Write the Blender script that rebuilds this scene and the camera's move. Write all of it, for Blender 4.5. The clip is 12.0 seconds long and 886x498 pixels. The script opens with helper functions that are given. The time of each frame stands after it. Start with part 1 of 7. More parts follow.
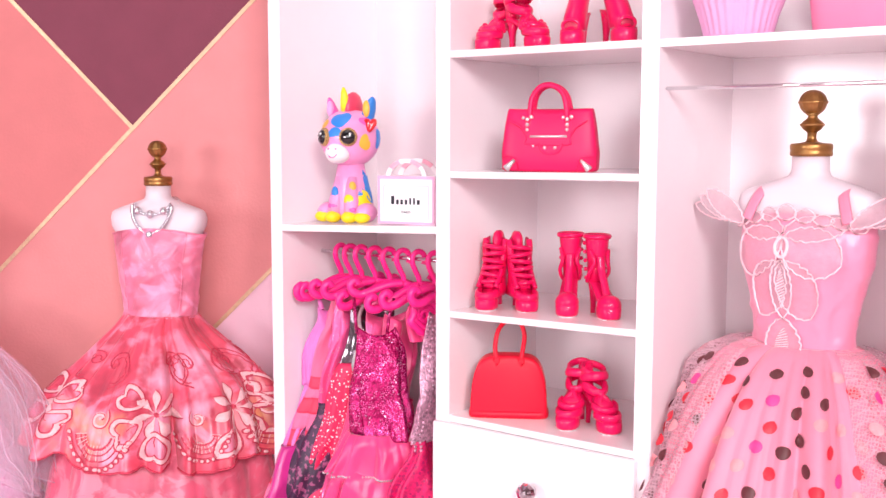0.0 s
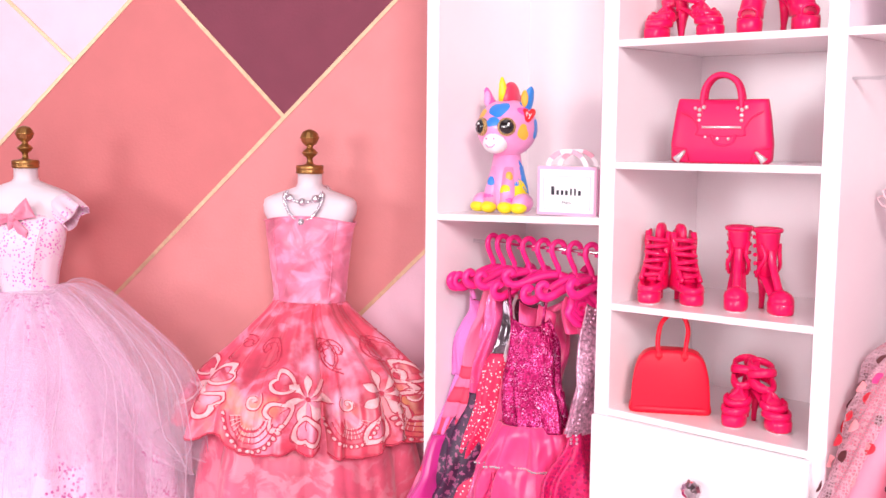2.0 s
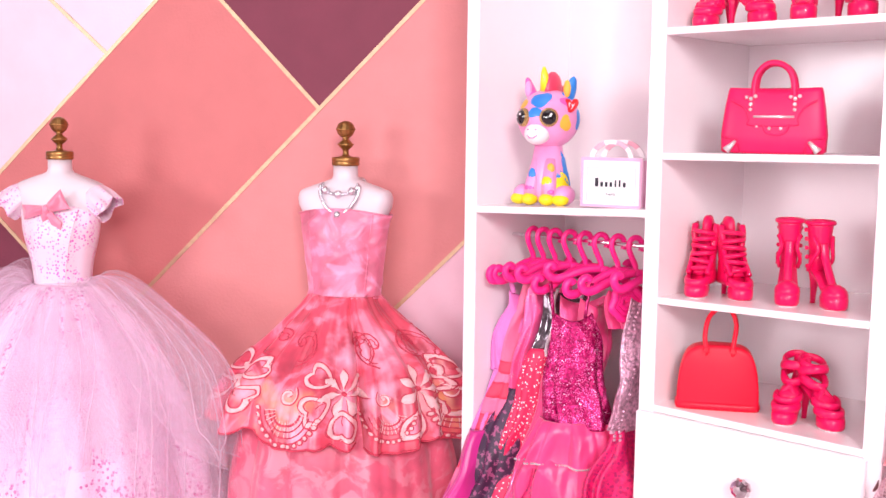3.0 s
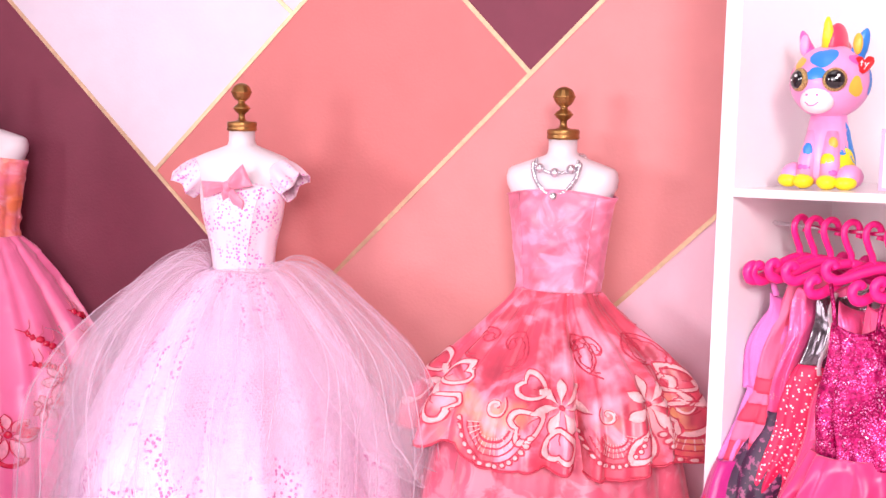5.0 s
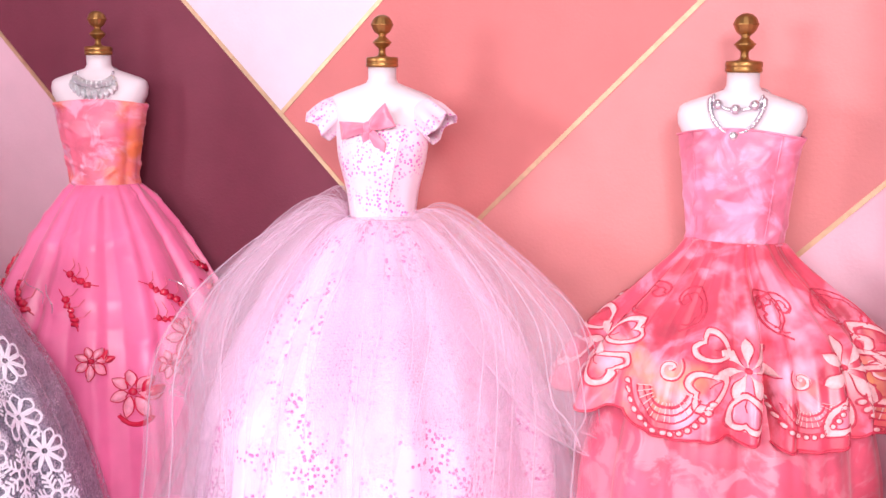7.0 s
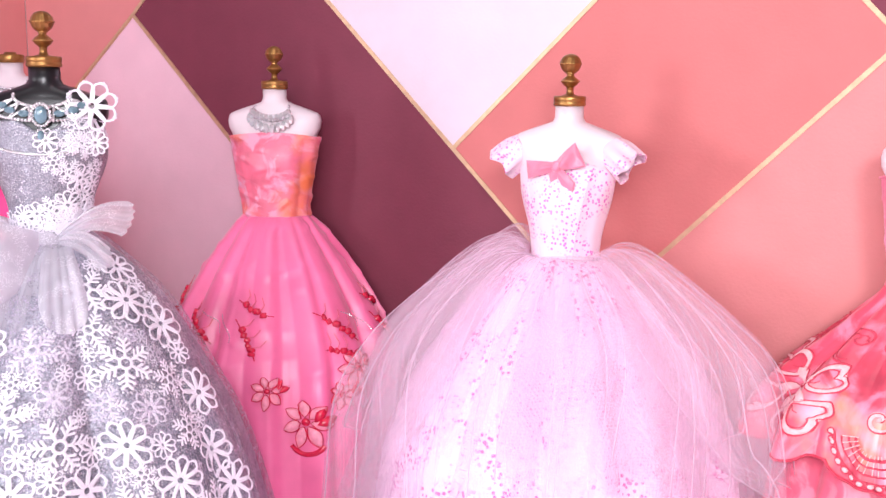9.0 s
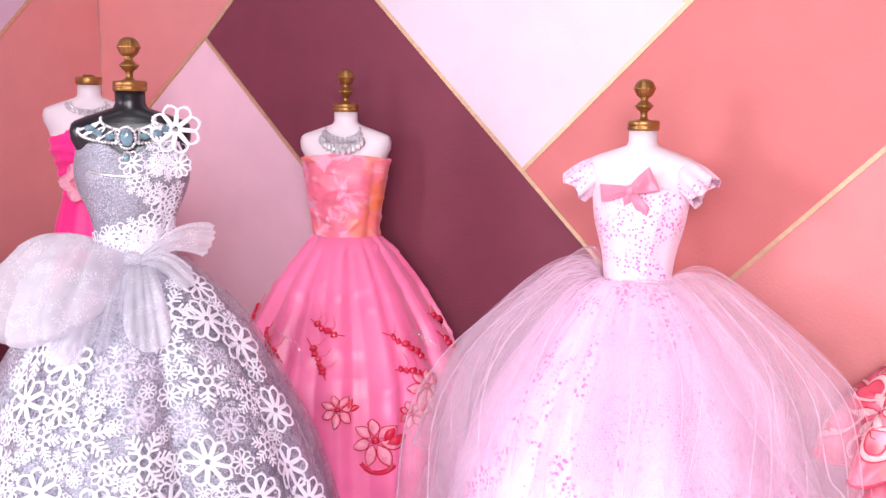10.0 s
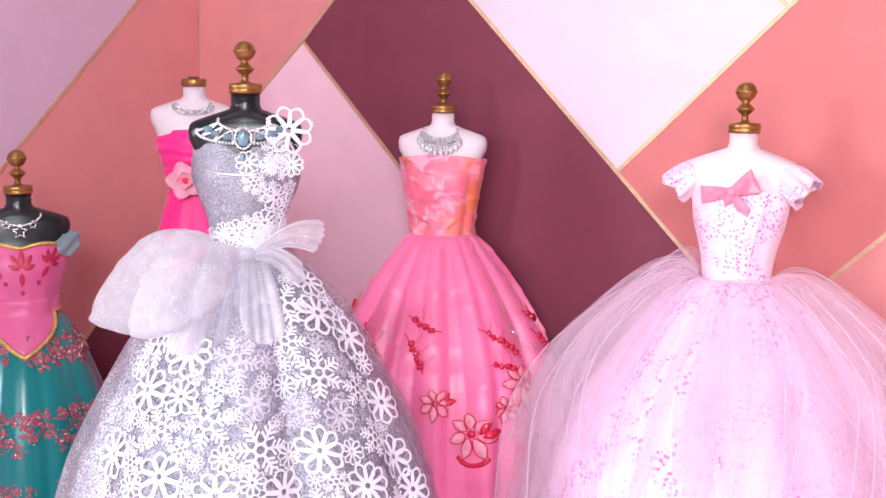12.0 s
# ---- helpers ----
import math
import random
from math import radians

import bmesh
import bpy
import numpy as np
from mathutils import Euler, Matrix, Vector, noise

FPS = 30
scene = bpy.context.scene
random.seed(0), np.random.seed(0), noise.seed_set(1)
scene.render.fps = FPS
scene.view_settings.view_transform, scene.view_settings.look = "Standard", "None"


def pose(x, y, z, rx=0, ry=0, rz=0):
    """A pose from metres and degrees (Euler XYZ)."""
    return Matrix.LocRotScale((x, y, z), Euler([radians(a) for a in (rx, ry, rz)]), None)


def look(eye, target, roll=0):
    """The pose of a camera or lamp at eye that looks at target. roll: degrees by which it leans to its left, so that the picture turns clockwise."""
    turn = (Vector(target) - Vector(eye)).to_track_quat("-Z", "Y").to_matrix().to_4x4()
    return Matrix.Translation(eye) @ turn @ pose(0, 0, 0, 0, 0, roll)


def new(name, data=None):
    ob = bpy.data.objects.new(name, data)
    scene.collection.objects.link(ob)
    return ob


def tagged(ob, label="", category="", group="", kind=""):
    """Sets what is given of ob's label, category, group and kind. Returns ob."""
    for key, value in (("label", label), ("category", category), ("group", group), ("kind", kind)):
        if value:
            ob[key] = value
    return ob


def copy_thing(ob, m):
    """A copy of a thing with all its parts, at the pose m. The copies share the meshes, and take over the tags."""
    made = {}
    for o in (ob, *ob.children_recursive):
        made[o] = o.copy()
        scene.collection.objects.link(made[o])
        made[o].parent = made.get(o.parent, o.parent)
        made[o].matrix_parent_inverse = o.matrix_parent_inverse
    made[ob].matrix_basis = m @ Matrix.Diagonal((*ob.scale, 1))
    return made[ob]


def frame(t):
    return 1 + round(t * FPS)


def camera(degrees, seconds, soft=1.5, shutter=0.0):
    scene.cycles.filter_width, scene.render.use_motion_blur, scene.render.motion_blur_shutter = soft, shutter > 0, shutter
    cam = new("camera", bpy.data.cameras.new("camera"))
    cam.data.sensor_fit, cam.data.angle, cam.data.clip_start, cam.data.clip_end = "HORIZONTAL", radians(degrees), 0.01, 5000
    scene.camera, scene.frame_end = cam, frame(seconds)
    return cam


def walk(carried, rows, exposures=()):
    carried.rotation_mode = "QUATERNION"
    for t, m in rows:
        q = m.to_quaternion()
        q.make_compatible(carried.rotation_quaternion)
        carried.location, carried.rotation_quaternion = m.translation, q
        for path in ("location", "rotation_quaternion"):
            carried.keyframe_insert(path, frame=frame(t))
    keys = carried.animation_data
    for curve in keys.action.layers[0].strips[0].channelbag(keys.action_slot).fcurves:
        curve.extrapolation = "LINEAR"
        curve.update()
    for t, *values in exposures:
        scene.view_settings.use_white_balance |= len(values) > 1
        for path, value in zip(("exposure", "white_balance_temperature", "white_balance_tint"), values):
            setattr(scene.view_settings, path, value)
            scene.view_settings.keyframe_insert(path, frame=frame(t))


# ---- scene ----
cam = camera(45.6, 12.0)
EXPOSURES = [(0, -0.12, 6480, 9), (2.5, -0.11, 6460, 9), (3.5, -0.05, 6450, 9), (5.5, 0.07, 6440, 8), (7, 0.1, 6360, 6), (9, 0.09, 6220, 5), (12, 0.1, 6090, 3)]
PATH = [
    (0, (0.002, 0.004, 0.259), (-0.188, 1.984, 0.049), 0.1),
    (0.5, (-0.006, 0.002, 0.259), (-0.248, 1.976, 0.048), 0.4),
    (1, (-0.013, 0.001, 0.259), (-0.314, 1.965, 0.033), 0.4),
    (1.5, (-0.019, 0.0, 0.257), (-0.363, 1.957, 0.035), 0.4),
    (2, (-0.022, 0.002, 0.257), (-0.391, 1.956, 0.036), 0.6),
    (2.5, (-0.026, 0.005, 0.255), (-0.41, 1.954, 0.028), 0.5),
    (3, (-0.031, 0.007, 0.254), (-0.437, 1.953, 0.029), 0.7),
    (3.5, (-0.042, 0.015, 0.259), (-0.519, 1.944, 0.038), 0.8),
    (5.5, (-0.087, 0.078, 0.246), (-0.799, 1.923, -0.058), 0.8),
    (6, (-0.099, 0.084, 0.243), (-0.826, 1.917, -0.095), 0.9),
    (6.5, (-0.108, 0.087, 0.241), (-0.873, 1.901, -0.109), 0.6),
    (7, (-0.118, 0.086, 0.24), (-0.919, 1.885, -0.109), 0.3),
    (8.8, (-0.151, 0.073, 0.247), (-1.072, 1.818, -0.08), 0.6),
    (9, (-0.154, 0.071, 0.248), (-1.101, 1.804, -0.071), 0.5),
    (9.5, (-0.158, 0.065, 0.251), (-1.147, 1.776, -0.057), 0.7),
    (10, (-0.163, 0.061, 0.251), (-1.18, 1.759, -0.039), 0.6),
    (10.5, (-0.167, 0.058, 0.251), (-1.218, 1.734, -0.043), 0.5),
    (11, (-0.17, 0.053, 0.252), (-1.242, 1.716, -0.043), 0.7),
    (11.5, (-0.171, 0.047, 0.253), (-1.268, 1.693, -0.043), 0.6),
    (12, (-0.172, 0.042, 0.252), (-1.281, 1.68, -0.04), 0.7),
]
walk(cam, [(t, look(eye, target, roll)) for t, eye, target, roll in PATH], EXPOSURES)

# ---- light ----
world = bpy.data.worlds.new("world")
scene.world = world
world.use_nodes = True
world.node_tree.nodes["Background"].inputs[0].default_value = (1.0, 0.96, 0.97, 1)
world.node_tree.nodes["Background"].inputs[1].default_value = 0.3
C = 0.01  # sizes below are in centimetres


def area_lamp(name, eye, target, watts, width, height, colour):
    data = bpy.data.lights.new(name, "AREA")
    data.shape, data.size, data.size_y = "RECTANGLE", width * C, height * C
    data.energy, data.color = watts, colour
    ob = new(name, data)
    ob.matrix_world = look(Vector(eye) * C, Vector(target) * C)
    return ob


area_lamp("left_softbox", (-94, -46, 36), (-22, 44, 22), 6.0, 26, 26, (1.0, 0.945, 0.985))
area_lamp("right_softbox", (20, -46, 54), (-30, 44, 18), 6.2, 22, 22, (1.0, 0.945, 0.99))
area_lamp("front_softbox", (-14, -62, 36), (-20, 46, 18), 4.2, 50, 36, (1.0, 0.945, 0.99))
# Unseen fill from above, added to lift the shade between the softboxes
area_lamp("overhead_fill", (-25, -5, 120), (-25, 30, 0), 2.6, 60, 60, (1.0, 0.94, 0.98))
scene.cycles.transparent_max_bounces = 32


# ---- materials ----
def material(name, colour, rough=0.5, metal=0.0, vary=0.08, scale=60.0, bump=0.0, bump_scale=400.0, sheen=0.0,
             coat=0.0, second=None, second_scale=80.0, low=0.45, high=0.6, trans=0.0, detail=4.0, subsurface=0.0, swirl=0.0):
    m = bpy.data.materials.new(name)
    m.use_nodes = True
    n, l = m.node_tree.nodes, m.node_tree.links
    b = n["Principled BSDF"]
    b.inputs["Roughness"].default_value, b.inputs["Metallic"].default_value = rough, metal
    b.inputs["Sheen Weight"].default_value, b.inputs["Coat Weight"].default_value = sheen, coat
    b.inputs["Coat Roughness"].default_value = 0.08
    b.inputs["Transmission Weight"].default_value = trans
    if subsurface:
        b.inputs["Subsurface Weight"].default_value = subsurface
        b.inputs["Subsurface Radius"].default_value = (0.004, 0.0015, 0.0015)
        b.inputs["Subsurface Scale"].default_value = 0.5
    tc = n.new("ShaderNodeTexCoord")
    noise1 = n.new("ShaderNodeTexNoise")
    noise1.inputs["Scale"].default_value, noise1.inputs["Detail"].default_value = scale, detail
    l.new(tc.outputs["Object"], noise1.inputs["Vector"])
    ramp = n.new("ShaderNodeValToRGB")
    ramp.color_ramp.elements[0].position, ramp.color_ramp.elements[1].position = 0.3, 0.7
    ramp.color_ramp.elements[0].color = (*[max(0, c * (1 - vary)) for c in colour], 1)
    ramp.color_ramp.elements[1].color = (*[min(1, c * (1 + vary)) for c in colour], 1)
    l.new(noise1.outputs["Fac"], ramp.inputs["Fac"])
    out = ramp.outputs["Color"]
    if second:
        noise2 = n.new("ShaderNodeTexNoise")
        noise2.inputs["Scale"].default_value, noise2.inputs["Detail"].default_value = second_scale, 5
        noise2.inputs["Distortion"].default_value = swirl
        l.new(tc.outputs["Object"], noise2.inputs["Vector"])
        r2 = n.new("ShaderNodeValToRGB")
        r2.color_ramp.elements[0].position, r2.color_ramp.elements[1].position = low, high
        l.new(noise2.outputs["Fac"], r2.inputs["Fac"])
        mix = n.new("ShaderNodeMix")
        mix.data_type = "RGBA"
        l.new(r2.outputs["Color"], mix.inputs["Factor"])
        l.new(out, mix.inputs["A"])
        mix.inputs["B"].default_value = (*second, 1)
        out = mix.outputs["Result"]
    l.new(out, b.inputs["Base Color"])
    if bump:
        noise3 = n.new("ShaderNodeTexNoise")
        noise3.inputs["Scale"].default_value, noise3.inputs["Detail"].default_value = bump_scale, 3
        l.new(tc.outputs["Object"], noise3.inputs["Vector"])
        bp = n.new("ShaderNodeBump")
        bp.inputs["Strength"].default_value, bp.inputs["Distance"].default_value = bump, 0.0006
        l.new(noise3.outputs["Fac"], bp.inputs["Height"])
        l.new(bp.outputs["Normal"], b.inputs["Normal"])
    return m


def add_spots(m, colour, scale, size, rough=None, metal=None, mask_scale=0.0, mask_low=0.5, mask_high=0.6, coords="Object"):
    """Spots on a material's base colour: one in each Voronoi cell, kept where a broad noise is high."""
    n, l = m.node_tree.nodes, m.node_tree.links
    b = n["Principled BSDF"]
    tc = n.new("ShaderNodeTexCoord")
    vor = n.new("ShaderNodeTexVoronoi")
    vor.inputs["Scale"].default_value = scale
    l.new(tc.outputs[coords], vor.inputs["Vector"])
    r = n.new("ShaderNodeValToRGB")
    r.color_ramp.elements[0].position, r.color_ramp.elements[1].position = size * 0.85, size
    r.color_ramp.elements[0].color, r.color_ramp.elements[1].color = (1, 1, 1, 1), (0, 0, 0, 1)
    l.new(vor.outputs["Distance"], r.inputs["Fac"])
    fac = r.outputs["Color"]
    if mask_scale:
        no = n.new("ShaderNodeTexNoise")
        no.inputs["Scale"].default_value = mask_scale
        l.new(tc.outputs[coords], no.inputs["Vector"])
        r2 = n.new("ShaderNodeValToRGB")
        r2.color_ramp.elements[0].position, r2.color_ramp.elements[1].position = mask_low, mask_high
        l.new(no.outputs["Fac"], r2.inputs["Fac"])
        mu = n.new("ShaderNodeMath")
        mu.operation = "MULTIPLY"
        l.new(fac, mu.inputs[0])
        l.new(r2.outputs["Color"], mu.inputs[1])
        fac = mu.outputs[0]
    link = b.inputs["Base Color"].links[0]
    mix = n.new("ShaderNodeMix")
    mix.data_type = "RGBA"
    l.new(fac, mix.inputs["Factor"])
    l.new(link.from_socket, mix.inputs["A"])
    mix.inputs["B"].default_value = (*colour, 1)
    l.new(mix.outputs["Result"], b.inputs["Base Color"])
    for key, value in (("Roughness", rough), ("Metallic", metal)):
        if value is not None:
            mm = n.new("ShaderNodeMix")
            mm.inputs["A"].default_value, mm.inputs["B"].default_value = b.inputs[key].default_value, value
            l.new(fac, mm.inputs["Factor"])
            l.new(mm.outputs["Result"], b.inputs[key])
    return m


def add_blotch(m, colour, scale, low, high, offset=(0, 0, 0), coords="Object"):
    """Broad soft-edged areas of another colour, for prints and painted highlights."""
    n, l = m.node_tree.nodes, m.node_tree.links
    b = n["Principled BSDF"]
    tc, mp, no, r, mix = [n.new("ShaderNode" + k) for k in ("TexCoord", "Mapping", "TexNoise", "ValToRGB", "Mix")]
    mp.inputs["Location"].default_value = offset
    no.inputs["Scale"].default_value, no.inputs["Detail"].default_value = scale, 4
    r.color_ramp.elements[0].position, r.color_ramp.elements[1].position = low, high
    l.new(tc.outputs[coords], mp.inputs["Vector"])
    l.new(mp.outputs["Vector"], no.inputs["Vector"])
    l.new(no.outputs["Fac"], r.inputs["Fac"])
    mix.data_type = "RGBA"
    l.new(r.outputs["Color"], mix.inputs["Factor"])
    l.new(b.inputs["Base Color"].links[0].from_socket, mix.inputs["A"])
    mix.inputs["B"].default_value = (*colour, 1)
    l.new(mix.outputs["Result"], b.inputs["Base Color"])
    return m


def add_wrinkles(m, scale=70, strength=0.8, distance=0.003, stretch=(1, 1, 1)):
    """Creases of thin crumpled cloth, under the fine relief."""
    n, l = m.node_tree.nodes, m.node_tree.links
    b = n["Principled BSDF"]
    tc, mp, no, bp = [n.new("ShaderNode" + k) for k in ("TexCoord", "Mapping", "TexNoise", "Bump")]
    mp.inputs["Scale"].default_value = stretch
    no.noise_type = "RIDGED_MULTIFRACTAL"
    no.inputs["Scale"].default_value, no.inputs["Detail"].default_value = scale, 2
    bp.inputs["Strength"].default_value, bp.inputs["Distance"].default_value = strength, distance
    l.new(tc.outputs["Object"], mp.inputs["Vector"])
    l.new(mp.outputs["Vector"], no.inputs["Vector"])
    l.new(no.outputs["Fac"], bp.inputs["Height"])
    if b.inputs["Normal"].links:
        l.new(b.inputs["Normal"].links[0].from_socket, bp.inputs["Normal"])
    l.new(bp.outputs["Normal"], b.inputs["Normal"])
    return m


def sheer(m, cover, net=0.0, glow=(0.9, 0.7, 0.8, 1), glitter=0.0):
    """Makes a cloth see-through: cover is the share of thread; net adds a fine mesh of that many cells a metre."""
    n, l = m.node_tree.nodes, m.node_tree.links
    out, b = n["Material Output"], n["Principled BSDF"]
    clear = n.new("ShaderNodeBsdfTransparent")
    mix = n.new("ShaderNodeMixShader")
    through_light = n.new("ShaderNodeBsdfTranslucent")
    through_light.inputs["Color"].default_value = glow
    cloth = n.new("ShaderNodeMixShader")
    cloth.inputs[0].default_value = 0.45
    l.new(b.outputs[0], cloth.inputs[1])
    l.new(through_light.outputs[0], cloth.inputs[2])
    l.new(clear.outputs[0], mix.inputs[1])
    l.new(cloth.outputs[0], mix.inputs[2])
    l.new(mix.outputs[0], out.inputs["Surface"])
    mix.inputs[0].default_value = cover
    tc = n.new("ShaderNodeTexCoord")
    no = n.new("ShaderNodeTexNoise")
    no.inputs["Scale"].default_value = 90
    l.new(tc.outputs["Object"], no.inputs["Vector"])
    mr = n.new("ShaderNodeMapRange")
    mr.inputs["From Min"].default_value, mr.inputs["From Max"].default_value = 0.3, 0.7
    mr.inputs["To Min"].default_value, mr.inputs["To Max"].default_value = cover * 0.9, cover * 1.1
    l.new(no.outputs["Fac"], mr.inputs["Value"])
    fac = mr.outputs["Result"]
    if net:
        vor = n.new("ShaderNodeTexVoronoi")
        vor.feature = "DISTANCE_TO_EDGE"
        vor.inputs["Scale"].default_value, vor.inputs["Randomness"].default_value = net, 0.35
        l.new(tc.outputs["Object"], vor.inputs["Vector"])
        r = n.new("ShaderNodeMapRange")
        r.inputs["From Min"].default_value, r.inputs["From Max"].default_value = 0.05, 0.3
        r.inputs["To Min"].default_value, r.inputs["To Max"].default_value = 2.2, 0.45
        l.new(vor.outputs["Distance"], r.inputs["Value"])
        mu = n.new("ShaderNodeMath")
        mu.operation = "MULTIPLY"
        l.new(fac, mu.inputs[0])
        l.new(r.outputs["Result"], mu.inputs[1])
        fac = mu.outputs[0]
    if glitter:  # solid flakes scattered in the cloth
        vor = n.new("ShaderNodeTexVoronoi")
        vor.inputs["Scale"].default_value = glitter
        l.new(tc.outputs["Object"], vor.inputs["Vector"])
        r = n.new("ShaderNodeMapRange")
        r.inputs["From Min"].default_value, r.inputs["From Max"].default_value = 0.42, 0.32
        l.new(vor.outputs["Distance"], r.inputs["Value"])
        big = n.new("ShaderNodeTexNoise")
        big.inputs["Scale"].default_value = 160
        l.new(tc.outputs["Object"], big.inputs["Vector"])
        r2 = n.new("ShaderNodeMapRange")
        r2.inputs["From Min"].default_value, r2.inputs["From Max"].default_value = 0.36, 0.52
        l.new(big.outputs["Fac"], r2.inputs["Value"])
        mu2 = n.new("ShaderNodeMath")
        mu2.operation = "MULTIPLY"
        l.new(r.outputs["Result"], mu2.inputs[0])
        l.new(r2.outputs["Result"], mu2.inputs[1])
        mx = n.new("ShaderNodeMath")
        mx.operation = "MAXIMUM"
        l.new(fac, mx.inputs[0])
        l.new(mu2.outputs[0], mx.inputs[1])
        fac = mx.outputs[0]
    l.new(fac, mix.inputs[0])
    return m


CORAL = material("coral_wallpaper", (0.61, 0.182, 0.178), 0.7, vary=0.03, bump=0.25, bump_scale=700)
SALMON = material("salmon_wallpaper", (0.69, 0.257, 0.255), 0.7, vary=0.03, bump=0.25, bump_scale=700)
BLUSH = material("blush_wallpaper", (0.86, 0.56, 0.66), 0.7, vary=0.03, bump=0.2, bump_scale=700)
PLUM = material("plum_wallpaper", (0.19, 0.033, 0.062), 0.7, vary=0.05, bump=0.25, bump_scale=700)
LILAC = material("lilac_white_wallpaper", (0.74, 0.64, 0.73), 0.7, vary=0.03, bump=0.2, bump_scale=700)
MAUVE = material("mauve_wallpaper", (0.62, 0.42, 0.54), 0.7, vary=0.03, bump=0.2, bump_scale=700)
GOLD = material("gold_line", (0.64, 0.44, 0.28), 0.45, 0.5, vary=0.12, scale=300)
BOARD = material("wall_board", (0.8, 0.74, 0.74), 0.8)
ROOM = material("room_bounce_paint", (0.8, 0.65, 0.69), 0.9, vary=0.04, scale=3)
TABLE = material("table_top", (0.7, 0.5, 0.54), 0.6, vary=0.05, scale=12)
LACQUER = material("white_lacquer", (0.93, 0.84, 0.86), 0.2, vary=0.02, scale=20, bump=0.03, bump_scale=60)
TORSO = material("white_plastic", (0.75, 0.64, 0.68), 0.42, vary=0.02, scale=40)
BLACK = material("black_plastic", (0.012, 0.011, 0.013), 0.28, vary=0.2)
BRASS = material("antique_brass", (0.36, 0.185, 0.06), 0.36, 0.85, vary=0.25, scale=220, bump=0.15, bump_scale=500)
CHROME = material("chrome", (0.85, 0.85, 0.87), 0.08, 1.0, vary=0.02)
KNOB = material("cut_chrome", (0.72, 0.7, 0.72), 0.06, 1.0, vary=0.3, scale=250)
CHAIN = material("silver_chain", (0.78, 0.79, 0.83), 0.13, 0.92, vary=0.1, scale=500)
HOT = material("hot_pink_plastic", (0.8, 0.005, 0.1), 0.3, vary=0.05, coat=0.2)
RED = material("coral_red_plastic", (0.82, 0.005, 0.035), 0.42, vary=0.03, coat=0.05)
BAGPINK = material("raspberry_plastic", (0.78, 0.012, 0.11), 0.42, vary=0.05)
HANGER = material("pink_hanger_plastic", (0.92, 0.018, 0.25), 0.35, vary=0.04, coat=0.1, subsurface=0.15)
SOLE = material("white_sole", (0.8, 0.74, 0.75), 0.5)
SILVERPAINT = material("silver_paint", (0.8, 0.78, 0.78), 0.3, 0.6)
for plastic in (HOT, RED, BAGPINK):
    plastic.node_tree.nodes["Principled BSDF"].inputs["Specular IOR Level"].default_value = 0.3
PRINT = material("printed_satin", (0.85, 0.19, 0.31), 0.42, vary=0.3, scale=85, second=(0.88, 0.33, 0.52), second_scale=80,
                 low=0.5, high=0.6, sheen=0.2, bump=0.3, bump_scale=300, detail=3, swirl=1.2)
add_wrinkles(PRINT, 110, 0.6, 0.0016, (1, 1, 1.6))
for satin in (PRINT,):
    satin.node_tree.nodes["Principled BSDF"].inputs["Specular IOR Level"].default_value = 0.85
UNDER = material("printed_underskirt", (0.8, 0.12, 0.21), 0.42, vary=0.25, scale=60, second=(0.86, 0.24, 0.33), second_scale=75, low=0.5, high=0.6, sheen=0.3, bump=0.2, bump_scale=250, swirl=1.2)
PRINT_SKIRT = material("printed_organza", (0.74, 0.065, 0.125), 0.36, vary=0.35, scale=65, second=(0.86, 0.24, 0.36), second_scale=52,
                       low=0.5, high=0.62, sheen=0.2, bump=0.25, bump_scale=250, detail=3, swirl=1.2)
add_blotch(PRINT_SKIRT, (0.86, 0.36, 0.16), 24, 0.62, 0.74, (0.3, 0, 0))
# Lilac blotches painted in as highlights on the peplum
add_blotch(PRINT_SKIRT, (0.88, 0.42, 0.58), 34, 0.58, 0.7, (0.6, 0.2, 0))
add_wrinkles(PRINT_SKIRT, 110, 0.5, 0.0016, (1, 1, 0.4))
CORALPRINT = material("coral_print_satin", (0.88, 0.16, 0.26), 0.44, vary=0.25, scale=90, second=(0.88, 0.36, 0.5), second_scale=65,
                      low=0.5, high=0.58, sheen=0.1, bump=0.2, bump_scale=300, swirl=1.5)
add_blotch(CORALPRINT, (0.88, 0.2, 0.075), 42, 0.48, 0.62, (0.21, 0.1, 0))
# Pale lilac patches put the creased satin's highlights into the colour
add_blotch(CORALPRINT, (0.88, 0.46, 0.66), 60, 0.6, 0.68, (0.7, 0.3, 0))
add_wrinkles(CORALPRINT, 110, 0.7, 0.0016)
CORALCHIFFON = material("coral_pink_chiffon", (0.93, 0.16, 0.36), 0.42, vary=0.16, scale=40, sheen=0.3, bump=0.1, bump_scale=300)
add_wrinkles(CORALCHIFFON, 90, 0.5, 0.0016, (1, 1, 0.25))
for satin in (PRINT_SKIRT, CORALPRINT, CORALCHIFFON):
    satin.node_tree.nodes["Principled BSDF"].inputs["Specular IOR Level"].default_value = 0.85
PALECREAM = material("pale_pink_embroidery", (0.88, 0.52, 0.54), 0.45, vary=0.12, scale=600, sheen=0.3, bump=0.5, bump_scale=1500)
RUBY = material("ruby_beads", (0.66, 0.012, 0.06), 0.25, vary=0.2, scale=700, coat=0.4)
REDTHREAD = material("raspberry_thread", (0.62, 0.045, 0.095), 0.5, vary=0.2, scale=700, bump=0.5, bump_scale=1500)
ROSETHREAD = material("rose_thread", (0.78, 0.12, 0.2), 0.45, vary=0.15, scale=700, sheen=0.3, bump=0.4, bump_scale=1500)
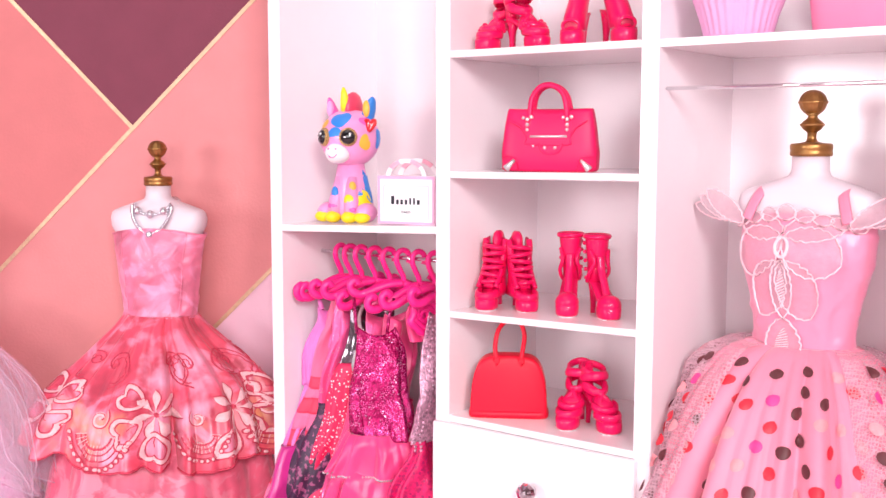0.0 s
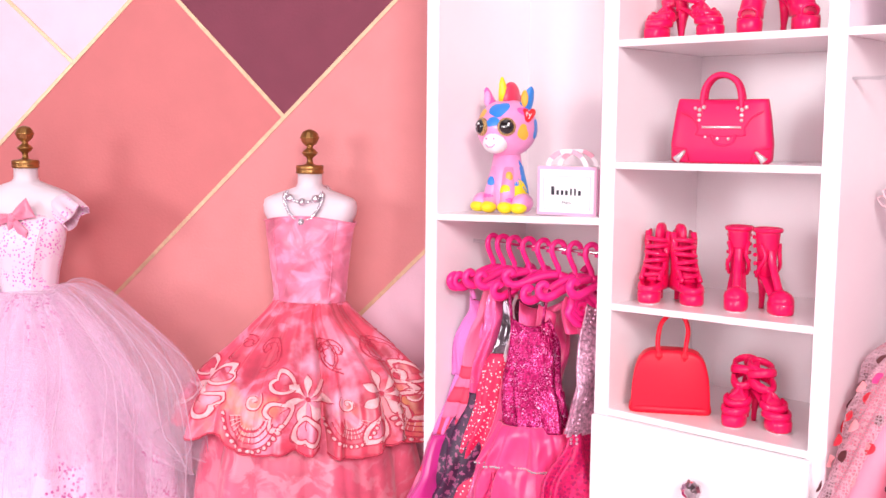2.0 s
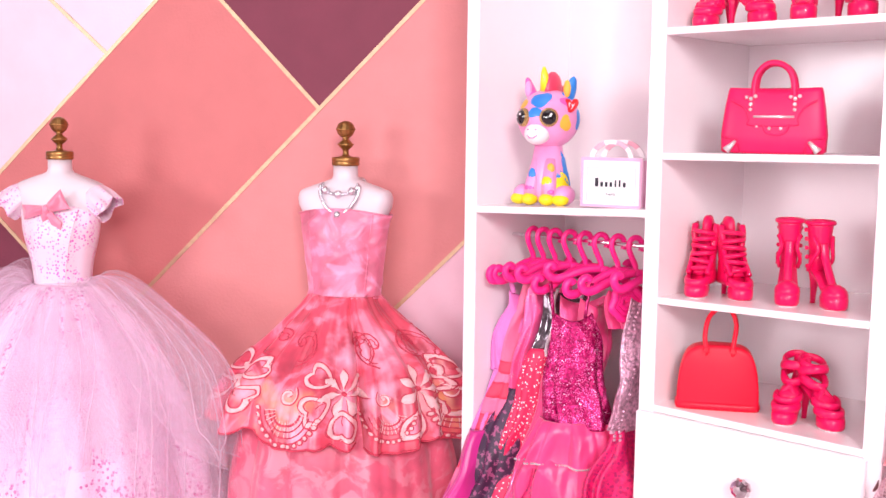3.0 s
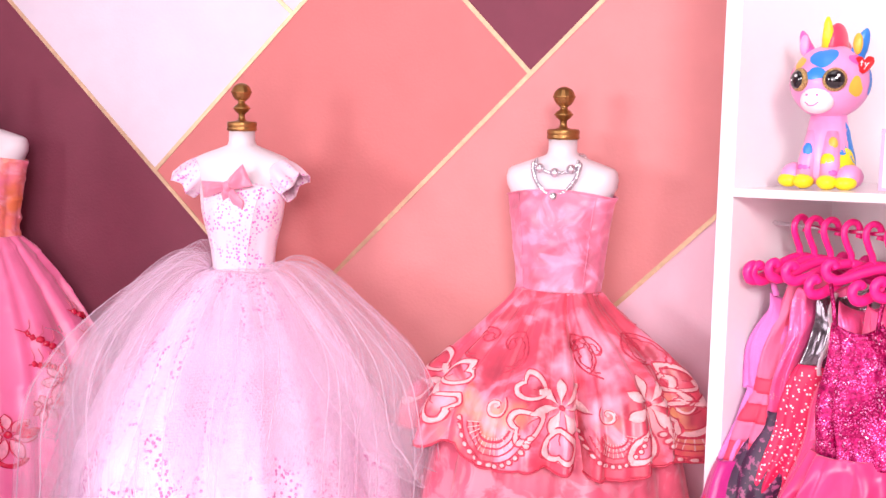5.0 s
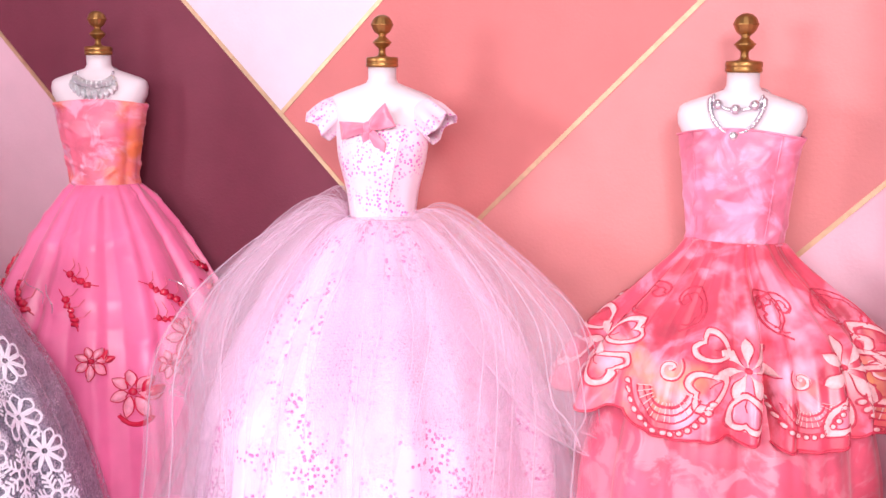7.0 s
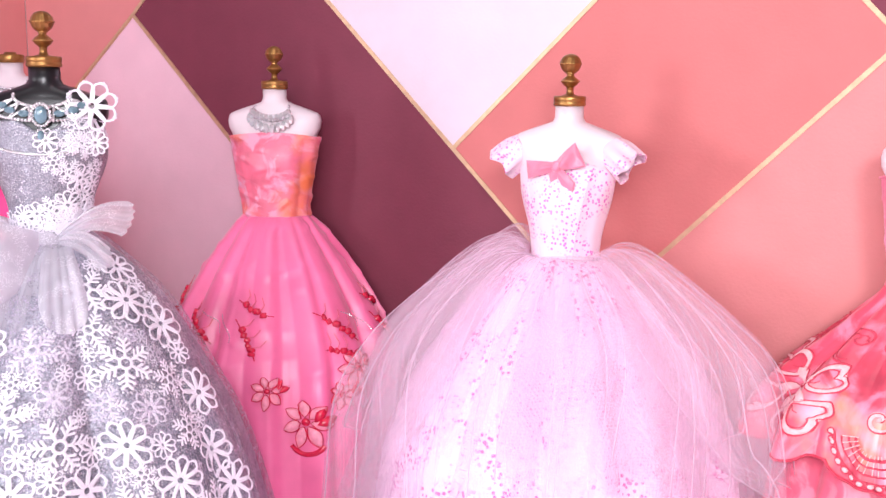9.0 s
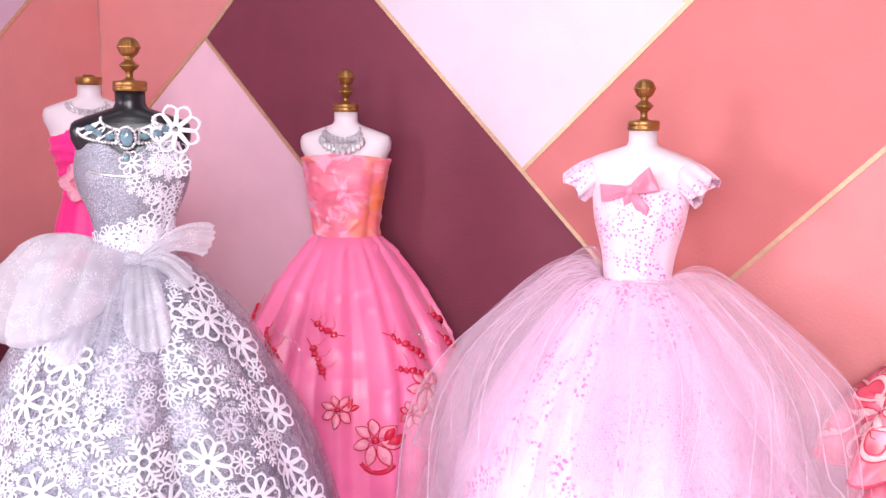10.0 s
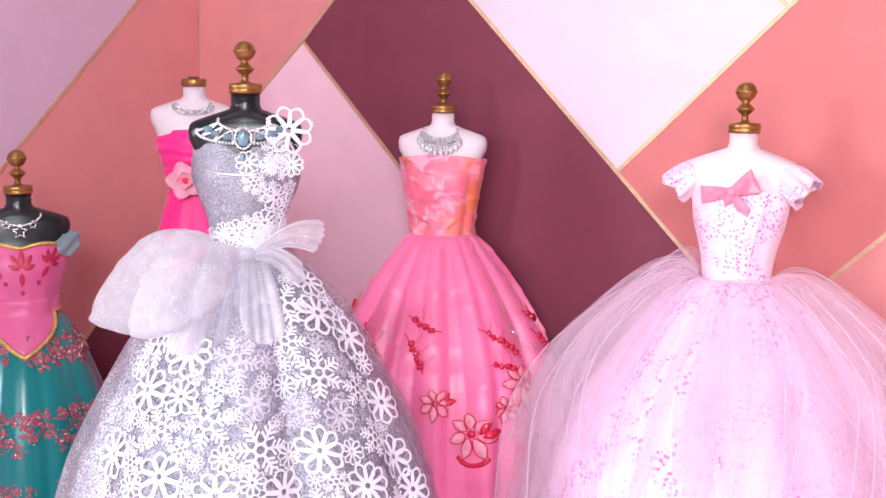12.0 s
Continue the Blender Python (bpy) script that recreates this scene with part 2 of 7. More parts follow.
PALESATIN = material("pale_pink_satin", (0.86, 0.66, 0.75), 0.45, vary=0.05, scale=60, sheen=0.3, bump=0.12, bump_scale=250)
add_wrinkles(PALESATIN, 110, 0.35, 0.0014)
add_spots(PALESATIN, (0.76, 0.16, 0.54), 700, 0.38, mask_scale=85, mask_low=0.42, mask_high=0.53)
GLITTERSKIRT = material("pale_pink_glitter_skirt", (0.93, 0.71, 0.87), 0.5, vary=0.06, scale=35, sheen=0.4, bump=0.1, bump_scale=300)
add_spots(GLITTERSKIRT, (0.6, 0.03, 0.32), 520, 0.4, rough=0.25, mask_scale=75, mask_low=0.42, mask_high=0.52)
TULLE = sheer(material("pink_tulle", (0.96, 0.81, 0.92), 0.7, vary=0.02), 0.1, net=900, glow=(0.97, 0.76, 0.92, 1))
VEIL = sheer(material("soft_pink_tulle_layer", (0.96, 0.79, 0.92), 0.7, vary=0.02), 0.2, glow=(0.97, 0.74, 0.92, 1))
SLEEVESATIN = material("speckled_sleeve_satin", (0.86, 0.64, 0.74), 0.4, vary=0.05, scale=60, sheen=0.3, bump=0.12, bump_scale=250)
add_spots(SLEEVESATIN, (0.72, 0.14, 0.52), 740, 0.34, mask_scale=90, mask_low=0.36, mask_high=0.46)
add_wrinkles(SLEEVESATIN, 130, 0.7, 0.0016)
TULLEFOLD = sheer(material("pink_tulle_fold", (0.97, 0.82, 0.93), 0.7, vary=0.02), 0.24, net=900, glow=(0.97, 0.8, 0.93, 1))
TULLEEDGE = sheer(material("pink_tulle_edge", (0.97, 0.84, 0.93), 0.7, vary=0.02), 0.34, glow=(0.97, 0.82, 0.93, 1))
ROSEBOW = material("rose_satin_ribbon", (0.82, 0.24, 0.36), 0.36, vary=0.08, scale=90, sheen=0.4, bump=0.2, bump_scale=200)
SILVER = material("silver_lurex_cloth", (0.35, 0.345, 0.41), 0.3, 0.55, vary=0.35, scale=1500, bump=0.9, bump_scale=1700)
# Matte white specks paint the lurex's sparkle into the base colour
add_spots(SILVER, (0.95, 0.95, 1.0), 1600, 0.33, rough=0.3, metal=0.0, mask_scale=70, mask_low=0.38, mask_high=0.62)
SILVERSKIRT = material("hammered_silver_cloth", (0.42, 0.43, 0.5), 0.28, 0.6, vary=0.5, scale=1000, bump=1.0, bump_scale=1100)
# White specks here too are painted glints of the silver skirt
add_spots(SILVERSKIRT, (1.0, 1.0, 1.0), 1000, 0.4, rough=0.3, metal=0.0, mask_scale=90, mask_low=0.4, mask_high=0.6)
ORGANZA = sheer(material("white_glitter_organza", (0.94, 0.92, 0.98), 0.45, vary=0.05, sheen=0.8, bump=0.8, bump_scale=1500), 0.68, glow=(0.9, 0.87, 0.97, 1), glitter=1900)
add_spots(ORGANZA, (1.0, 1.0, 1.0), 1900, 0.42, rough=0.3, metal=0.0, mask_scale=160, mask_low=0.36, mask_high=0.5)
GREYVEIL = sheer(material("grey_lilac_organza", (0.62, 0.56, 0.68), 0.45, vary=0.05, sheen=0.6, bump=0.6, bump_scale=1500), 0.18, glow=(0.7, 0.62, 0.75, 1), glitter=1200)
FELT = material("white_die_cut_felt", (0.9, 0.87, 0.95), 0.55, vary=0.03, scale=300, sheen=0.1)
AQUAGEM = material("aqua_gem", (0.15, 0.25, 0.3), 0.12, vary=0.35, scale=200, coat=0.6)
CRYSTAL = material("crystal_bead", (0.92, 0.94, 0.97), 0.1, 0.65, vary=0.2, scale=600, coat=0.6)
NEON = material("neon_pink_chiffon", (0.95, 0.012, 0.26), 0.5, vary=0.05, scale=60, sheen=0.4, bump=0.2, bump_scale=250)
PETAL = material("pink_silk_petal", (0.95, 0.4, 0.52), 0.5, vary=0.2, scale=200, sheen=0.3)
FLOWERRED = material("red_flower_centre", (0.8, 0.03, 0.1), 0.5)
GLINT = material("rose_gold_glitter", (0.95, 0.72, 0.62), 0.15, 0.5, vary=0.2, scale=800, coat=0.5)
CORSET = material("rose_pink_corset_satin", (0.62, 0.1, 0.26), 0.42, vary=0.06, scale=90, sheen=0.3)
WINE = material("wine_print_and_toe_shade", (0.45, 0.012, 0.06), 0.45, vary=0.1)
GOLDTRIM = material("gold_braid", (0.72, 0.5, 0.16), 0.32, 0.8, vary=0.3, scale=900, bump=1.0, bump_scale=1200)
TEAL = material("teal_satin", (0.006, 0.18, 0.19), 0.25, vary=0.08, scale=50, sheen=0.2, bump=0.12, bump_scale=150)
GLITTERLACE = material("mauve_glitter_print", (0.3, 0.055, 0.09), 0.45, vary=0.2, scale=500)
add_spots(GLITTERLACE, (0.9, 0.7, 0.65), 900, 0.25, rough=0.15, metal=0.7, mask_scale=350, mask_low=0.52, mask_high=0.56)
AQUA = sheer(material("aqua_glitter_tulle", (0.3, 0.55, 0.6), 0.5, vary=0.1, sheen=0.3), 0.7)
DOTBODICE = material("rose_pink_satin", (0.86, 0.28, 0.42), 0.32, vary=0.06, scale=60, sheen=0.3, bump=0.2, bump_scale=200)
add_wrinkles(DOTBODICE, 110, 0.5, 0.0016)
DOTSKIRT = material("pink_dotted_chiffon", (0.86, 0.26, 0.37), 0.5, vary=0.05, scale=40, sheen=0.3, bump=0.1, bump_scale=300)
DOTNET = sheer(material("pink_net_overlay", (0.9, 0.66, 0.72), 0.6, vary=0.04), 0.26, net=1000)
LACE = sheer(material("pale_lace", (0.92, 0.64, 0.7), 0.55, vary=0.12, scale=700, sheen=0.3, bump=0.8, bump_scale=1300), 0.42)
LACECORD = material("white_lace_cord", (0.9, 0.62, 0.67), 0.5, vary=0.08, scale=900)
DOTS = [material(n, c, 0.5, vary=0.1, scale=500) for n, c in
        (("dark_brown_dot", (0.12, 0.025, 0.03)), ("red_dot", (0.72, 0.02, 0.045)), ("hot_pink_dot", (0.86, 0.06, 0.28)), ("peach_dot", (0.88, 0.33, 0.36)))]


# ---- building helpers ----
class Geo:
    """Vertices (cm), faces and material slots of one mesh."""

    def __init__(self):
        self.v, self.f, self.m = [], [], []

    def add(self, verts, faces, slot=0):
        k = len(self.v)
        self.v.extend([tuple(p) for p in verts])
        self.f.extend([tuple(i + k for i in f) for f in faces])
        self.m.extend([slot] * len(faces))
        return self

    def turned(self, matrix):
        self.v = [tuple(matrix @ Vector(p)) for p in self.v]
        return self

    def join(self, other, matrix=None, slot=None):
        verts = other.v if matrix is None else [tuple(matrix @ Vector(p)) for p in other.v]
        k = len(self.v)
        self.v.extend(verts)
        self.f.extend([tuple(i + k for i in f) for f in other.f])
        self.m.extend(other.m if slot is None else [slot] * len(other.f))
        return self


def part(name, geo, mats, parent=None, label="", smooth=True, thick=0.0):
    me = bpy.data.meshes.new(name)
    me.from_pydata([(x * C, y * C, z * C) for x, y, z in geo.v], [], geo.f)
    for m in mats if isinstance(mats, (list, tuple)) else [mats]:
        me.materials.append(m)
    me.polygons.foreach_set("material_index", geo.m)
    me.polygons.foreach_set("use_smooth", [smooth] * len(geo.f))
    me.update()
    ob = new(name, me)
    ob.parent = parent
    if label:
        ob["label"] = label
    if thick:
        mod = ob.modifiers.new("thickness", "SOLIDIFY")
        mod.thickness, mod.offset = thick * C, -1
    return ob


def thing(name, place, turn=0.0, label="", category="", group="", kind=""):
    ob = new(name)
    ob.empty_display_size = 0.01
    ob.matrix_world = pose(place[0] * C, place[1] * C, place[2] * C, 0, 0, turn)
    return tagged(ob, label, category, group, kind)


def solid(name, geo, mats, place=(0, 0, 0), turn=0.0, label="", category="", group="", kind="", smooth=True):
    ob = part(name, geo, mats, None, "", smooth)
    ob.matrix_world = pose(place[0] * C, place[1] * C, place[2] * C, 0, 0, turn)
    return tagged(ob, label, category, group, kind)


def box(x0, x1, y0, y1, z0, z1, c=0.04):
    """A box with chamfered edges."""
    g = Geo()
    lo, hi = (x0, y0, z0), (x1, y1, z1)
    idx, verts = {}, []
    for sx in (0, 1):
        for sy in (0, 1):
            for sz in (0, 1):
                s = (sx, sy, sz)
                for a in range(3):
                    p = [(hi[k] if s[k] else lo[k]) + (0 if k == a else (-c if s[k] else c)) for k in range(3)]
                    idx[s, a] = len(verts)
                    verts.append(p)
    faces = []
    for a in range(3):
        b, d = [k for k in range(3) if k != a]
        for side in (0, 1):
            loop = []
            for sb, sd in ((0, 0), (1, 0), (1, 1), (0, 1)):
                s = [0, 0, 0]
                s[a], s[b], s[d] = side, sb, sd
                loop.append(idx[tuple(s), a])
            faces.append(loop)
        for sb in (0, 1):
            for sd in (0, 1):
                s0, s1 = [0, 0, 0], [0, 0, 0]
                s0[b] = s1[b] = sb
                s0[d] = s1[d] = sd
                s1[a] = 1
                s0, s1 = tuple(s0), tuple(s1)
                faces.append([idx[s0, b], idx[s1, b], idx[s1, d], idx[s0, d]])
    for s in [(a, b, d) for a in (0, 1) for b in (0, 1) for d in (0, 1)]:
        faces.append([idx[s, 0], idx[s, 1], idx[s, 2]])
    centre = Vector([(p + q) / 2 for p, q in zip(lo, hi)])
    good = []
    for f in faces:
        pts = [Vector(verts[i]) for i in f]
        nrm = (pts[1] - pts[0]).cross(pts[2] - pts[0])
        mid = sum(pts, Vector()) / len(pts)
        good.append(f if nrm.dot(mid - centre) > 0 else f[::-1])
    return g.add(verts, good)


def lathe(profile, seg=24, cx=0.0, cy=0.0, sx=1.0, sy=1.0, slot=0, flute=0.0, flutes=12):
    """A turned shape from (radius, height) pairs."""
    g, verts, faces = Geo(), [], []
    for r, z in profile:
        for i in range(seg):
            a = 2 * math.pi * i / seg
            k = 1 + flute * math.cos(flutes * a) * (1 if r > 0.12 else 0)
            verts.append((cx + r * k * sx * math.cos(a), cy + r * k * sy * math.sin(a), z))
    for j in range(len(profile) - 1):
        for i in range(seg):
            faces.append((j * seg + i, j * seg + (i + 1) % seg, (j + 1) * seg + (i + 1) % seg, (j + 1) * seg + i))
    faces.append(tuple(range(seg))[::-1])
    faces.append(tuple((len(profile) - 1) * seg + i for i in range(seg)))
    return g.add(verts, faces, slot)


def loft(rings, cap=True, slot=0):
    g, n = Geo(), len(rings[0])
    faces = []
    for j in range(len(rings) - 1):
        for i in range(n):
            faces.append((j * n + i, j * n + (i + 1) % n, (j + 1) * n + (i + 1) % n, (j + 1) * n + i))
    if cap:
        faces.append(tuple(range(n))[::-1])
        faces.append(tuple((len(rings) - 1) * n + i for i in range(n)))
    return g.add([p for r in rings for p in r], faces, slot)


def tube(points, radius, seg=8, slot=0, closed=False, flat=1.0):
    """A round (or flattened) rod along points; radius may be a list."""
    pts = [Vector(p) for p in points]
    n = len(pts)
    rad = radius if isinstance(radius, (list, tuple)) else [radius] * n
    rings, up = [], None
    for i, p in enumerate(pts):
        a, b = pts[(i - 1) % n if closed else max(i - 1, 0)], pts[(i + 1) % n if closed else min(i + 1, n - 1)]
        t = (b - a).normalized()
        if up is None:
            up = Vector((0, 0, 1)) if abs(t.z) < 0.9 else Vector((1, 0, 0))
        side = t.cross(up).normalized()
        up = side.cross(t).normalized()
        rings.append([tuple(p + side * (rad[i] * math.cos(2 * math.pi * k / seg)) + up * (rad[i] * flat * math.sin(2 * math.pi * k / seg))) for k in range(seg)])
    if closed:
        g = loft(rings + [rings[0]], False, slot)
        return g
    return loft(rings, True, slot)


def ball(x, y, z, r, seg=10, rows=6, slot=0, sx=1.0, sy=1.0, sz=1.0):
    g = lathe([(max(r * math.sin(math.pi * j / rows), 0.002 * r), -r * math.cos(math.pi * j / rows) * sz) for j in range(rows + 1)], seg, 0, 0, sx, sy, slot)
    g.v = [(p[0] + x, p[1] + y, p[2] + z) for p in g.v]
    return g


def smooth_line(points, steps=6, closed=False):
    """Catmull-Rom through the points."""
    p, out, n = [np.array(q, float) for q in points], [], len(points)
    for i in range(n if closed else n - 1):
        a, b = p[(i - 1) % n if closed else max(i - 1, 0)], p[i]
        c, d = p[(i + 1) % n], p[(i + 2) % n if closed else min(i + 2, n - 1)]
        for k in range(steps):
            t = k / steps
            out.append(0.5 * (2 * b + (c - a) * t + (2 * a - 5 * b + 4 * c - d) * t * t + (3 * b - a - 3 * c + d) * t ** 3))
    if not closed:
        out.append(p[-1])
    return [tuple(q) for q in out]


# ---- draped cloth: a surface from an angle (0 is the front, + to the wearer's left) and a share of the drop ----
class Drape:
    def __init__(self, profile, folds=(), power=1.0, seed=1, hem=(0.0, 1, 0.0), limit=None, lean=(0.0, 0.0), pinch=1.0, valleys=(), scallop=None):
        # profile rows: height, half width on -x, half width on +x, front depth, back depth
        rows = np.array(smooth_line(profile, 8))
        self.t = np.linspace(0, 1, len(rows))
        self.rows, self.folds, self.power, self.hem, self.limit, self.lean, self.pinch = rows, folds, power, hem, limit, lean, pinch
        self.valleys, self.scallop = valleys, scallop  # deep folds (angle, depth, width); extra drop of the hem by angle
        rng = np.random.RandomState(seed)
        self.phase = rng.uniform(0, 6.28, len(folds))
        self.drift = rng.uniform(-0.5, 0.5, len(folds))

    def at(self, th, t):
        th, t = np.broadcast_arrays(np.asarray(th, float), np.asarray(t, float))
        tc = np.clip(t, 0, 1)
        z, wl, wr, df, db = [np.interp(tc, self.t, self.rows[:, k]) for k in range(5)]
        s, c = np.sin(th), -np.cos(th)
        sh, ch = np.tanh(s * 3) * 0.5 + 0.5, np.tanh(c * 3) * 0.5 + 0.5
        rx, ry = wr * sh + wl * (1 - sh), db * ch + df * (1 - ch)
        w = np.zeros_like(tc)
        for (k, a), ph, dr in zip(self.folds, self.phase, self.drift):
            q = 2 * np.abs(np.cos((k * th + ph + dr * tc * 2) / 2)) ** self.pinch - 1.2  # rounded pleats with sharp valleys
            w = w + a * q
        k = 1 + w * tc ** self.power
        for a, deep, wide in self.valleys:
            d = (th - a + math.pi) % (2 * math.pi) - math.pi
            k = k - deep * np.exp(-(d / wide) ** 2) * tc ** 0.35 + 0.35 * deep * (np.exp(-((d - 2 * wide) / wide) ** 2) + np.exp(-((d + 2 * wide) / wide) ** 2)) * tc
        amp, count, shift = self.hem
        z0 = self.rows[0, 0]
        z = z0 + (z - z0) * (1 + amp * np.cos(count * (th - shift)) * tc ** 3)
        if self.scallop:
            z = z - self.scallop(th) * tc ** 5
        x, y = rx * s * k + self.lean[0] * tc, ry * c * k + self.lean[1] * tc
        p = np.stack([x, y, z + (t - tc) * -3.0], -1)
        return self.limit(p) if self.limit else p

    def tangents(self, th, t):
        e = 1e-3
        p = self.at(th, t)
        a, b = (self.at(np.add(th, e), t) - p) / e, (self.at(th, np.add(t, e)) - p) / e
        n = np.cross(b, a)
        ln = np.linalg.norm(n, axis=-1, keepdims=True)
        return p, a, b, -n / np.maximum(ln, 1e-9) * np.sign(-(n[..., :1] * p[..., :1] + n[..., 1:2] * p[..., 1:2]) + 1e-9)

    def sheet(self, nu=160, nv=40, t0=0.0, t1=1.0, th0=-math.pi, th1=math.pi, puff=0.0, slot=0, top=None, gather=0.0):
        closed = abs(th1 - th0 - 2 * math.pi) < 1e-6
        cols = nu if closed else nu + 1
        th = th0 + (th1 - th0) * np.arange(cols) / nu
        t = t0 + (t1 - t0) * np.arange(nv + 1) / nv
        tt, hh = np.meshgrid(t, th, indexing="ij")
        p = self.at(hh, tt)
        if puff:
            p = p + self.tangents(hh, tt)[3] * puff
        if gather:  # draws both ends of an open sheet in to the waist
            k = np.sin(np.pi * np.clip((hh - th0) / (th1 - th0), 0.004, 0.996))[..., None] ** gather
            root = self.at(hh, 0.0)
            p = root + (p - root) * k
        if top is not None:  # raises the upper edge by an amount that depends on the angle
            p[..., 2] += np.array([top(a) for a in th])[None, :] * (1 - (tt - t0) / (t1 - t0))
        faces = [(j * cols + i, (j + 1) * cols + i, (j + 1) * cols + (i + 1) % cols, j * cols + (i + 1) % cols)
                 for j in range(nv) for i in range(cols if closed else nu)]
        return Geo().add(p.reshape(-1, 3).tolist(), faces, slot)

    def lay(self, shape, th, t, turn=0.0, scale=1.0, lift=0.02):
        """Lays a flat shape (x to the wearer's left, y up, z off the cloth) on the surface."""
        p, a, b, n = self.tangents(th, t)
        v = np.array(shape.v) * scale
        reach = min(0.24, max(0.02, np.abs(v[:, 0]).max() / max(np.linalg.norm(a), 0.05)))
        near = np.linalg.norm((self.at(th + reach, t) - self.at(th - reach, t))) / (2 * reach)  # bridges the folds
        la, lb = max(near, 0.05), max(np.linalg.norm(b), 0.05)
        c, s = math.cos(turn), math.sin(turn)
        x, y = c * v[:, 0] - s * v[:, 1], s * v[:, 0] + c * v[:, 1]
        q, _, _, nn = self.tangents(th + x / la, t - y / lb)
        out = Geo()
        out.v = [tuple(r) for r in (q + nn * (v[:, 2:3] + lift)).tolist()]
        out.f, out.m = list(shape.f), list(shape.m)
        return out


# flat shapes for lay()
def strip(points, width, slot=0, height=0.02, closed=False):
    """A raised cord or band along a flat line."""
    pts = [np.array(p[:2], float) for p in points]
    n, verts, faces = len(points), [], []
    for i in range(n):
        a, b = pts[(i - 1) % n if closed else max(i - 1, 0)], pts[(i + 1) % n if closed else min(i + 1, n - 1)]
        d = b - a
        d = d / max(np.linalg.norm(d), 1e-9)
        w = (width[i] if isinstance(width, (list, tuple)) else width) / 2
        o = np.array((-d[1], d[0])) * w
        verts += [(*(pts[i] + o), 0.0), (*(pts[i] + o * 0.5), height), (*(pts[i] - o * 0.5), height), (*(pts[i] - o), 0.0)]
    for i in range(n if closed else n - 1):
        j = (i + 1) % n
        for k in range(3):
            faces.append((i * 4 + k, i * 4 + k + 1, j * 4 + k + 1, j * 4 + k))
    return Geo().add(verts, faces, slot)


def leaf(length, width, slot=0, height=0.05, start=0.0, steps=7, blunt=1.0, fullness=0.8):
    """A raised lens-shaped petal from the origin along +y."""
    verts, faces = [], []
    for i in range(steps + 1):
        u = i / steps
        w = width / 2 * max(0.0, math.sin(math.pi * u ** blunt)) ** fullness
        y = start + length * u
        verts += [(-w, y, 0), (-w * 0.5, y, height), (w * 0.5, y, height), (w, y, 0)]
    for i in range(steps):
        for k in range(3):
            faces.append((i * 4 + k, (i + 1) * 4 + k, (i + 1) * 4 + k + 1, i * 4 + k + 1))
    return Geo().add(verts, faces, slot)


def disc(r, slot=0, height=0.02, seg=12):
    verts = [(0, 0, height)] + [(r * 0.8 * math.cos(2 * math.pi * i / seg), r * 0.8 * math.sin(2 * math.pi * i / seg), height) for i in range(seg)]
    verts += [(r * math.cos(2 * math.pi * i / seg), r * math.sin(2 * math.pi * i / seg), 0) for i in range(seg)]
    faces = [(0, 1 + i, 1 + (i + 1) % seg) for i in range(seg)] + [(1 + i, 1 + seg + i, 1 + seg + (i + 1) % seg, 1 + (i + 1) % seg) for i in range(seg)]
    return Geo().add(verts, faces, slot)


def spin(a, x=0.0, y=0.0):
    return Matrix.Translation((x, y, 0)) @ Matrix.Rotation(a, 4, "Z")


# ---- structure ----
WALL_Y, LEFT_X, WALL_TOP = 49.7, -66.0, 52.0


def clipped(poly, keep):
    """Cuts a polygon by lines (x, z, slope, +1 to keep what is above, -1 below)."""
    for px, pz, slope, side in keep:
        out = []
        val = [side * (z - pz - slope * (x - px)) for x, z in poly]
        for i, (p, q) in enumerate(zip(poly, poly[1:] + poly[:1])):
            a, b = val[i], val[(i + 1) % len(poly)]
            if a >= 0:
                out.append(p)
            if a * b < 0:
                k = a / (a - b)
                out.append((p[0] + (q[0] - p[0]) * k, p[1] + (q[1] - p[1]) * k))
        poly = out
    return poly


def slab(poly, back, front, to_world):
    n = len(poly)
    verts = [to_world(a, b, front) for a, b in poly] + [to_world(a, b, back) for a, b in poly]
    faces = [tuple(range(n)), tuple(range(n, 2 * n))[::-1]] + [(i, i + n, (i + 1) % n + n, (i + 1) % n) for i in range(n)]
    return Geo().add(verts, faces)


def bar(a, b, width):
    d = Vector((b[0] - a[0], b[1] - a[1])).normalized() * width / 2
    return [(a[0] - d.y, a[1] + d.x), (a[0] + d.y, a[1] - d.x), (b[0] + d.y, b[1] - d.x), (b[0] - d.y, b[1] + d.x)]


floor = solid("floor", box(-200, 200, -160, 160, -3, 0), TABLE, label="pale table top under the doll boutique", category="floor", kind="structure", smooth=False)
# Unseen shell of walls and ceiling, added to bounce pale pink fill light
for nm, dims in (("wall_bounce_left", (-206, -200, -160, 160, 0, 190)), ("wall_bounce_right", (200, 206, -160, 160, 0, 190)),
                 ("wall_bounce_front", (-200, 200, -166, -160, 0, 190)), ("wall_bounce_back", (-200, 200, 160, 166, 0, 190)),
                 ("ceiling", (-206, 206, -166, 166, 190, 196))):
    solid(nm, box(*dims), ROOM, label="plain pale unseen surface added to bounce light", category="ceiling" if nm == "ceiling" else "wall", kind="structure", smooth=False)

wall_back = solid("wall_back", box(LEFT_X - 0.6, 34, WALL_Y + 0.05, WALL_Y + 0.8, 0, WALL_TOP), BOARD,
                  label="board wall papered with pink geometric panels and gold lines", category="wall", kind="structure", smooth=False)
wall_left = solid("wall_left", box(LEFT_X - 0.8, LEFT_X - 0.05, 4, WALL_Y, 0, WALL_TOP), BOARD,
                  label="side wall papered with coral, mauve and plum panels", category="wall", kind="structure", smooth=False)
V1, V2, V6, V8 = (-19.5, 26.33), (-38.2, 21.66), (-57.7, 28.03), (-30.65, 28.98)
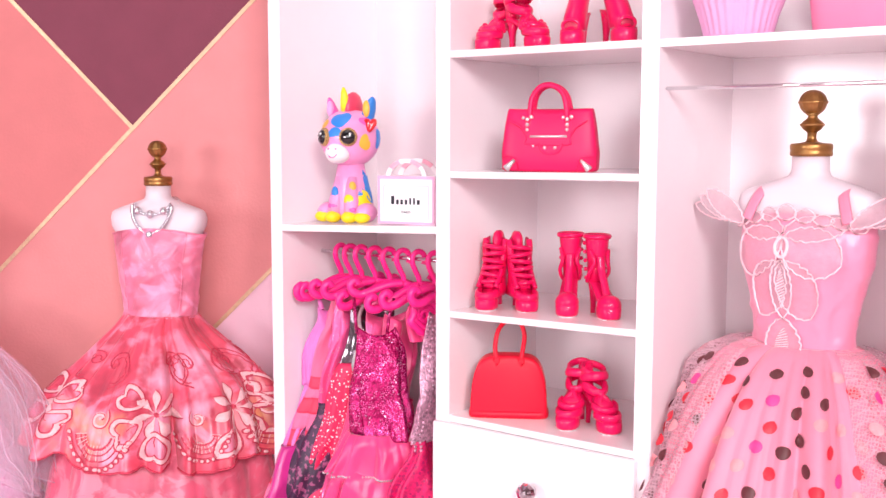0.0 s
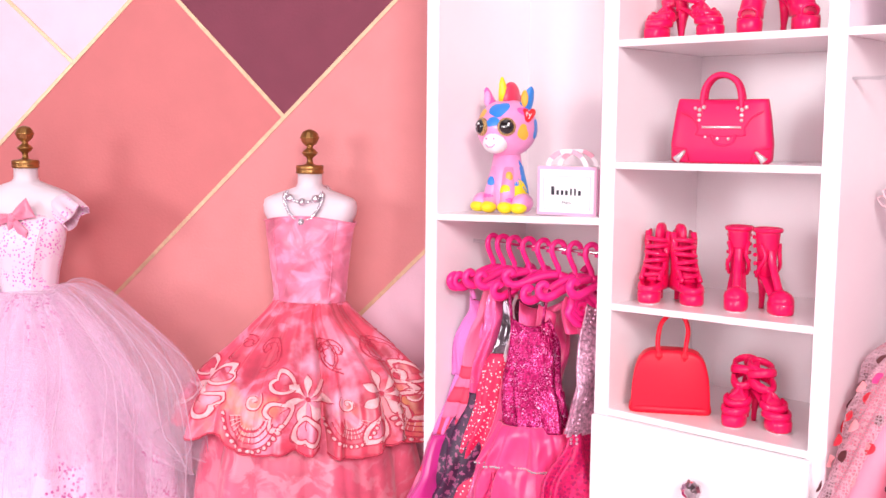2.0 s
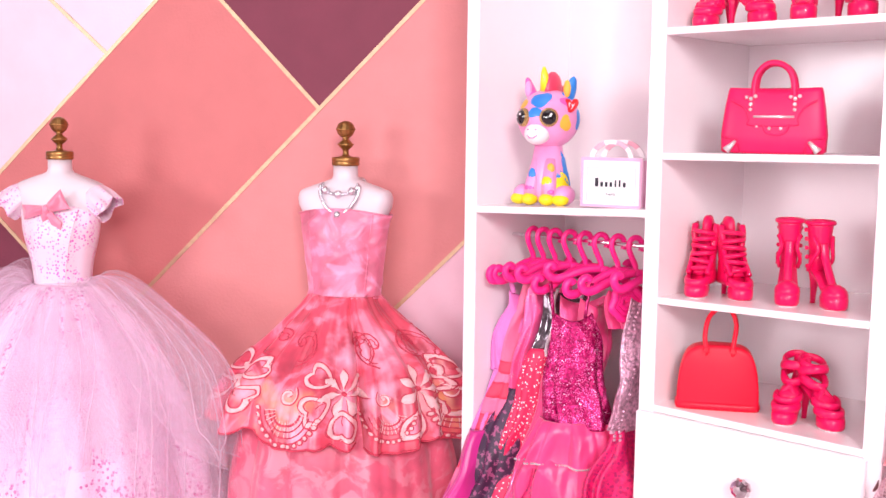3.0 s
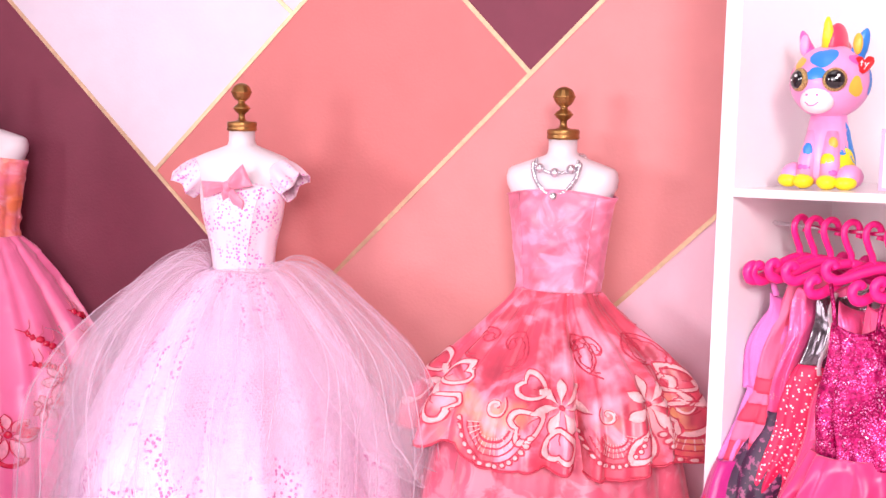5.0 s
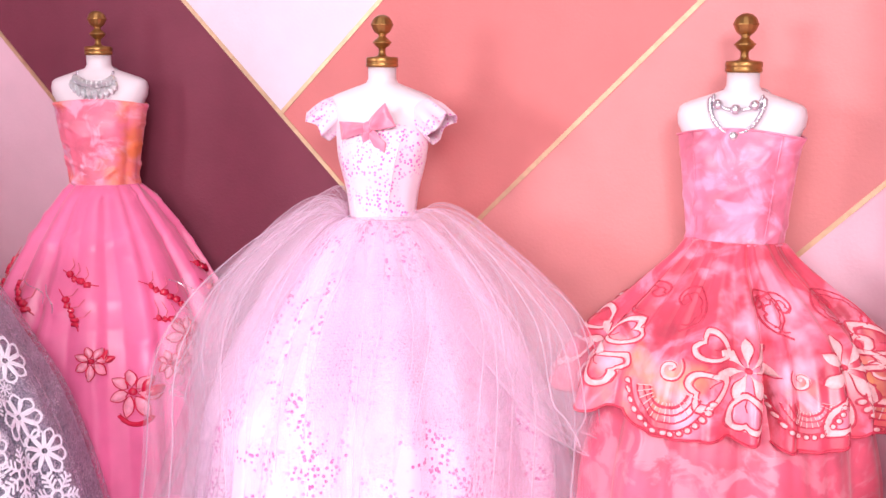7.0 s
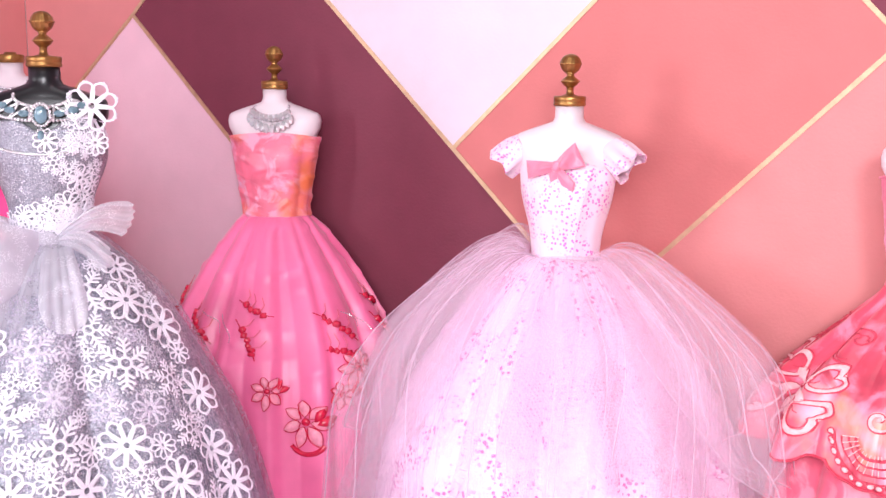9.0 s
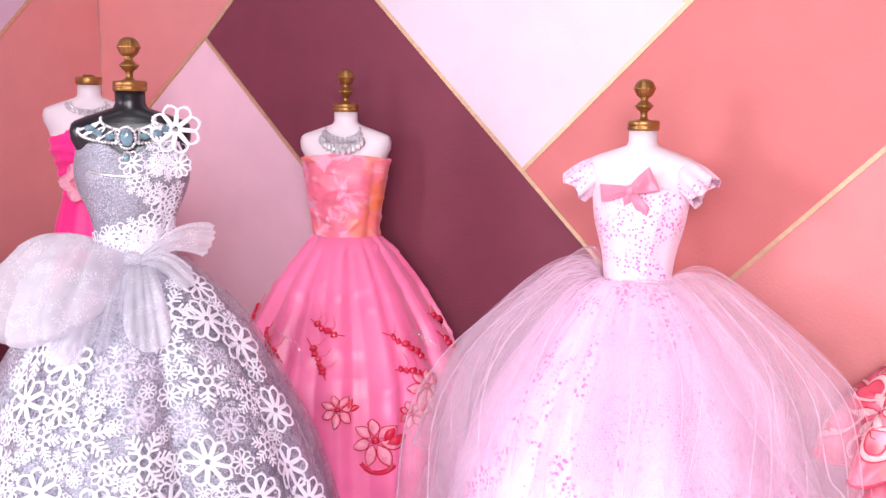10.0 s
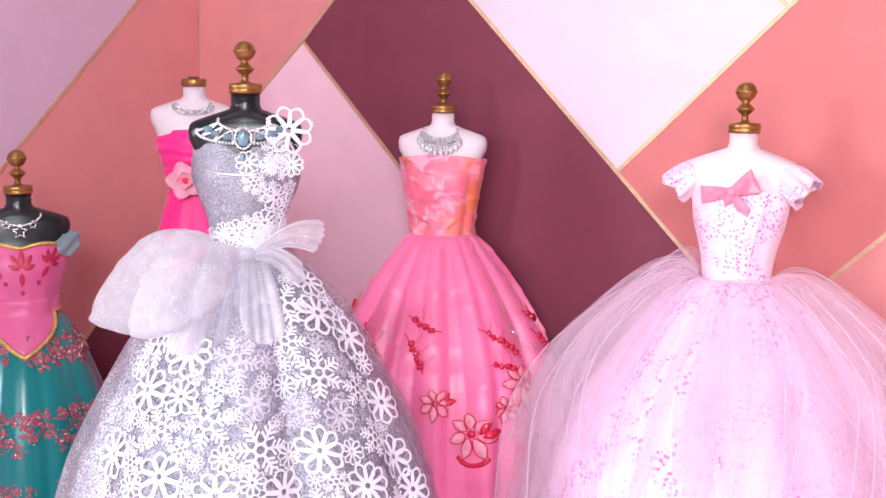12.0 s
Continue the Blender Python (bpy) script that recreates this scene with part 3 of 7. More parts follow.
A1, B1 = (*V1, 0.995), (*V1, -1.04)
A2, B2 = (*V2, 0.965), (*V2, -0.985)
A3, B4 = (*V6, 0.97), (*V6, -0.99)
A3L, B3, A4 = (*V6, 0.86), (*V8, -0.89), (-15.2, 17.2, 1.0)
RECT = [(LEFT_X, 0), (34, 0), (34, WALL_TOP), (LEFT_X, WALL_TOP)]
PANELS = [
    (PLUM, [(*A1, 1), (*B1, 1)]), (CORAL, [(*A1, 1), (*B1, -1), (*A2, -1), (*B2, 1)]), (SALMON, [(*A1, -1), (*A4, 1), (*B2, 1)]),
    (BLUSH, [(*A4, -1), (*B2, 1)]), (LILAC, [(*A2, 1), (*B2, 1), (*B3, -1)]), (LILAC, [(*A2, 1), (*B3, 1), (*B1, -1)]),
    (PLUM, [(*B2, -1), (*B4, 1), (*A3, -1)]), (BLUSH, [(*B4, -1), (*A3L, -1)]), (SALMON, [(*A3L, 1), (*A3, 1), (*B2, -1)]),
]
on_back = lambda a, b, d: (a, WALL_Y - d, b)
for mat, cut in PANELS:
    part("wallpaper_panel", slab(clipped(RECT, cut), -0.05, 0.0, on_back), mat, wall_back, smooth=False)


def end(line, x):
    return (x, line[1] + line[2] * (x - line[0]))


for k, (a, b) in enumerate([(end(A1, -31.5), end(A1, 5)), (V1, end(B1, -40)), (V2, end(A2, -26)), (end(B2, -50), end(B2, -18)), (V8, end(B3, -50)),
                            (V6, end(A3, -45)), (V6, end(A3L, LEFT_X + 0.05)), (V6, end(B4, -32)), (end(A4, -24), end(A4, 12))]):
    part("gold_line", slab(bar(a, b, 0.19), -0.004, 0.04 + 0.003 * k, on_back), GOLD, wall_back, smooth=False)

LRECT = [(4, 0), (WALL_Y - 0.05, 0), (WALL_Y - 0.05, WALL_TOP), (4, WALL_TOP)]
L1, L2 = (40.5, 25.6, 1.0), (45.43, 16.27, 1.03)
on_left = lambda a, b, d: (LEFT_X + d, a, b)
for mat, cut in ((MAUVE, [(*L1, 1)]), (SALMON, [(*L1, -1), (*L2, 1)]), (PLUM, [(*L2, -1)])):
    g = slab(clipped(LRECT, cut), -0.05, 0.0, on_left)
    g.f = [f[::-1] for f in g.f]
    part("wallpaper_panel", g, mat, wall_left, smooth=False)
for k, (a, b) in enumerate([(end(L1, 17), end(L1, WALL_Y - 0.1)), (end(L2, 31), end(L2, WALL_Y - 0.1))]):
    g = slab(bar(a, b, 0.19), -0.004, 0.04 + 0.003 * k, on_left)
    part("gold_line", g, GOLD, wall_left, smooth=False)

# ---- wardrobe: x runs along its front, y into its depth ----
WARD, WTURN = (-3.2, 38.15, 0), -31.5
wardrobe = thing("wardrobe", WARD, WTURN, "white lacquered open doll wardrobe with shelves and a drawer", "wardrobe")


def board(name, x0, x1, y0, y1, z0, z1, label="", tilt=0.0):
    g = box(x0, x1, y0, y1, z0, z1, 0.03)
    g.v = [(x, y, z + tilt * (x - x0)) for x, y, z in g.v]
    return part(name, g, LACQUER, wardrobe, label, smooth=False)


board("side_panel", -9.2, -8.56, 0, 6.3, 0, 36)
board("side_panel", 16.1, 16.75, 0, 6.3, 0, 36)
board("divider", -0.62, 0.0, 0, 6.1, 0, 35.6)
board("divider", 7.46, 8.08, 0, 6.1, 0, 35.6)
for a, b in ((-8.56, -0.62), (0.0, 7.46), (8.08, 16.1)):
    board("back_panel", a - 0.28, b + 0.28, 6.0, 6.26, 0.02, 35.7)
    board("plinth", a, b, 0.15, 6.02, 0, 1.6)
board("top_panel", -8.56, 16.1, 0, 6.3, 35.6, 36)
board("shelf", -8.56, -0.62, 0.0, 6.02, 22.08, 22.36, tilt=0.04)
for z, tilt in ((28.97, 0.0), (24.7, 0.01), (19.63, 0.018)):
    board("shelf", 0.0, 7.46, 0.02, 6.02, z - 0.25, z, tilt=tilt)
board("shelf", 0.0, 7.46, 0.0, 6.02, 15.5, 15.77)
board("shelf", 8.08, 16.1, 0.02, 6.02, 28.7, 28.95)
board("lower_panel", 0.0, 7.46, 0.05, 0.4, 1.6, 8.6)
drawer = part("drawer", box(-0.54, 7.66, -0.3, -0.004, 8.7, 15.52, 0.05), LACQUER, wardrobe, smooth=False)
knob = lathe([(0.1, 0), (0.1, 0.2), (0.22, 0.26), (0.33, 0.36), (0.36, 0.5), (0.3, 0.62), (0.17, 0.68), (0.12, 0.72), (0.02, 0.73)], 20, flute=0.04, flutes=10)
part("knob", knob.turned(Matrix.Translation((3.88, -0.29, 13.82)) @ Matrix.Rotation(math.pi / 2, 4, "X")), KNOB, drawer, "faceted chrome knob", smooth=False)


def rod(x0, x1, y, z, r=0.1):
    return tube([(x0, y, z), (x1, y, z)], r, 12)


part("hanging_rod", rod(8.08, 16.1, 0.55, 27.45, 0.06), CHROME, wardrobe, "slim chrome hanging rod")
part("hanging_rod", rod(-8.56, -0.62, 2.4, 21.08, 0.08), CHROME, wardrobe, "slim chrome hanging rod")


# ---- mannequins ----
def ring(z, w, d, e=2.4, n=32, cy=0.0):
    out = []
    for i in range(n):
        a = 2 * math.pi * i / n
        c, s = math.cos(a), math.sin(a)
        out.append((w * math.copysign(abs(c) ** (2 / e), c), cy + d * math.copysign(abs(s) ** (2 / e), s), z))
    return out


TORSO_ROWS = [(0, .57, .53, 2), (-.45, .57, .54, 2), (-.62, .66, .57, 2), (-.72, .95, .6, 2), (-.83, 1.28, .64, 2.2), (-.94, 1.6, .68, 2.4), (-1.04, 1.88, .7, 2.6),
            (-1.13, 2.09, .72, 2.9), (-1.24, 2.2, .75, 3.2), (-1.5, 2.26, .79, 3.4), (-1.85, 2.22, .85, 3.2), (-2.1, 2.1, .88, 2.8), (-2.35, 2.0, .93, 2.6), (-2.7, 1.92, 1.02, 2.4),
            (-3.3, 1.84, 1.1, 2.3), (-4.3, 1.56, 1.0, 2.2), (-5.3, 1.32, .9, 2.2), (-6.0, 1.3, .9, 2.2), (-7.0, 1.62, 1.1, 2.2), (-8.2, 1.7, 1.2, 2.2), (-8.8, 1.2, .9, 2.2)]


def mannequin(name, place, turn, disc_z, body, label, size=1.0, finial=True):
    """Torso form with a turned brass finial, on a pole and a round base."""
    g = loft([ring(z * size, w * size, d * size, e) for z, w, d, e in TORSO_ROWS][::-1])
    top = [(.61, 0), (.645, .03), (.645, .14), (.62, .17), (.645, .2), (.645, .34), (.61, .39), (.35, .41), (.18, .46), (.14, .56), (.14, .72), (.2, .78), (.29, .84), (.33, .92), (.38, .95), (.38, .99), (.33, 1.02), (.29, 1.08),
           (.2, 1.14), (.15, 1.2), (.15, 1.26), (.22, 1.31)]
    orb = [(.2, 1.3), (.29, 1.37), (.36, 1.46), (.4, 1.56), (.42, 1.62), (.445, 1.64), (.445, 1.69), (.42, 1.71), (.4, 1.78), (.36, 1.87), (.29, 1.95), (.2, 2.01), (.1, 2.045), (.02, 2.055)]
    scaled = lambda rows2: [(r * size, z * size) for r, z in rows2]
    if finial:
        g.join(lathe(scaled(top), 28), slot=1)
        g.join(lathe(scaled(orb), 80, flute=0.014, flutes=16), slot=1)
    else:
        g.join(lathe(scaled([(.61, 0), (.645, .04), (.645, .34), (.61, .39), (.3, .41), (.28, .5), (.02, .51)]), 28), slot=1)
    low = place[2] - disc_z
    g.join(lathe([(2.6, low), (2.6, low + .3), (2.3, low + .45), (.3, low + .6), (.22, low + .9), (.22, -8.7 * size)], 24), slot=1)
    ob = part(name, g, [body, BRASS])
    ob.matrix_world = pose(place[0] * C, place[1] * C, disc_z * C, 0, 0, turn)
    return tagged(ob, label, "mannequin", "doll dress mannequins")


M1, M2, M3, M4 = (-17.5, 47.5, 0), (8.5, 34.45, 1.6), (-30.9, 45.6, 0), (-46.4, 47.2, 0)
M5, M6, M7 = (-47.6, 34.9, 0), (-59.2, 42.9, 0), (-60.0, 32.9, 0)
D1, D2, D3, D4, D5, D6, D7 = 23.7, 25.35, 23.8, 24.25, 25.1, 25.4, 20.45
T1, T2, T3, T4, T5, T6, T7 = -4, -36, 0, 24, 40, 42, 56
mannequin("mannequin", M1, T1, D1, TORSO, "white plastic dress form with antique brass finial, beside the wardrobe")
mannequin("mannequin", M2, T2, D2, TORSO, "white dress form with brass finial standing in the wardrobe")
mannequin("mannequin", M3, T3, D3, TORSO, "white dress form with brass finial wearing the tulle ballgown", 0.97)
mannequin("mannequin", M4, T4, D4, TORSO, "white dress form with brass finial before the plum panel", 0.97)
mannequin("mannequin", M5, T5, D5, BLACK, "glossy black dress form with brass finial wearing silver")
mannequin("mannequin", M6, T6, D6, TORSO, "white dress form with a plain brass cap near the corner", 1.0, False)
mannequin("mannequin", M7, T7, D7, BLACK, "small black dress form with brass finial", 0.97)


def keep_in(place, turn, base, x_min=-65.6, y_max=49.35, wardrobe_too=False):
    """Keeps cloth off the walls: works in the dress's own axes."""
    a = math.radians(turn)
    c, s = math.cos(a), math.sin(a)
    wa = math.radians(WTURN)
    wc, ws = math.cos(wa), math.sin(wa)

    def limit(p):
        x, y, z = p[..., 0], p[..., 1], p[..., 2]
        X, Y = place[0] + c * x - s * y, place[1] + s * x + c * y
        soft = lambda v, top: np.where(v > top - 1.0, top - np.exp(-(np.maximum(v - top + 1.0, 0))), v)
        Y = soft(Y, y_max)
        X = -soft(-X, -x_min)
        if wardrobe_too:
            u, v = wc * (X - WARD[0]) + ws * (Y - WARD[1]), -ws * (X - WARD[0]) + wc * (Y - WARD[1])
            v = soft(v, 5.8)
            inside = np.clip((v + 0.9) / 0.8, 0, 1)
            u = u * (1 - inside) + np.maximum(u, 8.35) * inside
            u = np.minimum(u, 15.8)
            X, Y = WARD[0] + wc * u - ws * v, WARD[1] + ws * u + wc * v
        x2, y2 = X - place[0], Y - place[1]
        return np.stack([c * x2 + s * y2, -s * x2 + c * y2, z], -1)
    return limit


def dress_root(name, place, turn, disc_z, label):
    return thing(name, (place[0], place[1], disc_z), turn, label, "dress", "dresses on mannequins")


def bodice(neck, waist=-6.0, bust=1.98, top=2.08, wst=1.5, puff=0.0, wrinkle=0.02, seed=3):
    """Surface of a fitted bodice from its neckline down to the waist, heights from the finial's disc."""
    mid = neck + (waist - neck) * 0.3
    low = neck + (waist - neck) * 0.68
    return Drape([(neck, top, top, 1.02 + puff, 1.0), (mid, bust, bust, 1.42 + puff, 1.14), (low, wst + 0.14, wst + 0.14, 1.2 + puff, 1.08), (waist, wst, wst, 1.12 + puff, 1.05)],
                 [(7, wrinkle), (13, wrinkle * 0.6)], 0.6, seed)


def ripple(g, amp, per_cm):
    """Horizontal shirred folds."""
    out = []
    for x, y, z in g.v:
        a = math.atan2(x, -y)
        k = 1 + amp * math.sin(per_cm * z + 0.9 * math.sin(2.3 * a) + 0.5 * math.sin(5.1 * a + z)) + amp * 0.6 * math.sin(per_cm * 0.43 * z + 1.7 * a)
        out.append((x * k, y * k, z))
    g.v = out
    return g


def crumple(g, amp, seed, count=9):
    """Slanting creases in random directions."""
    rng = random.Random(seed)
    waves = [(rng.uniform(-7, 7), rng.uniform(1.5, 8), rng.uniform(0, 6.28), rng.uniform(0.4, 1.0)) for _ in range(count)]
    out = []
    for x, y, z in g.v:
        r = max(math.hypot(x, y), 0.3)
        s = math.atan2(x, -y) * 1.6
        h = sum(w * (1 - 2 * abs(math.sin(kx * s * 0.5 + kz * z * 0.5 + ph))) for kx, kz, ph, w in waves) / count ** 0.5
        k = 1 + amp * (max(h, -0.4) + 0.4) / r
        out.append((x * k, y * k, z))
    g.v = out
    return g


# -- printed dress with an embroidered peplum, beside the wardrobe --
dress1 = dress_root("printed_dress", M1, T1, D1, "strapless coral and pink printed doll dress with embroidered peplum")
b1 = bodice(-2.1, -6.05, 2.02, 2.22, 1.7, wrinkle=0.03)
bodice1 = part("bodice", crumple(b1.sheet(140, 70, top=lambda a: 0.16 * math.cos(a * 2)), 0.085, 8), PRINT, dress1, "shiny printed satin bodice", thick=0.03)
part("neckline_trim", tube([(*(b1.at(a, 0.0) * 1.02)[:2], b1.at(a, 0.0)[2] + 0.16 * math.cos(a * 2)) for a in np.linspace(-math.pi, math.pi, 60)[:-1]], 0.04, 6, closed=True), PRINT, bodice1)
under1 = Drape([(-7.5, 2.6, 2.6, 2.4, 1.6), (-11, 4.4, 4.4, 4.0, 2.0), (-13, 5.1, 5.1, 4.7, 2.2), (-16, 5.5, 5.4, 5.0, 2.2), (-23.6, 5.5, 5.4, 5.2, 2.2)], [(7, 0.05), (13, 0.05), (22, 0.02)], 0.5, 5, limit=keep_in(M1, T1, D1))
part("underskirt", under1.sheet(260, 30), UNDER, dress1, "printed organza underskirt", thick=0.03)
BLOOMS1, FANS1 = (-2.1, -0.86, 0.3, 0.97, 1.7, 2.6), (-1.5, -0.16, 0.64, 1.38, 2.15)


def scallops1(th):
    """How far the embroidered hem hangs below its upper points."""
    out = np.zeros_like(th)
    for centres, half, drop in ((FANS1, 0.27, 0.6), ([c + o for c in BLOOMS1 for o in (-0.2, 0.0, 0.2)], 0.11, 0.35)):
        for c in centres:
            out = np.maximum(out, drop * np.sqrt(np.maximum(0, 1 - ((th - c) / half) ** 2)))
    return out


pep1 = Drape([(-5.95, 1.72, 1.74, 1.2, 1.1), (-6.5, 2.1, 2.2, 1.85, 1.4), (-7.1, 2.7, 2.9, 2.4, 1.7), (-7.9, 3.5, 3.9, 3.1, 1.9), (-8.7, 4.4, 4.8, 3.8, 2.1), (-9.6, 5.3, 5.4, 4.4, 2.2), (-10.6, 6.0, 5.8, 4.9, 2.3), (-11.5, 6.3, 5.9, 5.15, 2.3)],
             [(9, 0.05), (17, 0.05), (26, 0.02)], 0.12, 8, limit=keep_in(M1, T1, D1), pinch=1.0, scallop=scallops1,
             valleys=((0.44, 0.2, 0.05), (-0.4, 0.07, 0.09), (0.02, 0.05, 0.06), (0.76, 0.05, 0.05), (-1.45, 0.12, 0.12), (1.25, 0.1, 0.08), (1.95, 0.15, 0.12)))
peplum1 = part("peplum", pep1.sheet(420, 60), PRINT_SKIRT, dress1, "flared organza peplum", thick=0.03)
part("hem_cord", tube([tuple(pep1.at(a, 1.0)) for a in np.linspace(-math.pi, math.pi, 421)[:-1]], 0.05, 6, closed=True), REDTHREAD, peplum1, "raspberry stitched hem edge")

# -- tulle ballgown --
dress3 = dress_root("tulle_ballgown", M3, T3, D3, "pale pink tulle doll ballgown with bow and glitter specks")
b3 = bodice(-2.2, -6.1, 1.84, 2.0, 1.33)
bodice3 = part("bodice", b3.sheet(72, 24, top=lambda a: 0.2 * math.cos(a * 2) - 0.12 * math.exp(-(a / 0.35) ** 2)), PALESATIN, dress3, "white satin bodice with scattered pink glitter", thick=0.03)
in3 = Drape([(-5.9, 1.5, 1.5, 1.1, 1.05), (-6.4, 2.2, 2.3, 2.0, 1.5), (-8.0, 3.5, 3.9, 3.5, 2.4), (-10.2, 4.9, 5.4, 5.0, 3.0), (-12.3, 5.8, 6.2, 6.0, 3.4), (-15.0, 6.4, 6.8, 6.8, 3.5), (-23.7, 7.2, 7.4, 7.6, 3.6)],
            [(7, 0.05), (12, 0.05), (19, 0.03), (31, 0.012)], 0.5, 11, limit=keep_in(M3, T3, D3))
part("inner_skirt", in3.sheet(240, 50), GLITTERSKIRT, dress3, "pale pink skirt with magenta glitter specks", thick=0.03)
near3 = Drape([(z, wl + 0.3, wr + 0.3, df + 0.3, db + 0.1) for z, wl, wr, df, db in ((-5.8, 1.4, 1.4, 1.0, 1.0), (-6.3, 2.2, 2.3, 2.0, 1.5), (-8.0, 3.5, 3.9, 3.5, 2.4), (-10.2, 4.9, 5.4, 5.0, 3.0), (-12.3, 5.8, 6.2, 6.0, 3.4), (-15.0, 6.4, 6.8, 6.8, 3.5), (-23.7, 7.2, 7.4, 7.6, 3.6))],
              [(7, 0.05), (12, 0.05), (19, 0.03), (31, 0.012)], 0.5, 11, limit=keep_in(M3, T3, D3))
part("tulle_layer", near3.sheet(420, 40, th0=-1.95, th1=1.95), VEIL, dress3, "sheer pink net layer")


def edge_line(cloth, th0, th1, share=1.0, gather=0.12, n=70):
    out = []
    for i in range(n + 1):
        q = i / n
        a = th0 + (th1 - th0) * q
        k = max(math.sin(math.pi * min(max(q, 0.004), 0.996)), 0.0) ** gather
        root, end = cloth.at(a, 0.0), cloth.at(a, share)
        out.append(root + (end - root) * k)
    return out


def tulle_swag(th0, th1, size, lift, low, seed, draw=0.3, mat=None):
    """A loose leaf of net that springs up from the waist, bellies out and is gathered at both sides."""
    rows = [(-5.9, 1.5, 1.5, 1.1, 1.05), (-5.6 + lift, 2.1 * size, 2.2 * size, 1.9 * size, 1.6), (-5.75 + lift, 3.0 * size, 3.3 * size, 2.7 * size, 2.4), (-6.6 + lift * 0.6, 4.3 * size, 4.8 * size, 3.8 * size, 3.0),
            (-7.8, 5.6 * size, 6.4 * size, 4.9 * size, 3.4), (-9.3, 6.8 * size, 7.6 * size, 5.8 * size, 3.7), (-11.6, 7.7 * size, 8.1 * size, 6.8 * size, 3.8)]
    rows += [(-11.6 + (low + 11.6) * q, (7.7 + 0.7 * q) * size, (8.1 + 0.2 * q) * size, (6.8 + 1.2 * q) * size, 3.8) for q in (0.35, 0.7, 1.0)]
    cloth = Drape(rows, [(4, 0.07), (7, 0.09), (12, 0.08), (19, 0.05), (33, 0.02)], 0.4, seed, limit=keep_in(M3, T3, D3), hem=(0.05, 5, seed))
    for share in (0.14, 0.33, 0.5, 0.7, 0.86):  # creases where the net is doubled
        a = th0 + (th1 - th0) * share
        k = math.sin(math.pi * share) ** draw
        line = [cloth.at(a, 0.0) + (cloth.at(a + 0.05 * math.sin(6 * q + seed), q) - cloth.at(a, 0.0)) * k for q in np.linspace(0.02, 1, 40)]
        part("tulle_edge", tube([tuple(p) for p in line], [0.01 + 0.03 * q for q in np.linspace(0, 1, 40)], 5), TULLEEDGE, dress3)
    part("tulle_hem", tube([tuple(p) for p in edge_line(cloth, th0, th1, 1.0, draw)], 0.018, 5), TULLEEDGE, dress3)
    part("tulle_swag", cloth.sheet(170, 40, th0=th0, th1=th1, gather=draw), mat or TULLE, dress3, "loose gathered leaf of pink net")
    return cloth


for th0, th1, size, lift, low, sd, draw in ((-2.3, -1.15, 0.93, 0.75, -15, 21, 0.3), (-1.95, -0.75, 1.03, 0.3, -21, 24, 0.2), (-1.45, -0.45, 1.08, 0.0, -23.4, 27, 0.22), (-1.75, -0.95, 1.03, 0.45, -14, 33, 0.35),
                                            (-1.0, 0.75, 0.93, -0.1, -23.4, 29, 0.2), (-0.15, 1.35, 0.95, 0.0, -23.4, 31, 0.2), (0.75, 1.75, 1.06, 0.25, -19, 35, 0.22), (1.1, 2.3, 0.98, 0.35, -14, 37, 0.25), (0.95, 1.6, 1.1, 0.2, -13, 39, 0.35)):
    tulle_swag(th0, th1, size, lift, low, sd, draw)


rngf = random.Random(14)
for k in range(26):  # doubled folds that run down the net
    th, t0f, t1f = rngf.uniform(-1.5, 1.5), rngf.uniform(0.0, 0.15), rngf.uniform(0.6, 0.95)
    bend, wave, wide = rngf.uniform(-0.2, 0.2), rngf.uniform(0, 6.28), rngf.uniform(0.1, 0.34)
    lines = []
    for q in np.linspace(0, 1, 30):
        a = th * (0.75 + 0.25 * q) + bend * q + 0.03 * math.sin(5 * q + wave)
        w = wide * math.sin(math.pi * (0.02 + 0.9 * q)) * (0.4 + q)
        lines.append([tuple(near3.at(a + s, t0f + (t1f - t0f) * q) * np.array((1.015 + b, 1.015 + b, 1))) for s, b in ((-w / 2, 0), (-w / 6, 0.014), (w / 6, 0.006), (w / 2, 0.0))])
    verts = [v for row in lines for v in row]
    part("tulle_fold", Geo().add(verts, [(4 * j + i, 4 * j + i + 1, 4 * j + i + 5, 4 * j + i + 4) for j in range(29) for i in range(3)]), TULLEFOLD, dress3)
for th0, th1, r0, r1, z0, z1, sd in ((-1.8, -0.75, 6.0, 9.2, -11.0, -20.0, 3), (-1.5, -0.4, 5.6, 8.9, -13.0, -23.4, 5), (0.75, 1.8, 6.4, 8.8, -11.0, -22.0, 7), (-0.5, 0.7, 6.2, 8.3, -14.5, -23.4, 13), (-1.9, -1.1, 6.4, 9.3, -13.0, -19.0, 9), (1.0, 1.9, 6.6, 9.0, -13.0, -19.0, 11)):
    mid = lambda q: r0 + (r1 - r0) * q ** 0.6
    ruf = Drape([(z0 + (z1 - z0) * q, mid(q), mid(q) * 0.98, mid(q) * 0.9, 3.7) for q in (0, 0.12, 0.3, 0.55, 0.8, 1)], [(9, 0.09), (14, 0.08), (23, 0.05), (41, 0.015)], 0.35, 90 + sd, limit=keep_in(M3, T3, D3), hem=(0.06, 7, sd))
    part("tulle_edge", tube([tuple(q) for q in edge_line(ruf, th0, th1)], 0.02, 5), TULLEEDGE, dress3)
    part("tulle_ruffle", ruf.sheet(120, 26, th0=th0, th1=th1, gather=0.12), TULLE, dress3, "loose ruffle of pink net")

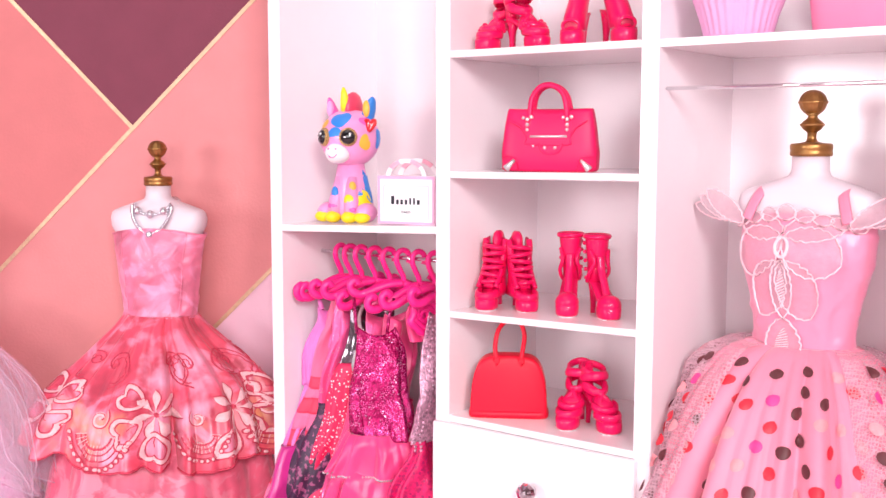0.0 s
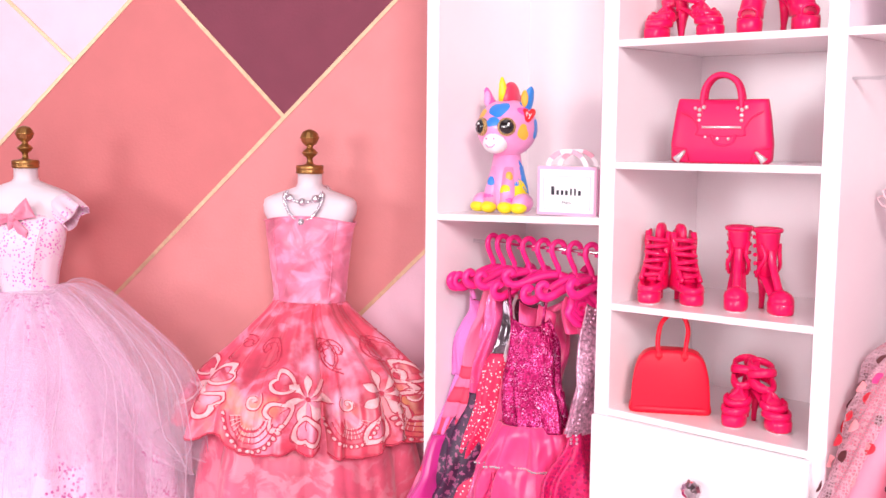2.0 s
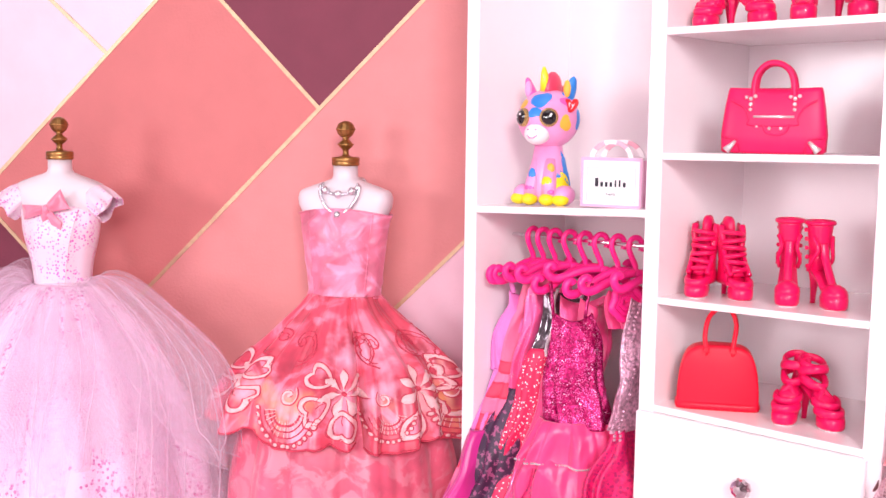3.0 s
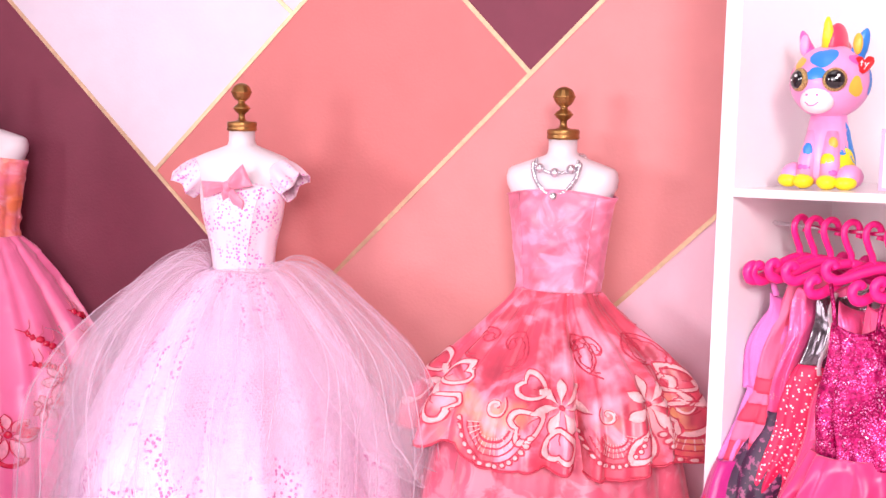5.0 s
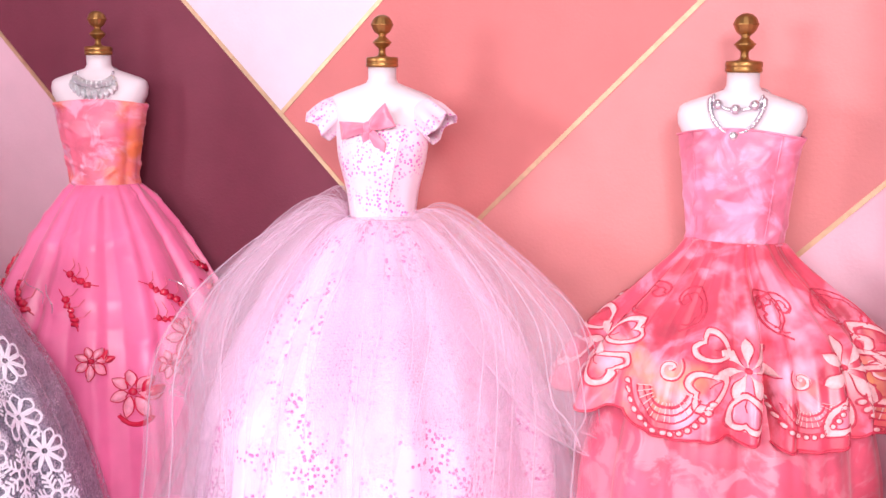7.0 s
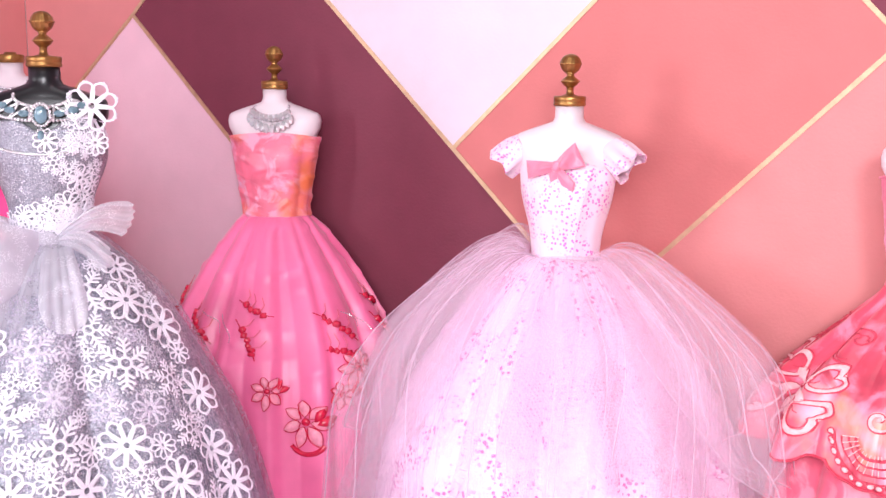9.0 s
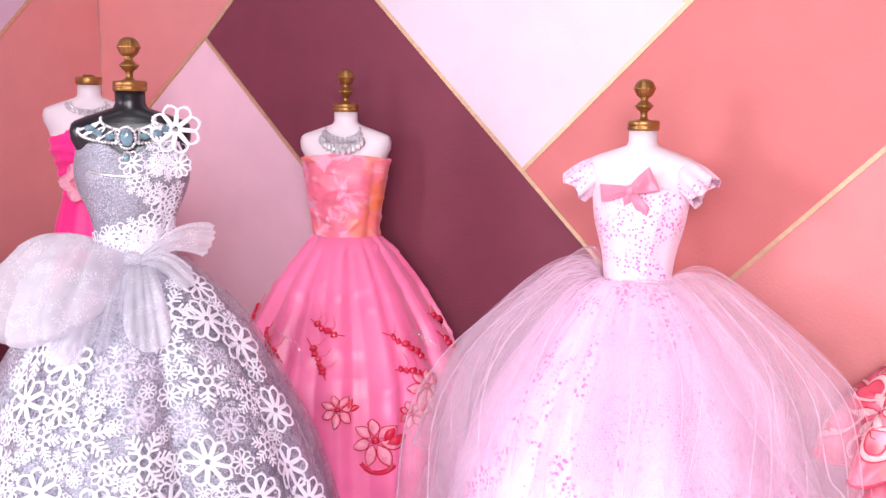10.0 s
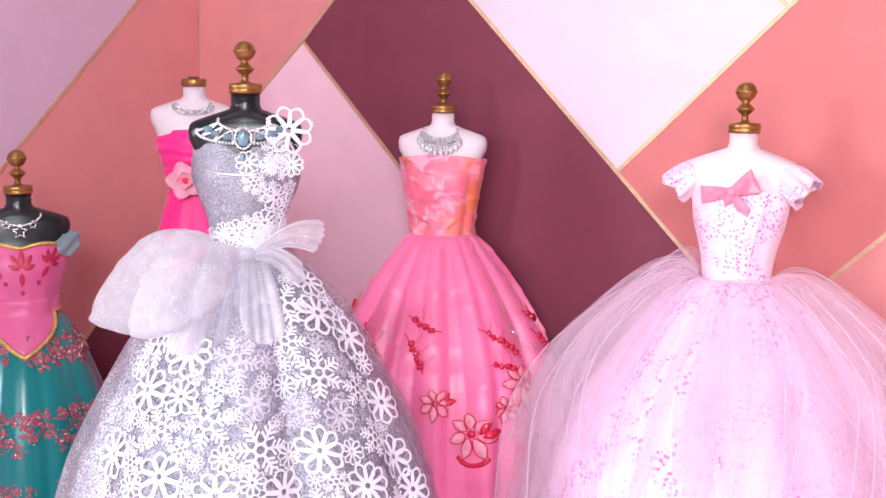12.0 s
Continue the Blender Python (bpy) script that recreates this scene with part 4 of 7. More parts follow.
# -- coral dress before the plum panel --
dress4 = dress_root("coral_dress", M4, T4, D4, "coral strapless doll gown with beaded red embroidery")
b4 = bodice(-2.1, -6.0, 1.96, 2.18, 1.56, wrinkle=0.03)
part("bodice", crumple(b4.sheet(140, 70, top=lambda a: 0.12 * math.cos(a * 2)), 0.11, 3), CORALPRINT, dress4, "marbled coral satin bodice", thick=0.03)
sk4 = Drape([(-5.9, 1.6, 1.6, 1.15, 1.08), (-6.6, 2.2, 2.35, 2.0, 1.5), (-8.5, 3.55, 3.85, 3.2, 2.0), (-11, 4.9, 5.4, 4.4, 2.4), (-14, 6.0, 6.2, 5.4, 2.6), (-24.1, 6.8, 6.8, 6.4, 2.8)],
            [(6, 0.035), (11, 0.035), (17, 0.02)], 0.15, 31, limit=keep_in(M4, T4, D4), pinch=1.0, valleys=((-0.38, 0.08, 0.07), (0.22, 0.03, 0.05), (0.6, 0.04, 0.05), (1.02, 0.07, 0.07), (-0.9, 0.08, 0.08), (1.5, 0.08, 0.08)))
skirt4 = part("skirt", crumple(sk4.sheet(360, 80), 0.11, 21), CORALCHIFFON, dress4, "pleated coral pink chiffon skirt", thick=0.03)

# -- silver snowflake gown --
dress5 = dress_root("snowflake_gown", M5, T5, D5, "silver doll ballgown covered in white die-cut snowflakes")
b5 = bodice(-1.85, -6.3, 2.14, 2.06, 1.42, puff=0.08)
bodice5 = part("bodice", b5.sheet(72, 24, top=lambda a: -0.55 * math.exp(-(a / 0.3) ** 2) - 0.25 * abs(math.sin(a)) ** 3), SILVER, dress5, "sparkling silver lurex bodice", thick=0.03)
sk5 = Drape([(-6.2, 1.42, 1.42, 1.1, 1.0), (-7.0, 2.3, 2.3, 2.0, 1.7), (-9.0, 4.1, 4.1, 3.7, 3.0), (-12, 5.8, 5.7, 5.4, 4.4), (-15, 7.1, 7.0, 6.6, 5.4), (-20, 8.2, 8.2, 7.8, 6.4), (-25.0, 8.9, 8.9, 8.4, 7.0)],
            [(6, 0.05), (10, 0.05), (17, 0.02)], 0.7, 41, limit=keep_in(M5, T5, D5))
part("neckline_trim", tube([tuple(b5.at(a, 0.3) * np.array((1.02, 1.02, 1)) + np.array((0, 0, -0.12 * math.cos(3 * a)))) for a in np.linspace(-0.75, 0.6, 40)], 0.06, 6), CRYSTAL, bodice5, "white glitter neckline edge")
part("skirt", sk5.sheet(200, 44), SILVERSKIRT, dress5, "silver lurex skirt", thick=0.03)
veil5 = Drape([(r[0], r[1] + 0.25, r[2] + 0.25, r[3] + 0.15, r[4] + 0.2) for r in ((-6.2, 1.42, 1.42, 1.1, 1.0), (-7.0, 2.3, 2.3, 2.0, 1.7), (-9.0, 4.1, 4.1, 3.7, 3.0), (-12, 5.8, 5.7, 5.4, 4.4), (-15, 7.1, 7.0, 6.6, 5.4), (-20, 8.2, 8.2, 7.8, 6.4), (-25.0, 8.9, 8.9, 8.4, 7.0))],
              [(6, 0.05), (10, 0.05), (17, 0.02)], 0.7, 41, limit=keep_in(M5, T5, D5))
overlay5 = part("organza_overlay", veil5.sheet(200, 40, th0=-0.72, th1=3.0), GREYVEIL, dress5, "sheer grey-lilac organza overlay")

# -- neon pink gown in the corner --
dress6 = dress_root("neon_gown", M6, T6, D6, "hot pink strapless doll gown with a silk flower")
b6 = bodice(-2.3, -5.6, 1.95, 2.02, 1.45, wrinkle=0.035, seed=17)
part("bodice", ripple(b6.sheet(72, 70, top=lambda a: 0.1 * math.cos(a * 2)), 0.028, 11.0), NEON, dress6, thick=0.03)
sk6 = Drape([(-5.55, 1.45, 1.45, 1.1, 1.05), (-7.5, 1.95, 1.95, 1.5, 1.4), (-12, 2.6, 2.6, 2.3, 2.0), (-25.3, 4.2, 4.2, 4.0, 3.2)], [(9, 0.06), (15, 0.03)], 0.5, 51, limit=keep_in(M6, T6, D6))
part("skirt", sk6.sheet(120, 30), NEON, dress6, "flowing hot pink chiffon skirt", thick=0.03)

# -- pink and teal dress --
dress7 = dress_root("teal_dress", M7, T7, D7, "doll dress with rose pink corset, gold braid and teal skirt")
b7 = bodice(-2.25, -5.6, 1.95, 2.0, 1.5)
bodice7 = part("bodice", b7.sheet(72, 24, top=lambda a: 0.15 * math.cos(a * 2) - 0.25 * math.exp(-(a / 0.3) ** 2)), CORSET, dress7, "rose pink corset bodice with wine scrollwork", thick=0.03)
sk7 = Drape([(-5.45, 1.44, 1.44, 1.08, 1.02), (-6.2, 2.1, 2.1, 1.8, 1.6), (-8.5, 3.0, 3.1, 2.9, 2.5), (-12, 3.9, 4.0, 3.8, 3.2), (-20.3, 4.7, 4.8, 4.6, 4.0)], [(7, 0.05), (11, 0.04)], 0.6, 61, limit=keep_in(M7, T7, D7))
skirt7 = part("skirt", sk7.sheet(160, 40), TEAL, dress7, "glossy teal satin skirt with glitter print", thick=0.03)

# -- polka dot dress in the wardrobe --
dress2 = dress_root("polka_dot_dress", M2, T2, D2, "pink doll dress with lace bodice and polka dot skirt")
b2 = bodice(-1.85, -6.1, 2.1, 2.12, 1.56)
bodice2 = part("bodice", crumple(b2.sheet(96, 40, top=lambda a: 0.12 * math.cos(a * 2)), 0.1, 12), DOTBODICE, dress2, "rose pink satin bodice", thick=0.03)
sk2 = Drape([(-5.9, 1.6, 1.6, 1.15, 1.08), (-6.3, 2.4, 2.3, 2.0, 1.6), (-7.6, 3.4, 3.3, 3.2, 2.2), (-10, 4.4, 4.3, 4.4, 2.8), (-13, 5.2, 5.0, 5.2, 3.0), (-23.6, 6.2, 6.0, 6.2, 3.2)],
            [(11, 0.09), (18, 0.08), (27, 0.04)], 0.35, 71, limit=keep_in(M2, T2, D2, x_min=-70, wardrobe_too=True), pinch=1.0)
skirt2 = part("skirt", sk2.sheet(320, 44), DOTSKIRT, dress2, "pleated pink chiffon skirt", thick=0.03)


# ---- trimmings of the dresses ----
def drop_at(drape, z):
    """Share of the drop at a height."""
    zs = drape.rows[:, 0]
    return float(np.interp(-z, -zs[2:], drape.t[2:]))


def arc(r, a0, a1, n=12, x=0.0, y=0.0):
    return [(x + r * math.cos(a0 + (a1 - a0) * i / n), y + r * math.sin(a0 + (a1 - a0) * i / n)) for i in range(n + 1)]


def spiral(r0, r1, a0, a1, n=22):
    return [((r0 + (r1 - r0) * i / n) * math.cos(a0 + (a1 - a0) * i / n), (r0 + (r1 - r0) * i / n) * math.sin(a0 + (a1 - a0) * i / n)) for i in range(n + 1)]


def heart_lobe(size):
    """Outline of a heart-shaped petal that opens upwards from the origin."""
    pts = smooth_line([(0, 0), (0.34, 0.32), (0.5, 0.72), (0.36, 1.0), (0.1, 0.93), (0, 0.84), (-0.1, 0.93), (-0.36, 1.0), (-0.5, 0.72), (-0.34, 0.32)], 4, True)
    return [(x * size, y * size) for x, y in pts]


def cutwork_flower(size=1.0, lobes=(-2.1, -1.05, 0.0, 1.05, 2.1)):
    """A bloom of pale drop-shaped petals over heart-shaped cutwork lobes."""
    g = Geo()
    for a in lobes:
        pts = heart_lobe(1.18)
        m = spin(math.pi + a, 0.62 * math.sin(-a) * -1, -0.62 * math.cos(a))
        g.join(strip([(x * 0.86, y * 0.86 + 0.09) for x, y in pts], 0.18, 0, 0.05, True), m)
        g.join(strip([(x * 1.02, y * 1.02) for x, y in pts], 0.06, 1, 0.06, True), m)
        g.join(strip([(x * 0.66, y * 0.66 + 0.18) for x, y in pts], 0.04, 1, 0.055, True), m)
        g.join(strip([(0, 0.15), (0.05, 0.4), (0, 0.55)], 0.03, 1, 0.03), m)
    for i in range(7):
        a = math.pi + 0.52 + i * math.pi * 2 / 7
        g.join(leaf(0.9, 0.34, 0, 0.085, 0.1, 8, 1.7, 0.8), spin(a))
        side = [(0.2 * math.sin(math.pi * q ** 1.7), 0.1 + 0.95 * q) for q in np.linspace(0.1, 1, 8)]
        g.join(strip(side, 0.03, 1, 0.07), spin(a))
    g.join(disc(0.1, 1, 0.11))
    g.v = [(x * size, y * size, z * size * 0.5) for x, y, z in g.v]
    return g


def cutwork_scroll(size=1.0, flip=1):
    g = Geo()
    pts = spiral(0.08, 0.62, 0, 1.6 * math.pi * 1.6, 26)
    g.join(strip(pts, [0.05 + 0.17 * math.sin(math.pi * min(1, i / 22)) for i in range(27)], 0, 0.05))
    g.join(strip([(x * 1.16, y * 1.16) for x, y in pts], 0.075, 1, 0.06))
    g.join(ballet_dot(0.1, 0))
    g.v = [(x * size * flip, y * size, z * size * 0.5) for x, y, z in g.v]
    if flip < 0:
        g.f = [f[::-1] for f in g.f]
    return g


def ballet_dot(r, slot):
    return disc(r, slot, 0.06, 10)


def cutwork_fan(size=1.0):
    g = Geo()
    a0, a1 = math.pi + 0.25, 2 * math.pi - 0.25
    for k, r in enumerate((0.75, 0.98, 1.22, 1.46)):
        g.join(strip(arc(r, a0, a1, 16), 0.06 if k else 0.1, 1, 0.06))
    for i in range(15):
        a = a0 + (a1 - a0) * i / 14
        g.join(strip([(0.6 * math.cos(a), 0.6 * math.sin(a)), (1.2 * math.cos(a), 1.2 * math.sin(a))], 0.035, 0, 0.04))
    for i in range(15):
        a = a0 + (a1 - a0) * i / 14
        g.join(disc(0.15, 1, 0.05, 10), Matrix.Translation((1.58 * math.cos(a), 1.58 * math.sin(a), 0)))
        g.join(disc(0.1, 0, 0.09, 10), Matrix.Translation((1.58 * math.cos(a), 1.58 * math.sin(a), 0)))
    g.v = [(x * size, y * size, z * size * 0.5) for x, y, z in g.v]
    return g


def cutwork_paisley(size=1.0, flip=1):
    g = Geo()
    outer = smooth_line([(0.1, -0.9), (-0.5, -0.5), (-0.62, 0.2), (-0.25, 0.75), (0.3, 0.75), (0.5, 0.35), (0.25, 0.05), (0.02, 0.25), (0.15, 0.42)], 5)
    g.join(strip(outer, 0.075, 1, 0.05))
    wave = [(x * 0.72 + 0.05 * math.sin(i * 1.5), y * 0.72 - 0.05 + 0.05 * math.cos(i * 1.5)) for i, (x, y) in enumerate(outer[:28])]
    g.join(strip(wave, 0.055, 1, 0.04))
    g.v = [(x * size * flip, y * size, z * size * 0.5) for x, y, z in g.v]
    return g


for k, th in enumerate(BLOOMS1):
    part("embroidered_flower", pep1.lay(cutwork_flower(1.12, {0.3: (-2.1, -1.05, 0.0), 0.97: (-0.35, 0.7, 1.75)}.get(th, (-2.1, -1.05, 0.0, 1.05, 2.1))), th, drop_at(pep1, -9.55), 0.12 * math.sin(k * 3.1)), [PALECREAM, REDTHREAD], peplum1, "pale pink cutwork flower with raspberry outline")
    part("embroidered_paisley", pep1.lay(cutwork_paisley(0.95, 1 if k % 2 else -1), th + 0.2, drop_at(pep1, -7.9), 0.2), [PALECREAM, REDTHREAD], peplum1, "raspberry stitched paisley")
for k, th in enumerate(FANS1):
    part("embroidered_fan", pep1.lay(cutwork_fan(0.8 if th == 0.64 else 1.05), th, drop_at(pep1, -10.2), 0.0), [PALECREAM, REDTHREAD], peplum1, "scalloped raspberry fan at the hem")
    part("embroidered_scroll", pep1.lay(cutwork_scroll(0.62 if th == 0.64 else 0.8, 1 if k % 2 else -1), th - 0.02, drop_at(pep1, -9.75), 0.9 * (-1) ** k), [PALECREAM, REDTHREAD], peplum1, "pale cutwork scroll")
    part("embroidered_paisley", pep1.lay(cutwork_paisley(1.05, -1 if k % 2 else 1), th - 0.05, drop_at(pep1, -8.0), 0.1), [PALECREAM, REDTHREAD], peplum1, "raspberry stitched paisley")
part("waist_seam", tube([tuple(b1.at(a, 0.99) * np.array((1.02, 1.02, 1))) for a in np.linspace(-math.pi, math.pi, 60)[:-1]], 0.05, 6, closed=True), PRINT, dress1)
for th in (-0.75, 0.8):
    part("bodice_seam", tube([tuple(b1.at(th + 0.06 * math.sin(4 * q), q) * np.array((1.015, 1.015, 1))) for q in np.linspace(0.02, 0.98, 16)], 0.03, 5), PRINT, bodice1)


def loop_points(wide, deep, back_z, front_z, n=60, shape=1.0):
    """A necklace's line round the neck, lowest at the front."""
    out = []
    for i in range(n):
        a = -math.pi + 2 * math.pi * i / n
        q = ((1 + math.cos(a)) / 2) ** shape
        x, z = wide * math.sin(a), back_z + (front_z - back_z) * q
        y = -deep * math.cos(a) * (0.75 + 0.25 * q)
        if math.cos(a) > -0.2:  # lies on the chest
            w, d = [np.interp(-z, [-r[0] for r in TORSO_ROWS], [r[k] for r in TORSO_ROWS]) for k in (1, 2)]
            y = min(y, -d * max(0.0, 1 - (abs(x) / w) ** 2.8) ** 0.36 - 0.1)
        out.append((x, y, z))
    return out


def beads(points, r, every=1, slot=0, seg=8):
    g = Geo()
    for i, p in enumerate(points):
        if i % every == 0:
            g.join(ball(*p, r, seg, 5, slot))
    return g


def necklace(place, turn, disc_z, label):
    return thing("necklace", (place[0], place[1], disc_z), turn, label, "necklace", "doll necklaces")


n1 = necklace(M1, T1, D1, "double silver chain necklace with round beads")
part("chain", beads(loop_points(0.95, 0.98, -0.62, -2.15, 56, 1.9), 0.105), CHAIN, n1)
part("chain", beads(loop_points(0.85, 0.86, -0.6, -1.3, 60, 1.4), 0.08), CHAIN, n1)
low, up = loop_points(0.95, 0.98, -0.62, -2.2, 90, 1.9), loop_points(0.85, 0.86, -0.6, -1.28, 90, 1.4)
for p in (low[45], up[33], up[45], up[57]):
    part("bead", ball(p[0], p[1] - 0.05, p[2], 0.2, 14, 8), CHAIN, n1, "polished silver bead")

# tulle ballgown: off-shoulder sleeves, bow and seams


def sleeve(side, mat, root, label, seed=3):
    """A puffed cap sleeve that sits over the shoulder's end and flares into a frill."""
    axis = Vector((side * 0.78, -0.12, -0.62)).normalized()
    across = Vector((0, 1, 0))
    third = axis.cross(across).normalized()
    rows = []
    for j in range(17):
        q = j / 16
        mid = Vector((side * 1.68, -0.05, -1.5)) + axis * (1.25 * q)
        puff = 0.5 + 0.14 * math.sin(math.pi * q) + 0.16 * q ** 3
        wave = 0.02 + 0.12 * q
        rows.append([tuple(mid + across * (puff * 1.2 * math.cos(a) * (1 + wave * math.cos(5 * a + seed))) + third * (puff * math.sin(a) * (1 + wave * math.cos(7 * a + seed + q))) + axis * (0.14 * q * math.cos(3 * a + seed))) for a in np.linspace(0, 2 * math.pi, 57)[:-1]])
    return part("sleeve", loft(rows, False), mat, root, label, thick=0.03)


sleeve(-1, SLEEVESATIN, dress3, "puffed off-shoulder sleeve with pink specks", 1)
sleeve(1, SLEEVESATIN, dress3, "puffed off-shoulder sleeve with pink specks", 4)


def ribbon_lobe(angle, length, near, far, belly, fold=0.0):
    """A lobe of folded ribbon from the knot outwards, in the plane of the chest (x, z), with a crease along it."""
    c, s = math.cos(angle), math.sin(angle)
    rings = []
    for j in range(13):
        q = j / 12
        h = near + (far - near) * q ** 0.7
        d = 0.035 + belly * math.sin(math.pi * min(1, q * 1.1) ** 0.8)
        x0 = length * q
        rim = []
        for a in np.linspace(0, 2 * math.pi, 21)[:-1]:
            across, up = h * math.cos(a), d * math.sin(a) * (1 + 0.5 * math.cos(3 * a + 4 * q))
            out = x0 + fold * (abs(math.cos(a)) - 0.5) * q
            rim.append((c * out - s * across, -0.1 - up - 0.08 * math.sin(math.pi * q), s * out + c * across))
        rings.append(rim)
    return loft(rings, True)


def bow_parts(root, place, mat, label):
    m = Matrix.Translation(place)
    for angle, length, far, belly in ((math.radians(188), 1.2, 0.36, 0.2), (math.radians(28), 1.0, 0.5, 0.22)):
        part("bow_loop", ribbon_lobe(angle, length, 0.12, far, belly, 0.12).turned(m), mat, root, label)
    for angle, length, far in ((math.radians(-55), 1.05, 0.26), (math.radians(-112), 0.55, 0.18)):
        part("bow_tail", ribbon_lobe(angle, length, 0.1, far, 0.03, -0.25).turned(m), mat, root, label)
    part("bow_knot", ball(0, -0.22, 0, 0.19, 14, 8, 0, 1.0, 0.8, 1.2).turned(m), mat, root, label)


bow_parts(dress3, (0.08, -1.18, -2.25), ROSEBOW, "rose satin ribbon bow")
for th in (-0.75, 0.75):
    part("bodice_seam", tube([tuple(b3.at(th * (1 - 0.35 * q), q) * np.array((1.012, 1.012, 1))) for q in np.linspace(0.05, 1, 14)], 0.025, 5), PALESATIN, bodice3)

# coral dress: crystal collar, vines and flowers
ROSESATIN = material("satin_stitch", (0.93, 0.3, 0.42), 0.3, vary=0.2, scale=500, sheen=0.3, bump=0.6, bump_scale=900)
n4 = necklace(M4, T4, D4, "silver crystal statement necklace with drops")
line4 = loop_points(0.82, 0.9, -0.6, -1.2, 72, 1.5)
part("chain", beads(line4, 0.06), CHAIN, n4)
for i in range(22, 51, 3):
    x, y, z = line4[i]
    drop = 0.3 * math.cos((i - 36) / 16 * 1.4)
    g = ball(x * 1.1, y - 0.1, z - 0.12, 0.19, 6, 4)
    g.join(ball(x * 1.3, y - 0.14, z - 0.3 - drop, 0.18, 6, 4, 0, 0.85, 0.8, 1.4))
    part("crystal", g, CRYSTAL, n4, "faceted crystal drop", smooth=False)


def stitched_flower(petals=7, r=0.95):
    g = Geo()
    for i in range(petals):
        a = 2 * math.pi * i / petals
        g.join(leaf(r * 0.78, r * 0.42, 0, 0.07, r * 0.2), spin(a))
        n = 14
        out = [(math.sin(math.pi * q / n) ** 0.8 * r * 0.23 * s, r * (0.2 + 0.8 * q / n)) for s, rng2 in ((1, range(n + 1)), (-1, range(n, -1, -1))) for q in rng2]
        g.join(strip(out, 0.032, 1, 0.08, True), spin(a))
    g.join(disc(r * 0.16, 1, 0.12))
    return g


def bead_vine(length=2.6, bend=0.6, count=8):
    g = Geo()
    pts = [(bend * math.sin(math.pi * q * 0.7), -length * q) for q in np.linspace(0, 1, 18)]
    g.join(strip(pts, 0.045, 1, 0.03))
    for i in range(count):
        x, y = pts[4 + i * 13 // count]
        g.join(disc(0.17, 1, 0.13, 4 if i % 2 else 6), spin(0.4 * i, x + 0.03 * (-1) ** i, y))
    for i in range(3):
        x, y = pts[3 + 4 * i]
        g.join(strip([(x, y), (x + 0.4, y - 0.05), (x + 0.7, y + 0.18)], 0.04, 0, 0.03))
    return g


VINES4 = ((-0.2, -10.2, 0.35, 2.3, 0.25, 6), (0.5, -9.9, 0.75, 2.4, 0.3, 6), (0.55, -11.5, 1.25, 1.5, 0.15, 4), (1.15, -9.4, 1.2, 1.6, -0.2, 4))  # angle, height, turn, length, bend, beads
FLOWERS4 = ((0.12, -13.1, 0.72, 0.3), (0.4, -14.5, 1.12, 0.1), (0.8, -12.3, 0.85, 0.7), (0.66, -13.4, 0.7, 0.2))  # angle, height, size, turn
SPRAYS4 = ((-0.38, -10.1, 0.3), (0.78, -10.0, 0.6), (0.62, -14.2, 0.4))
for shift4 in (-2.7, -1.35, 0.0, 1.35):
    for th, z, turn, length, bend, count in VINES4:
        part("beaded_vine", sk4.lay(bead_vine(length, bend, count), th + shift4, drop_at(sk4, z), turn, lift=0.1), [ROSETHREAD, RUBY], skirt4, "red beaded vine")
    for th, z, r, turn in FLOWERS4:
        part("embroidered_flower", sk4.lay(stitched_flower(7, r), th + shift4, drop_at(sk4, z), turn, lift=0.1), [ROSESATIN, RUBY], skirt4, "satin stitched flower with red beaded outline")
        g = leaf(0.8 * r, 0.42 * r, 0, 0.12, 0.15, 8)
        g.join(leaf(0.66 * r, 0.34 * r, 0, 0.12, 0.15, 8), spin(0.8))
        part("beaded_leaf", sk4.lay(g, th + shift4 + 0.05, drop_at(sk4, z - 0.1), -1.3, lift=0.14), RUBY, skirt4, "solid red beaded leaf")
    for th, z, turn in SPRAYS4:
        g = Geo()
        for q in range(14):
            g.join(ball(0.35 * math.sin(q * 0.16), -0.1 * q, 0.03, 0.032, 6, 4))
        part("bead_spray", sk4.lay(g, th + shift4, drop_at(sk4, z), turn, lift=0.1), CRYSTAL, skirt4, "line of small glass beads", smooth=False)
    part("embroidered_scallop", sk4.lay(strip(arc(0.85, math.pi + 0.5, 2 * math.pi - 0.5, 14), 0.22, 0, 0.1), 0.4 + shift4, drop_at(sk4, -15.1), lift=0.1), RUBY, skirt4, "ruby beaded scallop")


